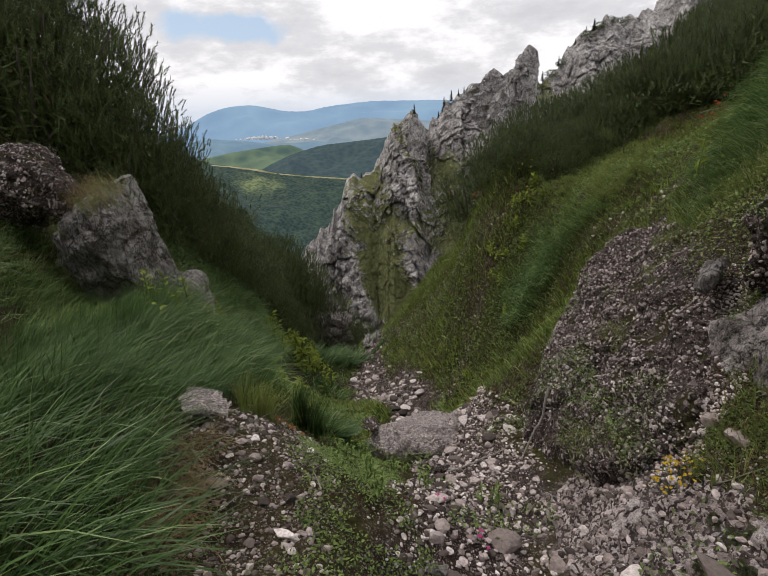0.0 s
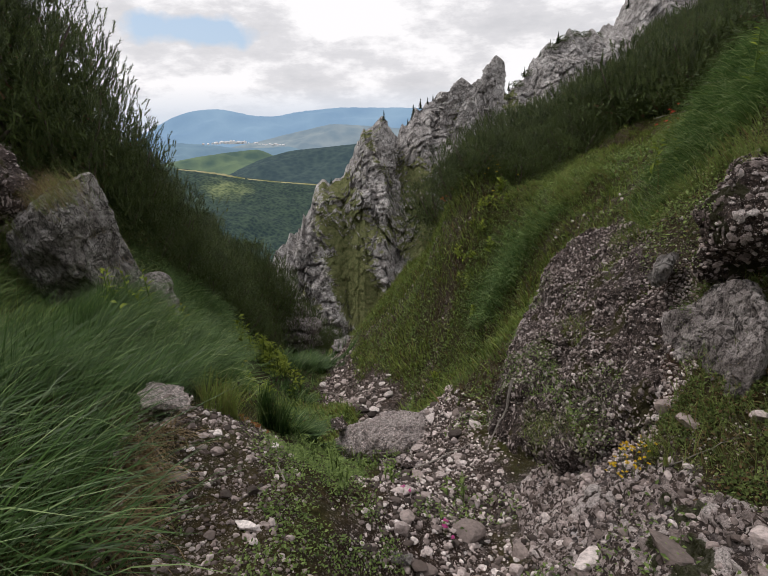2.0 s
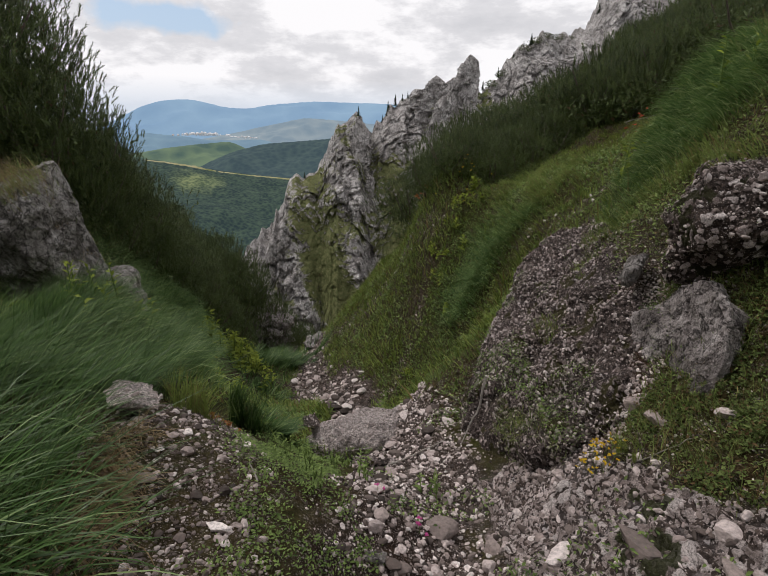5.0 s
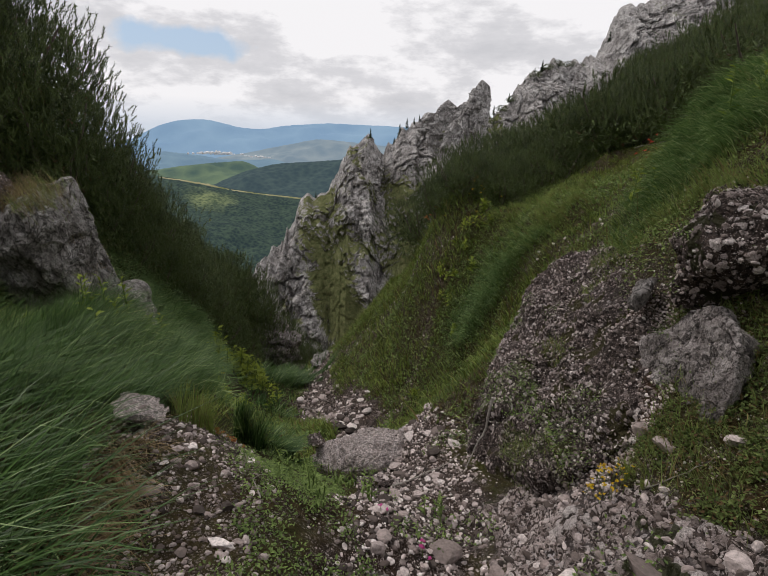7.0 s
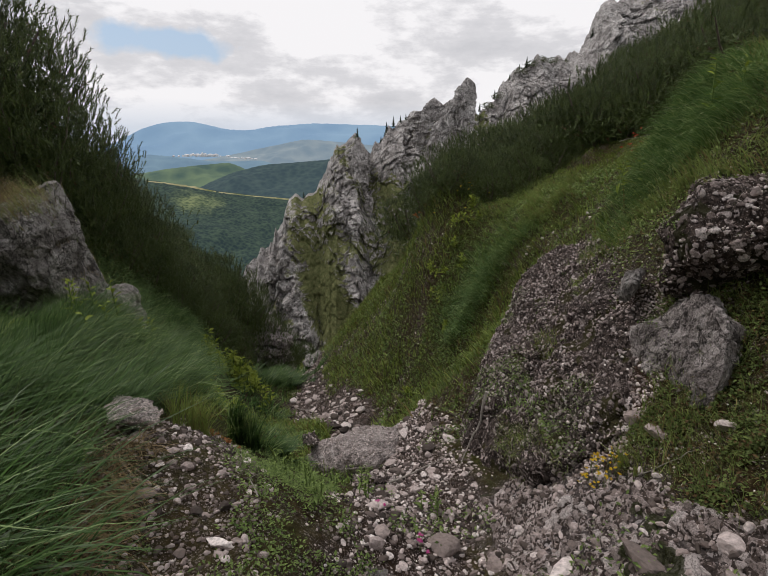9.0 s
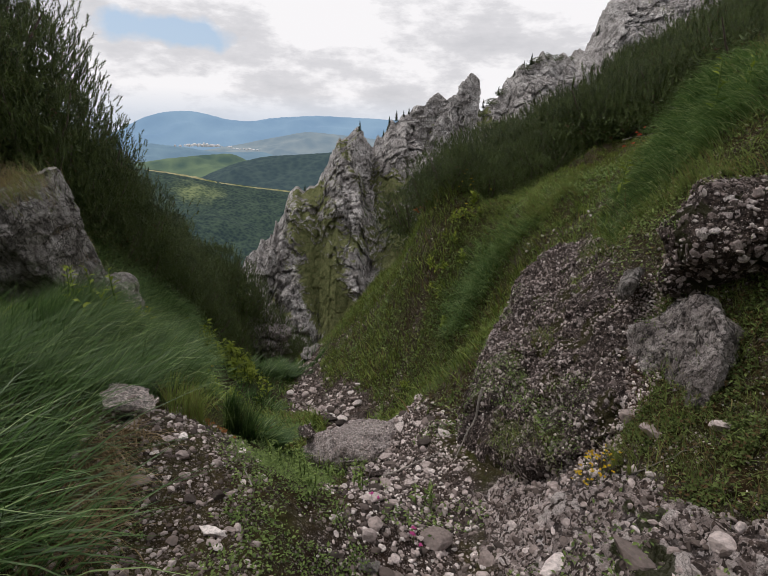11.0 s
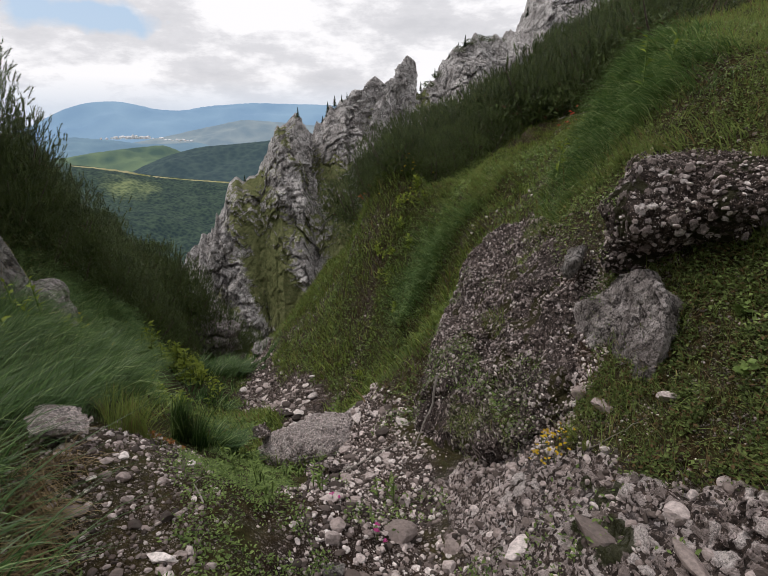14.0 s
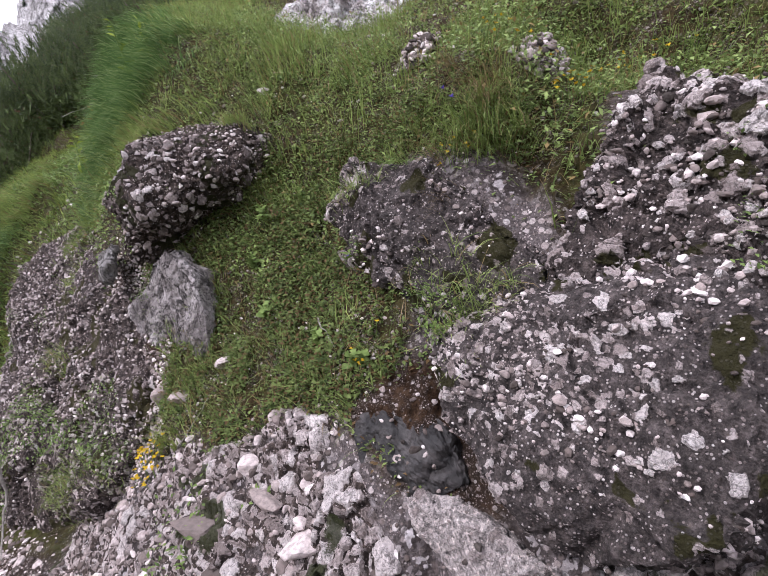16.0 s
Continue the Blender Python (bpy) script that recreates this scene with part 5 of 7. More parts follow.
ROCKS["block_stone"] = rock("block_stone", [(0.28, 1.83, -0.37), (0.42, 1.85, -0.39), (0.44, 1.72, -0.37), (0.37, 1.64, -0.32), (0.27, 1.66, -0.32), (0.34, 1.69, -0.29), (0.38, 1.88, -0.51)], "limestone", 4, 0.012, 10, 1, "squarish grey stone in the gravel", "stone", 0, 0, 0.01, 0.02, 118)
ROCKS["scree_block"] = rock("scree_block", [(0.17, 3.41, -1.09), (0.41, 3.49, -1.13), (0.66, 3.44, -1.14), (0.65, 3.16, -1.01), (0.4, 3.1, -0.98), (0.2, 3.21, -1.02), (0.41, 3.13, -0.93), (0.45, 3.5, -1.27)], "fine_conglomerate", 4, 0.03, 5, 1, "low grey conglomerate slab in the scree", "rock", 0, 60, 0.01, 0.025, 119)
ROCKS["scree_block2"] = rock("scree_block", [(-0.29, 4.28, -1.25), (-0.15, 4.46, -1.35), (-0.08, 4.22, -1.34), (-0.14, 4.03, -1.27), (-0.26, 4.14, -1.27), (-0.19, 4.57, -1.54)], "fine_conglomerate", 3, 0.02, 6, 1, "small pale rock beside the boulder", "rock", 0, 30, 0.01, 0.025, 120)
ROCKS["flake"] = rock("rock_flake", [(0.16, 2.75, -0.64), (0.33, 2.78, -0.74), (0.37, 2.58, -0.66), (0.2, 2.43, -0.55), (0.12, 2.55, -0.57), (0.23, 2.47, -0.5), (0.26, 2.76, -0.78)], "fine_conglomerate", 4, 0.02, 7, 1, "low pebbly rock hump in the gravel", "rock", 0, 60, 0.008, 0.02, 121)

def add_clasts(key, places):
    """Single cobbles that stand out of a rock: place, size, kind and stretch."""
    for k, (at, size, kind, stretch) in enumerate(places):
        ob = new("clast", STONE_MESH[kind])
        ob.parent = ROCKS[key]
        ob.matrix_basis = pose(*at, 17 * k, 23 * k, 40 * k) @ Matrix.Diagonal((size * stretch[0], size * stretch[1], size * stretch[2], 1))
        tagged(ob, "pale grey cobble")


add_clasts("overhang", [((1.95, 2.0, 1.29), 0.062, 2, (1.1, 1, 0.9)),
                        ((1.88, 2.09, 1.11), 0.034, 0, (1.2, 0.9, 0.9)),
                        ((1.8, 2.22, 1.15), 0.042, 3, (0.9, 0.9, 1.2)),
                        ((1.84, 2.2, 1.05), 0.03, 1, (1.1, 0.9, 0.8)),
                        ((1.96, 2.0, 1.39), 0.028, 1, (1.2, 1, 0.8)),
                        ((1.85, 2.18, 1.36), 0.024, 2, (1.2, 1, 0.8)),
                        ((1.94, 2.04, 1.21), 0.036, 4, (1.1, 1, 0.8))])


def build_rock_floor():
    """The bare bedrock beside the gully bed: jointed pale blocks and packed clasts, with dark gaps."""
    X, Y = np.meshgrid(np.linspace(0.40, 1.90, 216), np.linspace(-0.75, 2.55, 476))
    Z = height(X, Y)
    dzy, dzx = np.gradient(Z, Y[:, 0], X[0])
    nor = np.stack([-dzx, -dzy, np.ones_like(Z)], -1)
    nor = (nor / np.linalg.norm(nor, axis=2)[..., None]).reshape(-1, 3)
    P = np.stack([X, Y, Z], -1).reshape(-1, 3)
    turf, stony, slab = [z.ravel() for z in zones(X, Y)]
    keep = soft(slab, 0.2, 0.55) * soft(along_line(P[:, 0], P[:, 1], SMOOTH_SLABS), 0.85, 1.1) * (1 - soft(P[:, 0], 1.26, 1.34) * (1 - soft(P[:, 1], 0.62, 0.8))) * (1 - soft(P[:, 0], 1.18, 1.28) * soft(P[:, 1], 1.72, 1.92))
    ragged = fractal3(P * 2.3, 3, 611)
    big, bj, bt = packed_blocks(P * np.array([1.0, 1.25, 1.0]), 0.115, 601, 0.14)
    mid, mj, mt = packed_blocks(P, 0.048, 603, 0.24)
    chips, cj, ct = packed_blocks(P * np.array([1.0, 0.55, 1.0]), 0.034, 605, 0.34)
    up, on = 0.011 * chips, soft(cj, 0.30, 0.80)
    tiny, ton, tt = set_clasts(P, 0.016, 0.7, 607)
    blocky = soft(ragged + 0.9 * (P[:, 0] - 1.0) - 0.35 * (P[:, 1] - 1.2), -0.15, 0.25)
    whole = (bt > 0.55) * bj * blocky
    out = blocky * (0.042 * big + 0.012 * mid * (1 - 0.8 * whole)) + (1 - 0.8 * whole) * np.maximum(up, tiny * 0.4)
    out = out + 0.016 * fractal3(P * np.array([26, 9, 26]), 3, 613) * (1 - blocky) + 0.006 * fractal3(P * 22, 3, 615)
    tone = np.where(whole > 0.4, 0.62 + 0.35 * bt, np.where(blocky * mj > 0.5, mt, np.where(on > 0.25, 0.08 + 0.85 * ct, tt)))
    inside = np.clip(np.maximum(whole, np.maximum(blocky * mj * 0.9, np.maximum(on, 0.6 * ton))), 0, 1) * np.where(blocky > 0.5, soft(bj, 0.1, 0.6), 1)
    moss = soft(fractal3(P * 5, 4, 617), 0.45, 0.8)
    P = P + nor * (out + 0.004 - 0.07 * (1 - keep))[:, None]
    me = sheet("bedrock", P[:, 0].reshape(X.shape), P[:, 1].reshape(X.shape), P[:, 2].reshape(X.shape), "bedrock")
    me.shade_flat()
    set_zone(me, [tone, inside, moss])
    tagged(new("bedrock", me), "bare pinkish-grey bedrock with cracks and pale clasts", "bedrock", kind="structure")


build_rock_floor()

for k, (x, y, s) in enumerate([(-3.96, 8.01, 0.22), (-4.01, 6.85, 0.25)]):
    z = float(height(x, y)) - 0.08
    rock("bank_rock", [(x + s * a, y + s * b, z + s * c) for a, b, c in ((-1, -.3, -.3), (-.5, .6, .5), (.4, -.5, .6), (1, .2, -.2), (.3, .9, .2), (-.2, -1, 0), (0, 0, -.9))], "limestone", 4, 0.09, 1.6, 0, "rough grey rock showing through the grassy bank", "rock", 0, 0, 0.01, 0.02, 150 + k)

# ---- dwarf mountain pines ----
def tube(path, radii, sides=6):
    verts, faces = [], []
    for k, (p, r) in enumerate(zip(path, radii)):
        for s in range(sides):
            a = 2 * math.pi * s / sides
            verts.append((p[0] + r * math.cos(a), p[1] + r * math.sin(a), p[2]))
    for k in range(len(path) - 1):
        for s in range(sides):
            a, b = k * sides + s, k * sides + (s + 1) % sides
            faces.append((a, b, b + sides, a + sides))
    return verts, faces


def pine_crown(seed, shoots, needles, fill):
    """Upright candle-like shoots over a ragged dome, each ringed with needles."""
    rng = np.random.default_rng(seed)
    a = rng.uniform(0, 2 * np.pi, shoots)
    h = rng.random(shoots) ** 0.75
    r = np.sqrt(np.maximum(0.02, 1 - h ** 2)) * (0.5 + 0.5 * rng.random(shoots) ** 0.35)
    lump = 1 + 0.42 * value_noise(a * 1.9, h * 3.1, seed) + 0.2 * value_noise(a * 5, h * 7, seed + 1)
    base = np.stack([r * lump * np.cos(a), r * lump * np.sin(a), 0.12 + 0.78 * h * (0.75 + 0.35 * lump)], -1)
    axis = np.stack([0.55 * r * np.cos(a), 0.55 * r * np.sin(a), 0.75 + 0.4 * h], -1) + rng.normal(0, 0.3, (shoots, 3))
    axis /= np.linalg.norm(axis, axis=1)[:, None]
    length = rng.uniform(0.07, 0.17, shoots)
    t = np.linspace(0.05, 1.0, needles)
    spin = np.arange(needles) * 2.4
    side = np.cross(axis, rng.normal(size=(shoots, 3)))
    side /= np.linalg.norm(side, axis=1)[:, None]
    other = np.cross(axis, side)
    out = side[:, None] * np.cos(spin)[None, :, None] + other[:, None] * np.sin(spin)[None, :, None]
    root = base[:, None] + axis[:, None] * (t[None, :] * length[:, None])[..., None]
    nl = rng.uniform(0.022, 0.038, (shoots, needles))[..., None]
    tip = root + (out * 0.75 + axis[:, None] * 0.75) * nl
    wide = np.cross(out, axis[:, None]) * 0.0050
    verts = np.stack([root - wide, root + wide, tip], 2).reshape(-1, 3)
    # older needles deeper in the bush
    m = fill
    a2, h2, q = rng.uniform(0, 2 * np.pi, m), rng.random(m), rng.uniform(0.35, 0.9, m)
    lump2 = 1 + 0.28 * value_noise(a2 * 1.9, h2 * 3.1, seed)
    rr = np.sqrt(1 - h2 ** 2) * q * lump2
    c = np.stack([rr * np.cos(a2), rr * np.sin(a2), 0.06 + 0.74 * h2 * q * lump2], -1)
    d1, d2 = rng.normal(0, 0.026, (m, 3)), rng.normal(0, 0.006, (m, 3))
    verts2 = np.stack([c - d1 + d2, c - d1 - d2, c + d1], 1).reshape(-1, 3)
    verts = np.concatenate([verts, verts2])
    return verts, np.arange(len(verts)).reshape(-1, 3)


SHRUBS = [(2.36, 10.98, 0.9), (2.68, 10.45, 1), (3.09, 10.38, 0.9), (3.74, 10.74, 1), (4.59, 11.52, 1.2), (5.30, 11.79, 1.3), (6.24, 12.47, 1.4), (6.74, 12.22, 1.4)]


def build_pines():
    kinds = []
    for k in range(4):
        bush = empty("mountain_pine", pose(0, 0, 0), "dark green dwarf mountain pine on the steep bank", "pine shrub", "dwarf pines on the slopes")
        v, f = pine_crown(200 + k, 740, 22, 2600)
        part("crown", v, f, "pine_needle", bush, "dense dark needles on upright shoots", smooth=False)
        rng = random.Random(k)
        for limb in range(5):
            a = rng.uniform(0, 6.28)
            path = [(0.05 * math.cos(a), 0.05 * math.sin(a), -0.15)]
            for s in range(1, 6):
                path.append((0.13 * s * math.cos(a) + rng.gauss(0, 0.02), 0.13 * s * math.sin(a) + rng.gauss(0, 0.02), 0.02 + 0.035 * s * s * 0.8))
            tv, tf = tube(path, [0.03, 0.027, 0.023, 0.018, 0.013, 0.008])
            part("limb", tv, tf, "bark", bush)
        kinds.append(bush)
    rng = np.random.default_rng(8)
    spots = []
    # right bank: rows up the slope, behind the grass
    tall = (1.6, 1.9, 2.1, 2.0, 2.2, 2.5, 2.5, 2.4, 2.5, 2.2, 1.9, 1.8)
    for row, (x0, y0, x1, y1, count) in enumerate([(3.2, 14.3, 6.3, 13.4, 5), (6.8, 12.9, 8.0, 9.3, 5), (7.2, 14.6, 9.4, 10.6, 5), (6.0, 15.6, 9.6, 15.0, 4), (3.8, 15.6, 10.6, 18.6, 9), (10.5, 16.4, 10.4, 12.0, 5), (4.4, 18.6, 12.2, 21.6, 9), (12.1, 19.1, 12.4, 14.6, 5), (6.4, 22.6, 13.7, 24.7, 7), (13.8, 22.1, 14.4, 17.2, 5), (15.5, 24.5, 17, 17.5, 5), (17.5, 26, 19.5, 19, 5)]):
        for k in range(count):
            f = (k + 0.5 * (row % 2)) / count
            spots.append((x0 + (x1 - x0) * f + rng.normal(0, 0.3), y0 + (y1 - y0) * f + rng.normal(0, 0.4), rng.uniform(0.88, 1.12) * tall[row], 1.25 if tall[row] > 2.2 else 1.45))
    # left bank: the near thicket and the slope beyond it
    for x, y, h in [(-4.9, 9.3, 1.5), (-4.8, 10.2, 1.3), (-4.8, 11.6, 1.5), (-5.2, 9.7, 2.1), (-4.8, 10.5, 1.7), (-5.0, 11.5, 1.7), (-6.2, 11.2, 2.3), (-7.2, 11.5, 2.8), (-6.4, 10.0, 2.9), (-5.7, 12.7, 1.8), (-8, 12.4, 2.9), (-7.4, 10.0, 3.2), (-8.6, 10.6, 3.1), (-6.6, 13.6, 2.5), (-9.4, 12, 3), (-5.6, 13.8, 2.2), (-6.2, 9.0, 2.4), (-7.5, 8.4, 2.6), (-4.4, 9.3, 1.2), (-4.0, 9.8, 1.1), (-4.5, 10.2, 1.4), (-3.8, 10.6, 1.1), (-4.2, 11.1, 1.4), (-3.5, 11.4, 1.1), (-3.9, 12.0, 1.4), (-3.2, 12.4, 1.2), (-3.6, 13.0, 1.6), (-3.0, 13.4, 1.4), (-3.4, 14.3, 1.7)]:
        spots.append((x, y, h, 1.2))
    for k in range(62):
        y = 14.2 + 30 * (k / 62) ** 1.15
        x = -5.4 - 0.105 * (y - 14) - abs(rng.normal(0, 1)) * (0.9 + 0.07 * y)
        spots.append((x, y + rng.normal(0, 0.4), rng.uniform(1.9, 2.8), 1.3))
    for x, y, h in SHRUBS:
        spots.append((x, y, h, 1.3))
    for x, y, h in [(-5.2, 29, 3.2), (-6.2, 28, 3.4), (-4.7, 30.3, 3.2), (-5.8, 31, 3.2), (-7, 27, 3), (-4.3, 32, 3.4), (-6, 24, 2.5), (-5.5, 21, 2.5), (-5.6, 26, 2.8), (-4.2, 33.5, 3.0), (-3.6, 34.5, 2.0), (-5.2, 34, 2.4), (-2.2, 36, 1.8), (-6.2, 33, 2.4), (-1.2, 22.5, 1.1)]:
        spots.append((x, y, h, 1.2))
    # a low cap of pines on the crest of the crag
    caps = {(42.5, 109.6): 14.0, (45, 110): 15.6, (47.5, 110.4): 16.5, (50, 110.8): 16.4, (52.5, 111.2): 16.2, (35.5, 108.6): 7.0, (33, 107.8): 4.4, (38, 109.2): 9.0}
    spots += [(x, y, 1.4, 1.9) for x, y in caps]
    for i, (x, y, h, broad) in enumerate(spots):
        z = caps[(x, y)] if (x, y) in caps else float(smooth_height(x, y))
        m = pose(x, y, z - 0.05, rng.normal(0, 5), rng.normal(0, 5), rng.uniform(0, 360)) @ Matrix.Diagonal((h * 0.60 * broad, h * 0.60 * broad, h * 0.9, 1))
        if i < 4:
            kinds[i].matrix_basis = m
        else:
            src = kinds[i % 4]
            keep = src.matrix_basis.copy()
            src.matrix_basis = Matrix.Identity(4)
            copy_thing(src, m)
            src.matrix_basis = keep


build_pines()

# ---- grass ----
def blades(name, roots, lean, length, width, bend, material, label, seed, segs=4):
    """Curved tapering blades. lean: the way each one falls over; bend: how far, from 0 to about 1.6."""
    rng = np.random.default_rng(seed)
    n = len(roots)
    t = np.linspace(0, 1, segs + 1)
    ang = bend[:, None] * (0.3 + 0.7 * t[None] ** 1.1)
    step = length[:, None] / segs
    hor = np.cumsum(np.sin(ang) * step, 1) - np.sin(ang[:, :1]) * step
    ver = np.cumsum(np.cos(ang) * step, 1) - np.cos(ang[:, :1]) * step
    mid = roots[:, None] + np.stack([hor * lean[:, :1], hor * lean[:, 1:], ver], -1)
    tw = rng.uniform(0, np.pi, n)
    side = np.stack([-lean[:, 1] + 0.5 * np.cos(tw), lean[:, 0] + 0.5 * np.sin(tw), 0.3 * np.sin(tw)], -1)
    side /= np.linalg.norm(side, axis=1)[:, None]
    w = width[:, None] * (1 - 0.92 * t[None] ** 1.6)
    left, right = mid - side[:, None] * w[..., None], mid + side[:, None] * w[..., None]
    verts = np.stack([left, right], 2).reshape(-1, 3)
    base = (np.arange(n) * 2 * (segs + 1))[:, None]
    k = 2 * np.arange(segs)[None]
    faces = np.stack([base + k, base + k + 1, base + k + 3, base + k + 2], -1).reshape(-1, 4)
    ob = part(name, verts, faces, material)
    return tagged(ob, label, "grass", kind="stuff")


def ways(n, direction, spread, rng):
    a = math.atan2(direction[1], direction[0]) + rng.normal(0, spread, n)
    return np.stack([np.cos(a), np.sin(a)], -1)


def on_ground(x, y, sink=0.01):
    return np.stack([x, y, height(x, y) - sink], -1)


def field(name, n, box, keep, direction, spread, length, width, bend, material, label, seed, clump=0.0):
    """Blades over a stretch of bank, thinned by keep(x, y)."""
    rng = np.random.default_rng(seed)
    i = None
    if clump:
        c = max(1, n // 26)
        cx, cy = rng.uniform(box[0], box[1], c), rng.uniform(box[2], box[3], c)
        i = rng.integers(0, c, n)
        x, y = cx[i] + rng.normal(0, clump, n), cy[i] + rng.normal(0, clump, n)
    else:
        x, y = rng.uniform(box[0], box[1], n), rng.uniform(box[2], box[3], n)
    ok = rng.random(n) < keep(x, y)
    x, y = x[ok], y[ok]
    m = len(x)
    if i is None:
        way, size, droop = ways(m, direction, spread, rng), 1.0, 0.0
    else:
        i = i[ok]
        turn, size, droop = rng.normal(0, spread * 0.8, c)[i], rng.uniform(0.65, 1.3, c)[i], rng.normal(0, 0.25, c)[i]
        a = math.atan2(direction[1], direction[0]) + turn + rng.normal(0, 0.28, m)
        way = np.stack([np.cos(a), np.sin(a)], -1)
    vary = 1 + 0.3 * fractal(x * 1.5, y * 1.5, 3, seed)
    blades(name, on_ground(x, y), way, rng.uniform(*length, m) * vary * size, rng.uniform(*width, m), rng.uniform(*bend, m) + droop, material, label, seed, 4 if box[3] < 5 else 2)


def left_bank(x, y):
    edge = -0.80 - 0.16 * np.clip(y - 1, 0, 3) + 0.10 * fractal(x * 3, y * 3, 2, 5)
    stone = soft(np.hypot(x + 0.98, y - 2.08), 0.16, 0.3)
    return stone * (1 - soft(x, edge - 0.10, edge + 0.05)) * soft(y, -1.2, 0.2)


field("long_grass", 19000, (-2.6, -0.6, 0.3, 4.6), left_bank, (1.0, 0.15), 0.6, (0.26, 0.5), (0.0022, 0.0045), (0.7, 1.75), "long_grass", "long green grass falling over the left bank", 301, 0.06)
field("bank_grass", 30000, (-6.5, -1.0, 3.6, 10.5), lambda x, y: (1 - soft(x + 0.28 * (y - 4), -1.3, -0.9)) * soft(x + 0.35 * y, -3.6, -2.6) * (1 - 0.7 * (y > 9) * (x < -3.7)), (1.0, 0.3), 0.5, (0.2, 0.4), (0.0035, 0.007), (0.7, 1.8), "bank_blade", "tall green grass on the bank", 302, 0.07)
field("far_bank_grass", 12000, (-8.5, -0.8, 10.0, 30.0), lambda x, y: np.clip(zones(x, y)[0], 0, 1) * (x < -0.9 - 0.02 * y) * (x > -3.2 - 0.13 * y), (0.8, 0.5), 0.7, (0.22, 0.45), (0.012, 0.022), (0.5, 1.5), "long_grass", "tall grass lower down the bank", 303, 0.2)
field("dry_grass", 9000, (-1.15, -0.45, 0.7, 1.9), lambda x, y: np.exp(-((x + 0.83 + 0.06 * (y - 1.4)) / 0.09) ** 2), (0.6, -0.8), 0.6, (0.10, 0.24), (0.0012, 0.0024), (1.0, 2.1), "dry_grass", "withered straw-coloured grass below the green", 304, 0.05)
field("slope_turf", 60000, (1.4, 9.5, 4.4, 18.0), lambda x, y: zones(x, y)[0] * soft(x, 1.5, 1.8) * (0.35 + 0.65 * (y > 4.6)), (-0.7, -0.3), 0.9, (0.06, 0.15), (0.004, 0.009), (0.6, 1.7), "short_grass", "short yellowish-green turf on the slope", 305, 0.12)
field("lower_turf", 42000, (-1.2, 2.6, 3.9, 24.0), lambda x, y: zones(x, y)[0], (-0.5, -0.3), 1.2, (0.10, 0.25), (0.006, 0.014), (0.4, 1.5), "short_grass", "short turf beside the gully bed", 306, 0.15)
field("upper_turf", 52000, (1.45, 6.5, -0.6, 5.6), lambda x, y: zones(x, y)[0] * soft(x + 0.25 * np.maximum(0, 1.5 - y), 2.0, 2.4), (-0.8, -0.3), 0.9, (0.06, 0.19), (0.0014, 0.003), (0.5, 1.7), "mid_grass", "mixed turf above the rocks", 307, 0.05)
field("rock_foot_turf", 14000, (1.35, 2.3, 0.3, 2.3), lambda x, y: zones(x, y)[0] * 0.7, (-0.7, -0.2), 1.3, (0.05, 0.15), (0.001, 0.0024), (0.5, 1.8), "mid_grass", "thin grass among herbs below the overhanging rock", 308, 0.035)
field("dry_stalks", 6000, (1.35, 4.0, -0.4, 2.6), lambda x, y: zones(x, y)[0] * 0.6, (-0.6, -0.4), 2.0, (0.06, 0.16), (0.0008, 0.0016), (0.4, 2.0), "dry_grass", "dry stalks among the herbs", 311, 0.08)


def tussock(x, y, n, spread, direction, fan, length, width, bend, seed, label, material="long_grass"):
    rng = np.random.default_rng(seed)
    locks = max(3, n // 24)
    i = rng.integers(0, locks, n)
    cx, cy = rng.normal(0, spread[0], locks), rng.normal(0, spread[1], locks)
    near = 0.16 * max(spread)
    px, py = x + cx[i] + rng.normal(0, near, n), y + cy[i] + rng.normal(0, near, n)
    a = math.atan2(direction[1], direction[0]) + rng.normal(0, fan, locks)[i] + rng.normal(0, 0.15, n)
    long = rng.uniform(0.75, 1.2, locks)[i] * rng.uniform(*length, n)
    blades("grass_tuft", on_ground(px, py), np.stack([np.cos(a), np.sin(a)], -1), long, rng.uniform(*width, n), rng.uniform(*bend, n) + rng.normal(0, 0.15, locks)[i], material, label, seed)["kind"] = "stuff"


tussock(-0.68, 3.5, 420, (0.10, 0.09), (0.9, 0.1), 1.2, (0.26, 0.46), (0.003, 0.006), (0.1, 0.8), 321, "upright green grass tuft beside the bare soil")
tussock(-0.5, 4.05, 480, (0.14, 0.16), (1, 0.1), 0.6, (0.2, 0.34), (0.0035, 0.006), (0.8, 1.7), 322, "drooping grass tuft beside the gully bed")
tussock(-0.86, 2.75, 380, (0.10, 0.07), (0.9, 0.1), 1.4, (0.16, 0.32), (0.0015, 0.003), (0.2, 1.1), 323, "yellowish grass tuft behind a flat stone", "short_grass")
tussock(-1.7, 15.5, 1500, (0.7, 0.7), (1, 0.0), 0.6, (0.4, 0.8), (0.012, 0.02), (0.8, 1.6), 324, "bluish drooping grass above the gully bed")
tussock(2.2, 0.55, 260, (0.12, 0.08), (-0.9, -0.1), 0.6, (0.14, 0.30), (0.001, 0.002), (1.2, 2.3), 332, "withered grass hanging over the wet rock", "dry_grass")
tussock(1.36, 1.72, 160, (0.05, 0.04), (-0.6, -0.4), 1.2, (0.08, 0.18), (0.001, 0.002), (0.5, 1.5), 333, "small grass tuft on the rock edge", "short_grass")
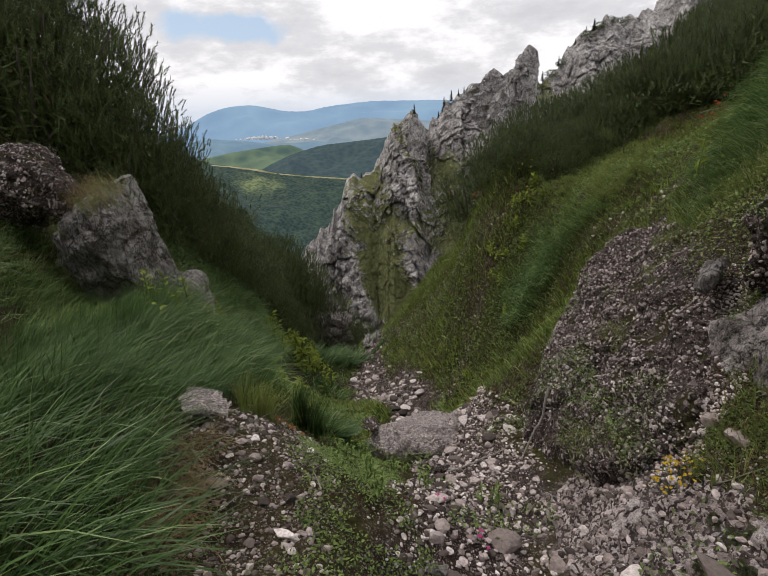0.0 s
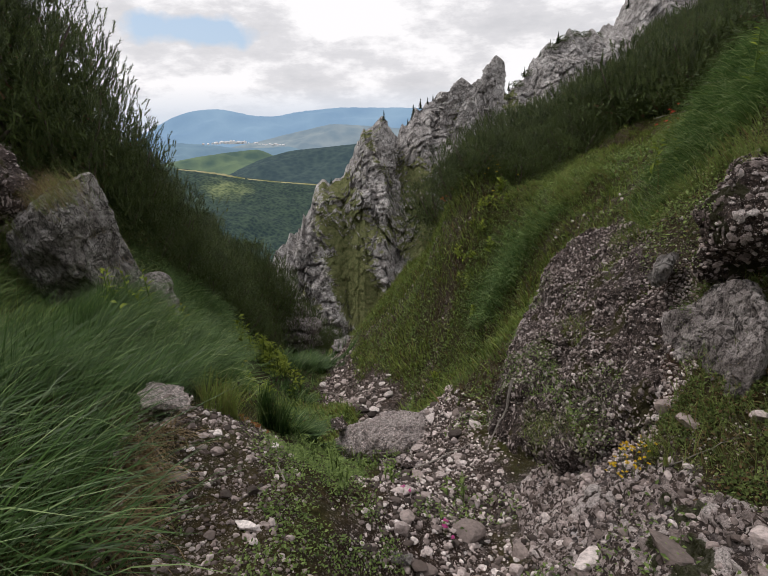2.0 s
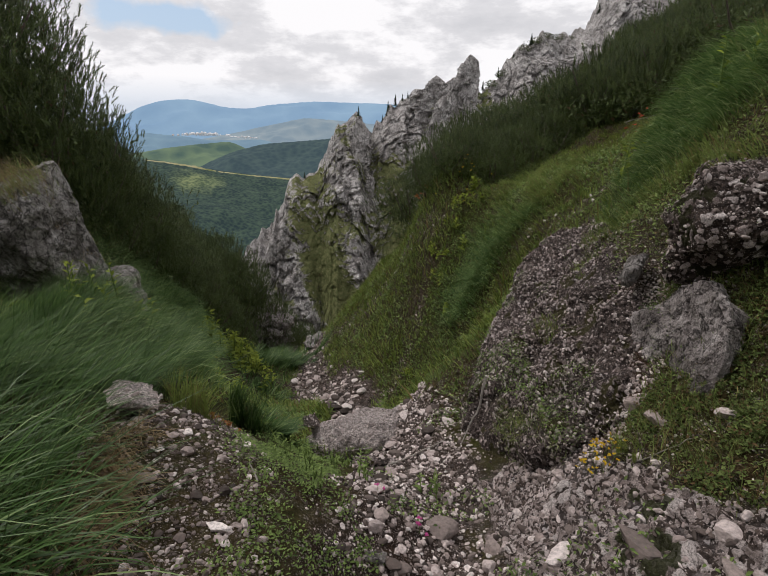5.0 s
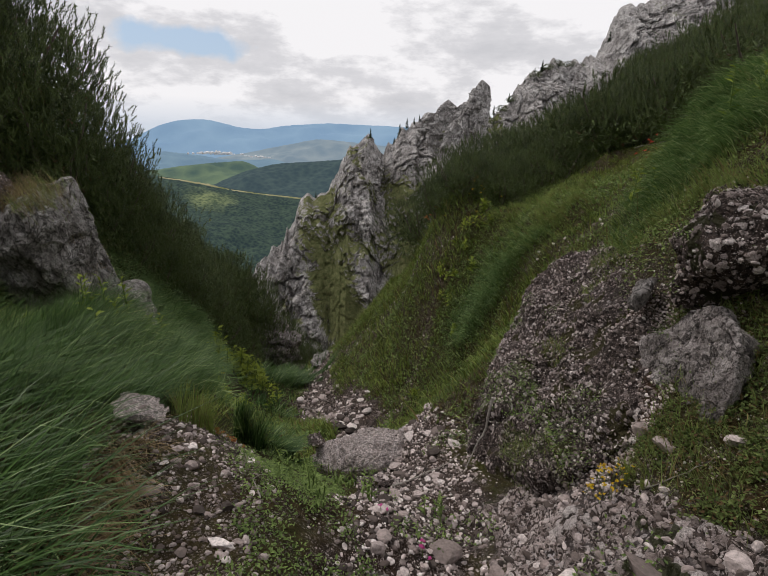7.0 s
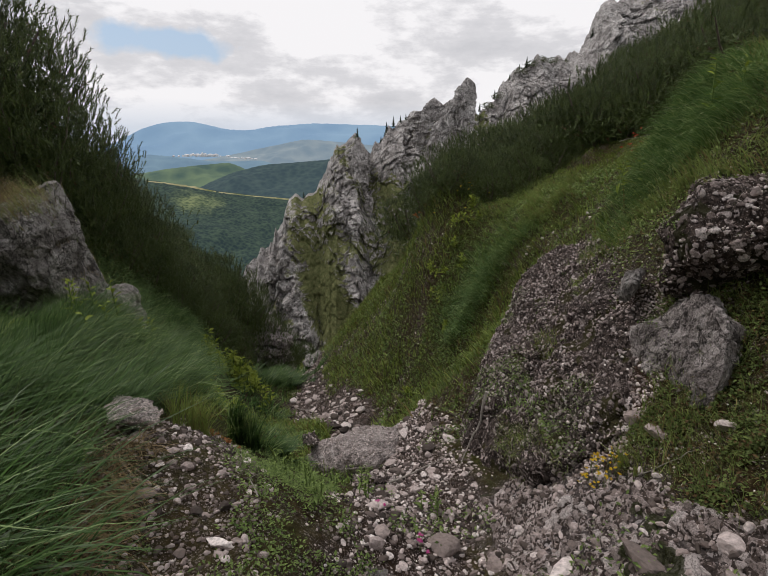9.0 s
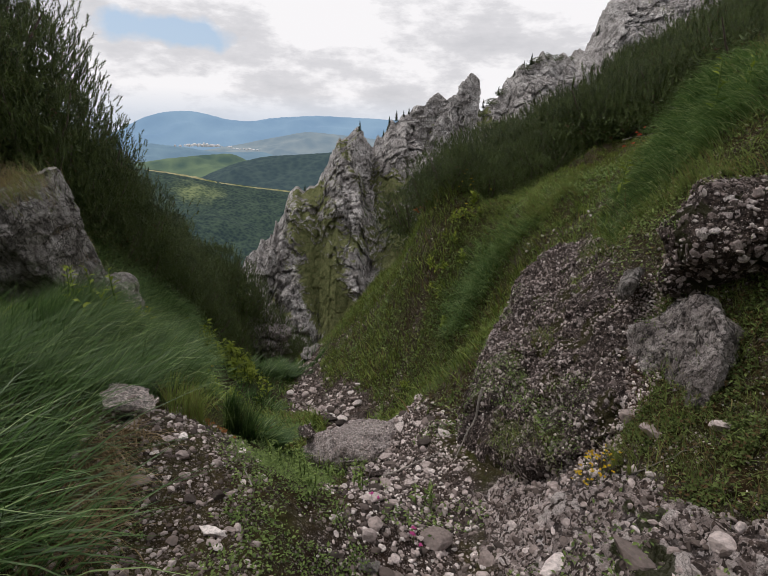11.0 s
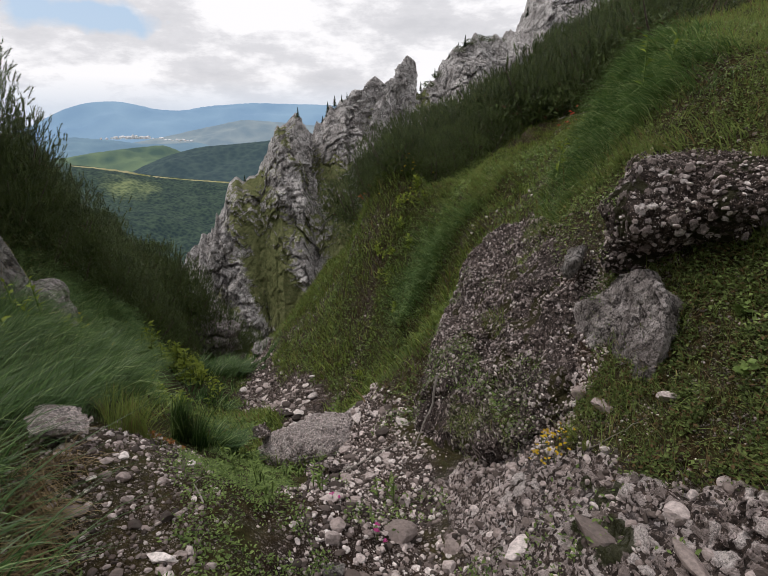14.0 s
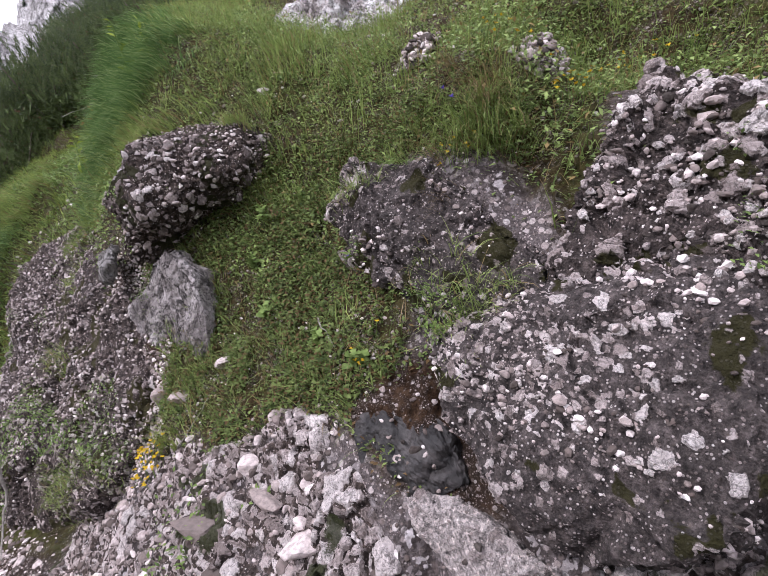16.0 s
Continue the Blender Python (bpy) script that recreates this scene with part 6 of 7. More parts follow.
tussock(1.2, 3.1, 180, (0.07, 0.06), (-0.6, -0.3), 1.2, (0.08, 0.18), (0.002, 0.003), (0.4, 1.4), 334, "small grass tuft on the outcrop", "short_grass")
field("high_bank_turf", 16000, (-8.5, -2.2, 4.5, 11.5), lambda x, y: (x + 0.35 * y < -0.6) * 0.9, (0.9, -0.2), 0.9, (0.10, 0.26), (0.004, 0.009), (0.6, 1.8), "short_grass", "rough yellowish grass high on the bank", 309, 0.12)
field("high_bank_straw", 5000, (-6.5, -2.2, 4.5, 10.5), lambda x, y: (x + 0.35 * y < -0.4) * (fractal(x, y, 2, 51) > 0.1), (0.9, -0.2), 0.9, (0.15, 0.35), (0.004, 0.008), (1.0, 2.0), "dry_grass", "straw-coloured grass hanging from the bank", 310, 0.10)
tussock(2.5, 7.3, 4200, (0.26, 0.5), (-0.9, -0.25), 0.3, (0.2, 0.38), (0.003, 0.006), (1.4, 2.2), 325, "long combed bluish grass hanging down the slope", "brow_blade")
tussock(3.1, 6.9, 1500, (0.2, 0.4), (-0.8, -0.4), 0.4, (0.14, 0.28), (0.003, 0.006), (1.2, 2.0), 326, "combed grass on the slope", "mid_grass")
tussock(3.9, 8.6, 1800, (0.4, 0.6), (-0.8, -0.4), 0.4, (0.14, 0.28), (0.004, 0.008), (1.2, 2.0), 327, "combed grass high on the slope", "mid_grass")
tussock(2.95, 3.75, 3400, (0.22, 0.35), (-0.9, -0.1), 0.35, (0.16, 0.30), (0.002, 0.004), (1.5, 2.2), 328, "long grass falling over the brow of the slope", "brow_blade")
tussock(3.25, 4.3, 2600, (0.26, 0.25), (-0.9, -0.1), 0.35, (0.14, 0.28), (0.0025, 0.0045), (1.5, 2.2), 329, "long soft grass on the brow of the slope", "brow_blade")
tussock(2.45, 3.2, 700, (0.10, 0.3), (-0.9, -0.2), 0.5, (0.12, 0.26), (0.002, 0.004), (1.0, 2.0), 330, "grass fringe above the outcrop", "mid_grass")
tussock(2.12, 0.5, 700, (0.12, 0.10), (-0.9, -0.1), 0.7, (0.10, 0.24), (0.0012, 0.0022), (1.0, 2.2), 331, "grass tuft hanging over the wet rock", "mid_grass")
field("ridge_grass", 12000, (-4.8, -2.3, 8.6, 14.0), lambda x, y: (x + 0.22 * (y - 9) < -2.2) * 0.95, (0.9, 0.2), 0.5, (0.2, 0.4), (0.005, 0.010), (0.8, 1.9), "brow_blade", "bright soft grass on a ridge below the pines", 312, 0.10)

# ---- loose stones and gravel ----
def scatter(n, box, keep, seed):
    rng = np.random.default_rng(seed)
    x, y = rng.uniform(box[0], box[1], n), rng.uniform(box[2], box[3], n)
    ok = rng.random(n) < keep(x, y)
    return x[ok], y[ok], rng


def gravel(name, n, box, keep, small, large, power, sink, label, seed, material="pebbles"):
    x, y, rng = scatter(n, box, keep, seed)
    size = small + (large - small) * rng.random(len(x)) ** power
    places = np.stack([x, y, height(x, y) + size * (0.4 - sink)], -1)
    ob = joined_stones(name, places, size, seed, material, 0.75)
    tagged(ob, label, "gravel", kind="stuff")


bed = lambda x, y: 1 - soft(along_line(x, y, GULLY_BED) + 0.3 * fractal(x * 3, y * 3, 3, 7), 0.7, 1.35)
gravel("bed_gravel", 15000, (-0.3, 1.6, 0.6, 4.6), bed, 0.006, 0.034, 3.0, 0.35, "grey and pinkish gravel in the gully bed", 401)
gravel("lower_gravel", 5200, (-1.6, 2.2, 4.4, 20.0), bed, 0.02, 0.10, 2.5, 0.35, "stones and gravel lower in the gully bed", 402)
gravel("soil_gravel", 10000, (-1.15, 0.0, 0.5, 3.3), lambda x, y: 1 - soft(along_line(x, y, BARE_PATCH) + 0.3 * fractal(x * 4, y * 4, 2, 9), 0.8, 1.5), 0.003, 0.018, 3.5, 0.35, "fine gravel on bare brown soil", 403, "soil_pebbles")
gravel("slab_gravel", 3000, (0.5, 2.7, -1.2, 4.4), lambda x, y: zones(x, y)[2] * soft(np.minimum(along_line(x, y, ROCK_FACE), along_line(x, y, ROCK_BAND)), 0.9, 1.4), 0.004, 0.034, 3.0, 0.55, "grey and white clasts set in the rock floor", 404)
gravel("slab_blocks", 1000, (0.6, 1.5, -0.2, 2.4), lambda x, y: zones(x, y)[2] * soft(x, 0.75, 1.0) * soft(along_line(x, y, SMOOTH_SLABS), 1.1, 1.5), 0.012, 0.042, 2.0, 0.2, "white angular clasts set in the bedrock", 410, "pale_pebbles")
gravel("soil_stones", 420, (-1.05, -0.15, 0.7, 3.1), lambda x, y: 1 - soft(along_line(x, y, BARE_PATCH) + 0.3 * fractal(x * 4, y * 4, 2, 9), 0.8, 1.3), 0.009, 0.030, 2.0, 0.3, "grey and pinkish stones lying on bare soil", 411, "pale_pebbles")
gravel("strip_pebbles", 9000, (1.1, 2.1, 1.75, 3.0), lambda x, y: 1 - soft(along_line(x, y, PEBBLE_STRIP) + 0.3 * fractal(x * 5, y * 5, 2, 63), 0.9, 1.3), 0.006, 0.022, 2.0, 0.45, "packed small pebbles at the foot of the grey slab", 412)
gravel("mound_gravel", 9000, (0.95, 2.9, 2.0, 5.0), lambda x, y: zones(x, y)[1], 0.005, 0.026, 3.0, 0.35, "loose gravel round the outcrop", 407)
gravel("streak_gravel", 11000, (0.3, 5.0, 4.6, 16.0), lambda x, y: 1 - soft(np.minimum(along_line(x, y, STREAK_HIGH), np.minimum(along_line(x, y, STREAK_LOW), along_line(x, y, CUT_EDGE))), 0.6, 1.3), 0.012, 0.045, 2.5, 0.35, "stones in bare streaks of the slope", 405)
gravel("patch_stones", 5000, (1.35, 2.3, 0.3, 2.4), lambda x, y: 0.25 + 0.75 * (fractal(x * 4, y * 4, 3, 81) > 0.3), 0.003, 0.012, 3.0, 0.3, "tiny stones between herbs", 409)
gravel("bank_rubble", 600, (-6.6, -4.6, 7.2, 9.6), lambda x, y: soft(x + 0.35 * y, -3.2, -2.8) * (1 - soft(x + 0.35 * y, -2.3, -1.9)), 0.03, 0.13, 2.0, 0.3, "dark broken stones below dwarf pines", 408)
gravel("bank_gravel", 2600, (1.3, 4.4, -0.6, 4.2), lambda x, y: 0.5 + 0 * x, 0.005, 0.022, 3.0, 0.3, "scattered small stones in the turf", 406)


def loose_stone(x, y, size, k, turn, tip, label="pale grey stone lying in the gully bed", stretch=(1, 1, 0.8)):
    ob = new("stone", STONE_MESH[k])
    z = float(height(x, y))
    ob.matrix_basis = pose(x, y, z + size * 0.3, tip, tip * 0.7, turn) @ Matrix.Diagonal((size * stretch[0], size * stretch[1], size * stretch[2], 1))
    return tagged(ob, label, "stone", "loose stones")


def build_stones():
    rng = np.random.default_rng(17)
    for box, n, lo, hi, keep in (((-0.2, 1.3, 0.9, 3.4), 90, 0.022, 0.055, bed), ((0.1, 1.5, 3.2, 5.2), 90, 0.025, 0.075, bed), ((-1.2, 1.4, 5.0, 14.0), 70, 0.05, 0.14, bed),
                                 ((-1.0, -0.1, 0.9, 3.0), 60, 0.016, 0.036, lambda x, y: 1 - soft(along_line(x, y, BARE_PATCH), 0.8, 1.3))):
        made = 0
        while made < n:
            x, y = rng.uniform(box[0], box[1]), rng.uniform(box[2], box[3])
            if rng.random() < keep(np.array([x]), np.array([y]))[0]:
                where = "lying in the gully bed" if keep is bed else "lying on bare brown soil"
                loose_stone(x, y, lo + (hi - lo) * rng.random() ** 2, int(rng.integers(0, 12)), rng.uniform(0, 360), rng.normal(0, 14), "pale grey limestone piece " + where)
                made += 1
    # stones that stand out one by one
    loose_stone(0.58, 1.93, 0.095, 2, 30, 5, "rounded brownish stone among gravel", (1, 1, 0.95))
    loose_stone(-0.61, 1.84, 0.038, 7, 60, 40, "white angular stone on bare soil", (1, 0.8, 1.1))
    loose_stone(-0.40, 1.43, 0.036, 9, 150, 8, "long whitish stone on bare soil", (1.7, 0.7, 0.7))
    loose_stone(-0.72, 1.62, 0.042, 8, 10, 10, "pinkish flat stone on bare soil", (1.2, 0.9, 0.6))
    loose_stone(-0.42, 1.62, 0.03, 6, 40, 10, "pale rounded stone on bare soil")
    loose_stone(1.52, 1.93, 0.065, 7, 15, 15, "white angular stone in herbs", (1, 0.8, 0.9))
    loose_stone(1.50, 1.74, 0.075, 9, 80, 10, "white block of stone in herbs", (1.1, 0.8, 0.6))
    loose_stone(1.60, 1.50, 0.06, 10, 120, 20, "white tilted stone in herbs", (0.8, 0.7, 1))
    loose_stone(0.24, 2.05, 0.05, 8, 20, 5, "pale pink stone on the gravel", (1.2, 0.9, 0.7))
    loose_stone(0.33, 1.98, 0.045, 6, 70, 8, "white stone on the gravel", (1.1, 0.9, 0.7))
    loose_stone(1.10, 1.20, 0.085, 9, 35, 12, "large white clast in the rock floor", (0.8, 1.3, 0.7))
    loose_stone(1.20, 0.92, 0.07, 8, 75, 12, "large pale clast in the rock floor", (1.2, 0.8, 0.7))
    loose_stone(1.27, 1.05, 0.06, 7, 5, 20, "dark grey clast in the rock floor", (0.9, 0.9, 0.9))
    loose_stone(1.02, 1.00, 0.065, 10, 140, 10, "pinkish clast in the rock floor", (1.2, 0.8, 0.6))
    loose_stone(1.13, 0.70, 0.07, 11, 140, 10, "pale rounded clast in the rock floor", (1.2, 0.9, 0.6))
    loose_stone(0.95, 1.42, 0.075, 6, 20, 6, "flat pinkish clast in the rock floor", (1.4, 0.9, 0.5))
    loose_stone(2.70, 2.02, 0.05, 7, 20, 15, "pale stone in the turf above the rocks")


build_stones()

# ---- herbs, leafy plants and flowers ----
def leaves(name, centre, size, up, material, label, seed, category="herbs", shape=0.5, kind="stuff"):
    """Small pointed leaves, each of two halves folded along the rib."""
    rng = np.random.default_rng(seed)
    n = len(centre)
    a = rng.uniform(0, 2 * np.pi, n)
    tilt = np.clip(rng.normal(up, 0.35, n), -0.4, 1.4)
    d = np.stack([np.cos(a) * np.cos(tilt), np.sin(a) * np.cos(tilt), np.sin(tilt)], -1)
    s = np.stack([-np.sin(a), np.cos(a), rng.normal(0, 0.3, n)], -1)
    s /= np.linalg.norm(s, axis=1)[:, None]
    nrm = np.cross(d, s)
    L = size[:, None]
    base = centre
    v = np.stack([base, base + d * L * 0.45 + s * L * shape * 0.5 + nrm * L * 0.08, base + d * L * 0.5 - nrm * L * 0.02, base + d * L * 0.45 - s * L * shape * 0.5 + nrm * L * 0.08, base + d * L - nrm * L * 0.12], 1).reshape(-1, 3)
    k = (np.arange(n) * 5)[:, None]
    f = np.concatenate([k + np.array([[0, 1, 2]]), k + np.array([[0, 2, 3]]), k + np.array([[1, 4, 2]]), k + np.array([[2, 4, 3]])], 1).reshape(-1, 3)
    return tagged(part(name, v, f, material), label, category, kind=kind)


def herb_patch(name, n, box, keep, size, lift, material, label, seed, shape=0.5, clump=0.05):
    rng = np.random.default_rng(seed)
    c = max(1, n // 14)
    cx, cy, ch = rng.uniform(box[0], box[1], c), rng.uniform(box[2], box[3], c), rng.uniform(0.2, 1, c)
    i = rng.integers(0, c, n)
    x, y = cx[i] + rng.normal(0, clump, n), cy[i] + rng.normal(0, clump, n)
    ok = rng.random(n) < keep(x, y)
    x, y, i = x[ok], y[ok], i[ok]
    cushion = 0.35 + np.clip(1.6 * fractal(x * 0.5 / clump * 0.16, y * 0.5 / clump * 0.16, 3, seed), -0.3, 1.2)
    z = height(x, y) + rng.random(len(x)) * lift * ch[i] * (0.5 + cushion)
    leaves(name, np.stack([x, y, z], -1), rng.uniform(*size, len(x)), 0.35, material, label, seed, shape=shape)


strip = lambda x, y: 1 - soft(along_line(x, y, HERB_STRIP) + 0.4 * fractal(x * 4, y * 4, 2, 13), 0.8, 1.4)
herb_patch("low_herbs", 26000, (-0.6, 0.35, 0.8, 4.6), lambda x, y: strip(x, y) * (fractal(x * 5, y * 5, 3, 43) > -0.25), (0.007, 0.022), 0.08, "herb", "low green herbs between soil and gravel", 501)
herb_patch("bed_herbs", 9000, (-0.2, 1.2, 0.9, 4.0), lambda x, y: 0.9 * (fractal(x * 2.3, y * 2.3, 2, 19) > 0.3), (0.01, 0.03), 0.06, "herb", "small herbs growing in the gravel", 502)
herb_patch("soil_herbs", 7000, (-1.1, -0.2, 0.8, 3.2), lambda x, y: 0.8 * (fractal(x * 2.6, y * 2.6, 2, 29) > 0.2), (0.008, 0.025), 0.04, "herb", "scattered herbs on bare soil", 503)
herb_patch("rock_herbs", 110000, (1.3, 2.4, 0.35, 2.5), lambda x, y: np.clip(0.25 + zones(x, y)[0], 0, 1) * (1 - zones(x, y)[2]) * soft(along_line(x, y, WET_PATCH), 0.5, 0.9) * soft(along_line(x, y, PEBBLE_STRIP) + 0.3 * fractal(x * 5, y * 5, 2, 63), 0.8, 1.25) * (0.15 + 0.85 * (fractal(x * 6, y * 6, 4, 47) > -0.1)), (0.006, 0.026), 0.08, "bank_herb", "green herbs on the bank below the overhanging rock", 504)
herb_patch("brow_herbs", 85000, (1.9, 4.4, -0.6, 4.0), lambda x, y: np.clip(zones(x, y)[0] + 0.15, 0, 1), (0.010, 0.032), 0.12, "brow_herb", "mixed green herbs above the rocks", 505)
herb_patch("slope_herbs", 42000, (1.2, 5.0, 4.6, 12.0), lambda x, y: zones(x, y)[0] * 0.8, (0.02, 0.06), 0.10, "herb", "leafy herbs in the turf of the slope", 506, clump=0.12)
herb_patch("outcrop_foot_herbs", 12000, (0.95, 2.3, 3.3, 6.6), lambda x, y: (1 - bed(x, y)) * (0.25 + 0.75 * (fractal(x * 4, y * 4, 3, 57) > -0.2)), (0.012, 0.04), 0.08, "bank_herb", "low herbs on the slope beside the outcrop", 508)
herb_patch("hollow_herbs", 16000, (1.5, 2.9, 2.0, 4.6), lambda x, y: soft(along_line(x, y, PEBBLE_STRIP), 0.9, 1.3) * (0.2 + 0.8 * (fractal(x * 4, y * 4, 3, 59) > -0.1)), (0.008, 0.028), 0.07, "bank_herb", "low herbs on dark soil above the outcrop", 509)
herb_patch("gully_herbs", 16000, (-1.5, 2.4, 5.0, 18.0), lambda x, y: zones(x, y)[0] * 0.8, (0.04, 0.10), 0.16, "herb", "leafy herbs beside the gully bed", 507, clump=0.18)


def leafy_plant(x, y, tall, leaf, n, seed, label, material="broad_leaf", shape=0.42):
    """Upright stems with large ribbed leaves."""
    rng = np.random.default_rng(seed)
    z = float(smooth_height(x, y))
    plant = empty("leafy_plant", pose(x, y, z - 0.02), label, "plant", "broad-leaved plants")
    for s in range(max(1, n // 12)):
        dx, dy = rng.normal(0, leaf * 0.7, 2)
        lean = rng.normal(0, 0.12, 2)
        path = [(dx + lean[0] * t * tall, dy + lean[1] * t * tall, t * tall) for t in np.linspace(0, 1, 5)]
        tv, tf = tube(path, np.linspace(0.02, 0.008, 5) * tall * 1.2, 5)
        part("stem", tv, tf, "herb", plant)
        m = 12
        t = np.linspace(0.15, 1.0, m)
        c = np.stack([dx + lean[0] * t * tall, dy + lean[1] * t * tall, t * tall], -1)
        ob = leaves("foliage", c, leaf * rng.uniform(0.7, 1.1, m) * (1.1 - 0.4 * t), 0.45, material, "", seed * 10 + s, shape=shape, kind="")
        ob.parent = plant
        del ob["category"]


def build_leafy():
    rng = np.random.default_rng(23)
    for k in range(26):
        leafy_plant(-2.1 + rng.normal(0, 0.36), 6.4 + rng.normal(0, 0.7), rng.uniform(0.15, 0.27), rng.uniform(0.10, 0.15), 36, 940 + k, "yellow-green broad-leaved plant on the grassy bank")
    for k in range(22):
        leafy_plant(-2.35 + rng.normal(0, 0.3), 11.2 + rng.normal(0, 0.9), rng.uniform(0.35, 0.6), rng.uniform(0.16, 0.26), 36, 900 + k, "yellow-green broad-leaved plant beside tall grass")
    for k in range(26):
        f = rng.random()
        x, y = -2.5 - 1.4 * f + rng.normal(0, 0.5), 10.0 + 8.0 * f + rng.normal(0, 0.8)
        leafy_plant(x, y, rng.uniform(0.35, 0.7), rng.uniform(0.16, 0.26), 36, 600 + k, "yellow-green broad-leaved plant in the grass")
    for k, (x, y) in enumerate([(2.05, 8.4), (2.2, 8.7), (2.1, 9.0), (2.35, 9.1), (2.6, 9.3), (2.8, 9.2), (3.0, 9.6), (2.0, 7.7), (1.4, 7.4), (1.3, 7.8), (2.45, 8.3)]):
        leafy_plant(x, y, rng.uniform(0.16, 0.28), rng.uniform(0.10, 0.15), 36, 640 + k, "yellow-green broad-leaved plant on the slope")
    for k, (x, y) in enumerate([(-1.75, 3.9), (-1.9, 4.3), (-2.2, 4.2), (2.85, 4.3), (3.0, 3.6)]):
        leafy_plant(x, y, rng.uniform(0.35, 0.5), 0.10, 24, 660 + k, "pale green plant rising out of long grass")
    for k, (x, y) in enumerate([(-0.28, 2.45), (-0.16, 2.75), (-0.32, 2.9), (0.05, 3.5), (0.15, 3.35), (-0.2, 3.2), (-0.1, 2.3), (0.02, 3.0), (-0.25, 3.6), (0.3, 3.75), (-0.05, 1.9), (0.62, 2.35), (0.2, 2.3)]):
        leafy_plant(x, y, 0.17, 0.055, 48, 670 + k, "dark green bushy herb beside the gravel", "herb", 0.3)
    for k, (x, y) in enumerate([(1.62, 0.98), (1.75, 1.3), (1.9, 1.55), (2.1, 1.6), (2.15, 1.4), (1.55, 0.75), (1.85, 0.9)]):
        leafy_plant(x, y, 0.07, 0.045, 24, 680 + k, "small round-leaved plant on the bank", "herb", 0.9)


build_leafy()


def flower_clump(name, x, y, n, spread, tall, petal, material, label, category, seed):
    rng = np.random.default_rng(seed)
    z = float(height(x, y))
    plant = empty(name, pose(x, y, z), label, category)
    px, py = rng.normal(0, spread, n), rng.normal(0, spread, n)
    pz = height(x + px, y + py) - z + tall * rng.uniform(0.5, 1.1, n)
    for k in range(n):
        tv, tf = tube([(px[k] * 0.7, py[k] * 0.7, -0.02), (px[k], py[k], pz[k])], [0.0014, 0.001], 4)
        part("stem", tv, tf, "herb", plant)
    for k in range(n):
        ob = leaves("bloom", np.repeat([[px[k], py[k], pz[k]]], 5, 0), petal * rng.uniform(0.8, 1.2, 5), 0.4, material, "", seed * 50 + k, shape=0.9, kind="")
        ob.parent = plant
        del ob["category"]


flower_clump("yellow_flowers", 1.30, 1.86, 26, 0.05, 0.09, 0.012, "yellow_flower", "clump of small yellow flowers on the rock edge", "flowers", 701)
flower_clump("yellow_flowers", 1.27, 1.74, 14, 0.03, 0.07, 0.011, "yellow_flower", "few yellow flowers below a clump", "flowers", 702)
flower_clump("yellow_flowers", 2.02, 0.55, 9, 0.04, 0.07, 0.011, "yellow_flower", "orange-yellow flowers beside a hanging tuft", "flowers", 703)
flower_clump("yellow_flowers", 2.55, 0.55, 12, 0.10, 0.12, 0.013, "yellow_flower", "yellow flowers in turf above the rocks", "flowers", 704)
flower_clump("yellow_flowers", 2.35, 0.25, 14, 0.06, 0.10, 0.013, "yellow_flower", "yellow flowers above a conglomerate block", "flowers", 705)
flower_clump("yellow_flowers", 2.9, 0.1, 12, 0.08, 0.12, 0.013, "yellow_flower", "yellow flowers high in the turf", "flowers", 706)
flower_clump("yellow_flowers", 2.9, 9.6, 12, 0.25, 0.5, 0.03, "yellow_flower", "yellow flowering stems on the slope", "flowers", 707)
flower_clump("yellow_flowers", -2.9, 7.8, 12, 0.3, 0.45, 0.04, "yellow_flower", "yellow flower heads in tall grass", "flowers", 708)
flower_clump("yellow_flowers", 1.52, 0.72, 5, 0.03, 0.05, 0.010, "yellow_flower", "single yellow flowers on the bank", "flowers", 709)
flower_clump("pink_flower", 0.45, 1.83, 4, 0.03, 0.10, 0.016, "pink_flower", "pink carnation among gravel", "flower", 711)
flower_clump("pink_flower", 0.28, 2.03, 2, 0.02, 0.06, 0.016, "pink_flower", "pink carnation beside white stones", "flower", 712)
flower_clump("red_shrub", 4.55, 6.9, 9, 0.07, 0.5, 0.035, "red_leaf", "reddish leaves at the edge of the pines", "shrub", 713)
flower_clump("rust_shrub", 2.9, 13.0, 16, 0.3, 0.7, 0.10, "rust_leaf", "rust-coloured leaves below the pines", "shrub", 714)
flower_clump("violet_flower", 1.86, 0.95, 2, 0.02, 0.06, 0.014, "violet_flower", "violet bellflower on the bank", "flower", 715)
flower_clump("violet_flower", 2.15, 0.62, 2, 0.05, 0.12, 0.014, "violet_flower", "violet bellflower in a grass tuft", "flower", 716)
flower_clump("rust_leaves", -0.72, 2.85, 14, 0.06, 0.04, 0.02, "rust_leaf", "withered rust-coloured leaves on soil", "leaves", 717)


# ---- dead wood ----
def stick(points, radius, label, seed):
    rng = random.Random(seed)
    path = []
    for (a, b) in zip(points[:-1], points[1:]):
        for t in (0, 0.33, 0.66):
            path.append(tuple(a[i] + (b[i] - a[i]) * t + rng.gauss(0, radius * 0.8) for i in range(3)))
    path.append(points[-1])
    tv, tf = tube(path, np.linspace(radius, radius * 0.35, len(path)), 7)
    return tagged(part("stick", tv, tf, "dead_wood"), label, "stick")


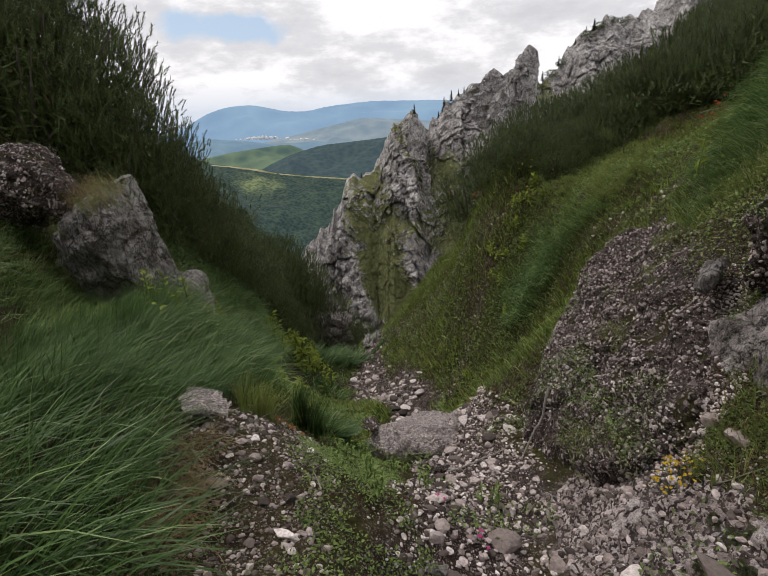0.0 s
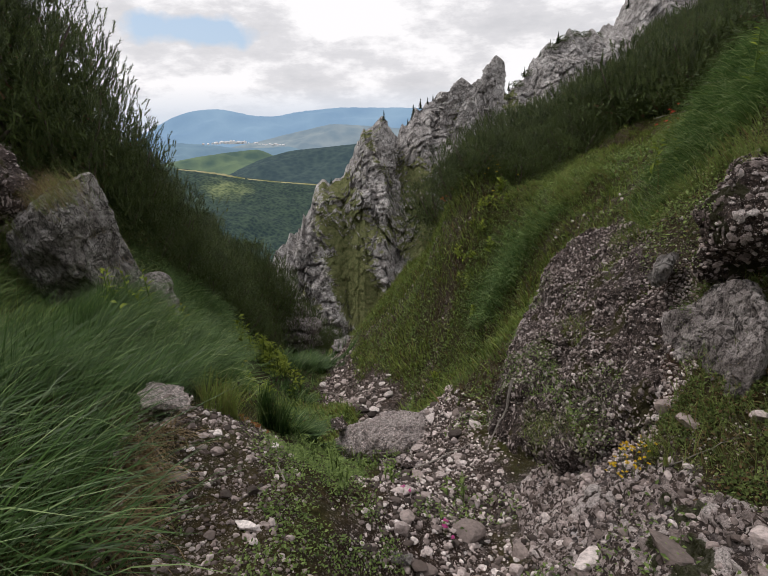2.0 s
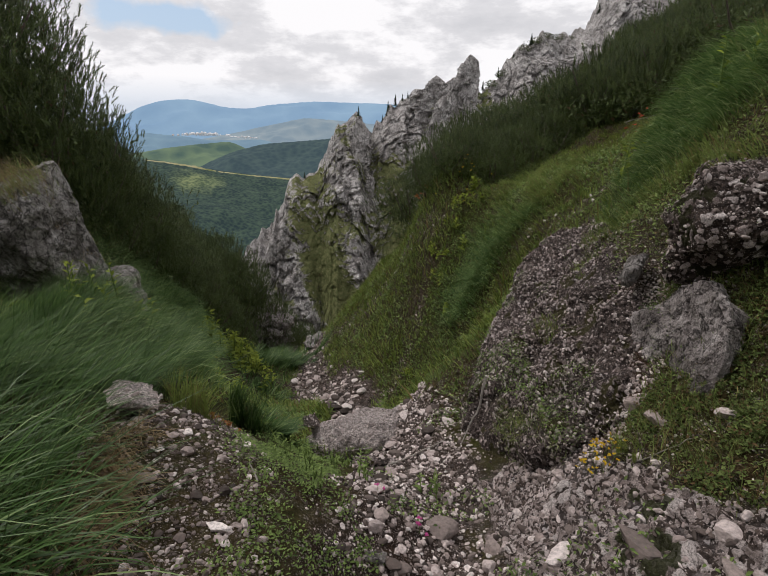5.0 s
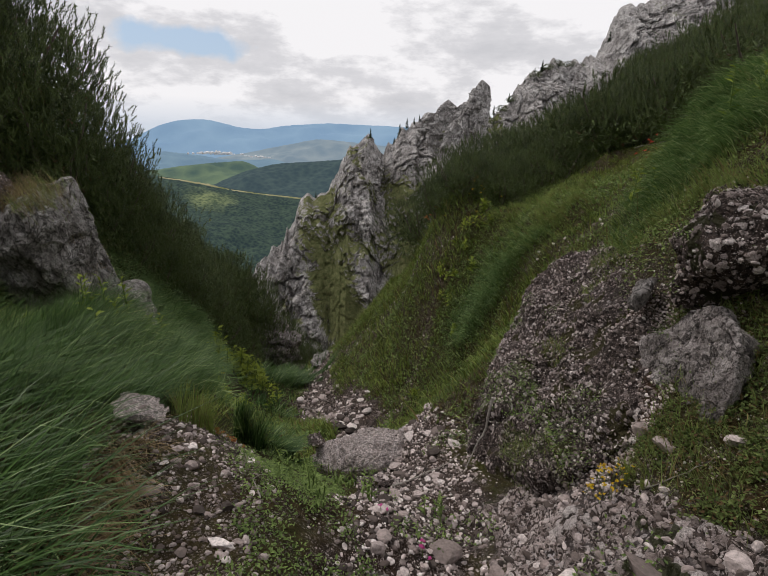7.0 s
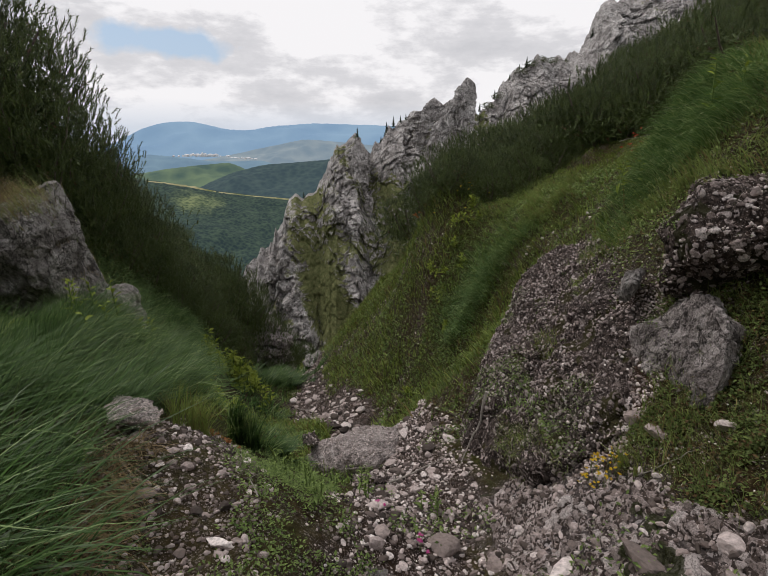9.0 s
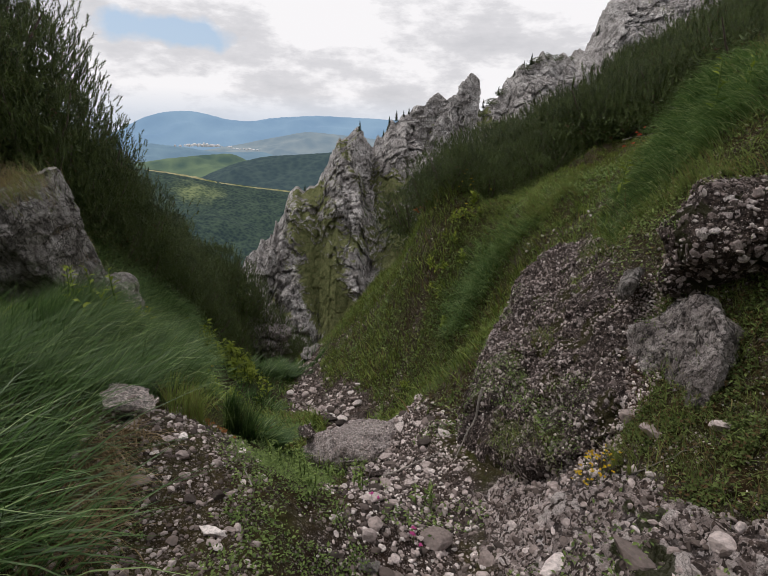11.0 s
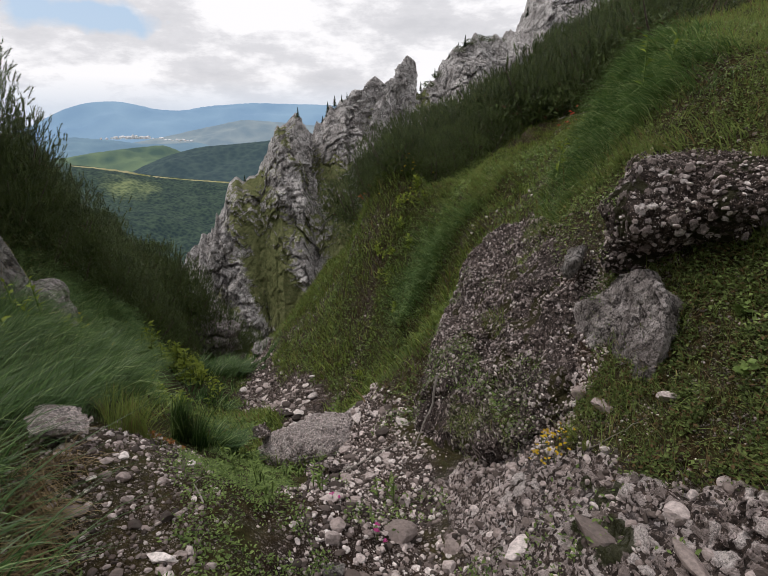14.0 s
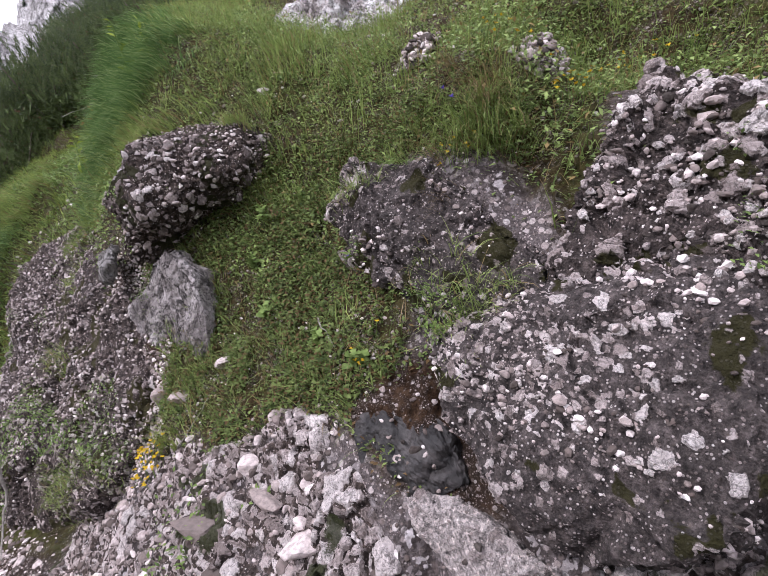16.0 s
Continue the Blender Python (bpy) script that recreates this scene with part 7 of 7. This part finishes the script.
def ground_stick(line, radius, label, seed, lift=0.02):
    stick([(x, y, float(height(x, y)) + lift + k * 0.0) for k, (x, y) in enumerate(line)], radius, label, seed)


stick([(1.03, 2.72, 0.0), (1.0, 2.68, -0.17), (0.91, 2.62, -0.31), (0.83, 2.52, -0.39)], 0.010, "thin grey root on the edge of the outcrop", 1)
ground_stick([(-0.9, 12.3), (-0.5, 11.9), (-0.1, 11.7)], 0.022, "dead branch across the gully bed", 2, 0.08)
ground_stick([(0.45, 3.05), (0.7, 3.0), (0.95, 3.08)], 0.012, "dead twig on the scree", 3, 0.03)
stick([(3.06, 4.9, 1.58), (3.2, 4.7, 1.64), (3.31, 4.5, 1.7)], 0.014, "bleached dead branch sticking out of the grass", 4)
stick([(3.22, 4.5, 1.88), (3.38, 4.3, 1.91), (3.45, 4.1, 1.82)], 0.010, "bleached dead branch in long grass", 5)
ground_stick([(1.70, 1.02), (1.62, 0.92), (1.56, 0.84)], 0.004, "thin dry stalk on the bank", 6, 0.03)
ground_stick([(1.34, 1.62), (1.45, 1.52), (1.52, 1.5)], 0.004, "thin dry stalk on the rock edge", 7, 0.02)
ground_stick([(-0.3, 1.7), (-0.36, 1.9), (-0.33, 2.05)], 0.004, "thin dry stalk on bare soil", 8, 0.02)


# ---- herbs, grass and moss rooted on the rocks ----
def rooted(key, seed, scale, level, upright=0.25):
    """Spots on the upper faces of a rock, gathered in patches."""
    me = ROCKS[key].data
    n = len(me.polygons)
    nor, cen, area = np.empty(n * 3), np.empty(n * 3), np.empty(n)
    me.polygons.foreach_get("normal", nor)
    me.polygons.foreach_get("center", cen)
    me.polygons.foreach_get("area", area)
    nor, cen = nor.reshape(-1, 3), cen.reshape(-1, 3)
    patch = fractal(cen[:, 0] * scale + cen[:, 2] * scale * 0.7, cen[:, 1] * scale, 3, seed)
    w = area * (nor[:, 2] > upright) * (patch > level)
    return cen, w / max(w.sum(), 1e-9)


def rock_herbs(key, n, size, seed, label, scale=2.0, level=0.25, upright=0.25, material="herb"):
    rng = np.random.default_rng(seed)
    cen, w = rooted(key, seed, scale, level, upright)
    at = cen[rng.choice(len(cen), n, p=w)] + rng.normal(0, 0.012, (n, 3)) + np.stack([0 * rng.random(n), 0 * rng.random(n), rng.random(n) * 0.03], -1)
    leaves("ledge_herbs", at, rng.uniform(*size, n), 0.4, material, label, seed)


def rock_grass(key, n, length, seed, label, scale=2.0, level=0.25, upright=0.3, material="mid_grass"):
    rng = np.random.default_rng(seed)
    cen, w = rooted(key, seed, scale, level, upright)
    at = cen[rng.choice(len(cen), n, p=w)] + rng.normal(0, 0.012, (n, 3))
    blades("ledge_grass", at, ways(n, (-0.8, -0.3), 0.9, rng), rng.uniform(*length, n), rng.uniform(0.001, 0.0022, n), rng.uniform(0.6, 2.0, n), material, label, seed, 3)


rock_herbs("outcrop", 5200, (0.008, 0.022), 801, "green herbs rooted on the outcrop", 2.2, 0.30)
rock_grass("outcrop", 2600, (0.04, 0.12), 802, "thin grass on ledges of the outcrop", 1.9, 0.35)
rock_grass("overhang", 900, (0.05, 0.14), 803, "turf cap on the overhanging rock", 2.0, 0.05, 0.6)
rock_herbs("overhang", 900, (0.008, 0.022), 804, "herbs on top of the overhanging rock", 2.4, 0.1, 0.6)
rock_herbs("dark_rock", 1300, (0.006, 0.018), 805, "herbs on the wet rock step", 3.0, 0.3, 0.4)
rock_grass("dark_rock", 700, (0.05, 0.14), 806, "grass on the wet rock step", 3.0, 0.3, 0.5)
rock_herbs("upper_rock", 700, (0.006, 0.018), 807, "herbs in cracks of the conglomerate block", 3.0, 0.45, 0.3)
rock_herbs("grey_slab", 500, (0.008, 0.02), 808, "herbs on the grey rock slab", 3.0, 0.3, 0.4)
rock_grass("left_rock", 1500, (0.15, 0.4), 809, "straw-coloured grass on the rock face", 1.5, 0.1, 0.4, "dry_grass")
rock_grass("left_rock", 1500, (0.12, 0.35), 810, "green grass on the rock face", 1.5, 0.05, 0.4, "mid_grass")
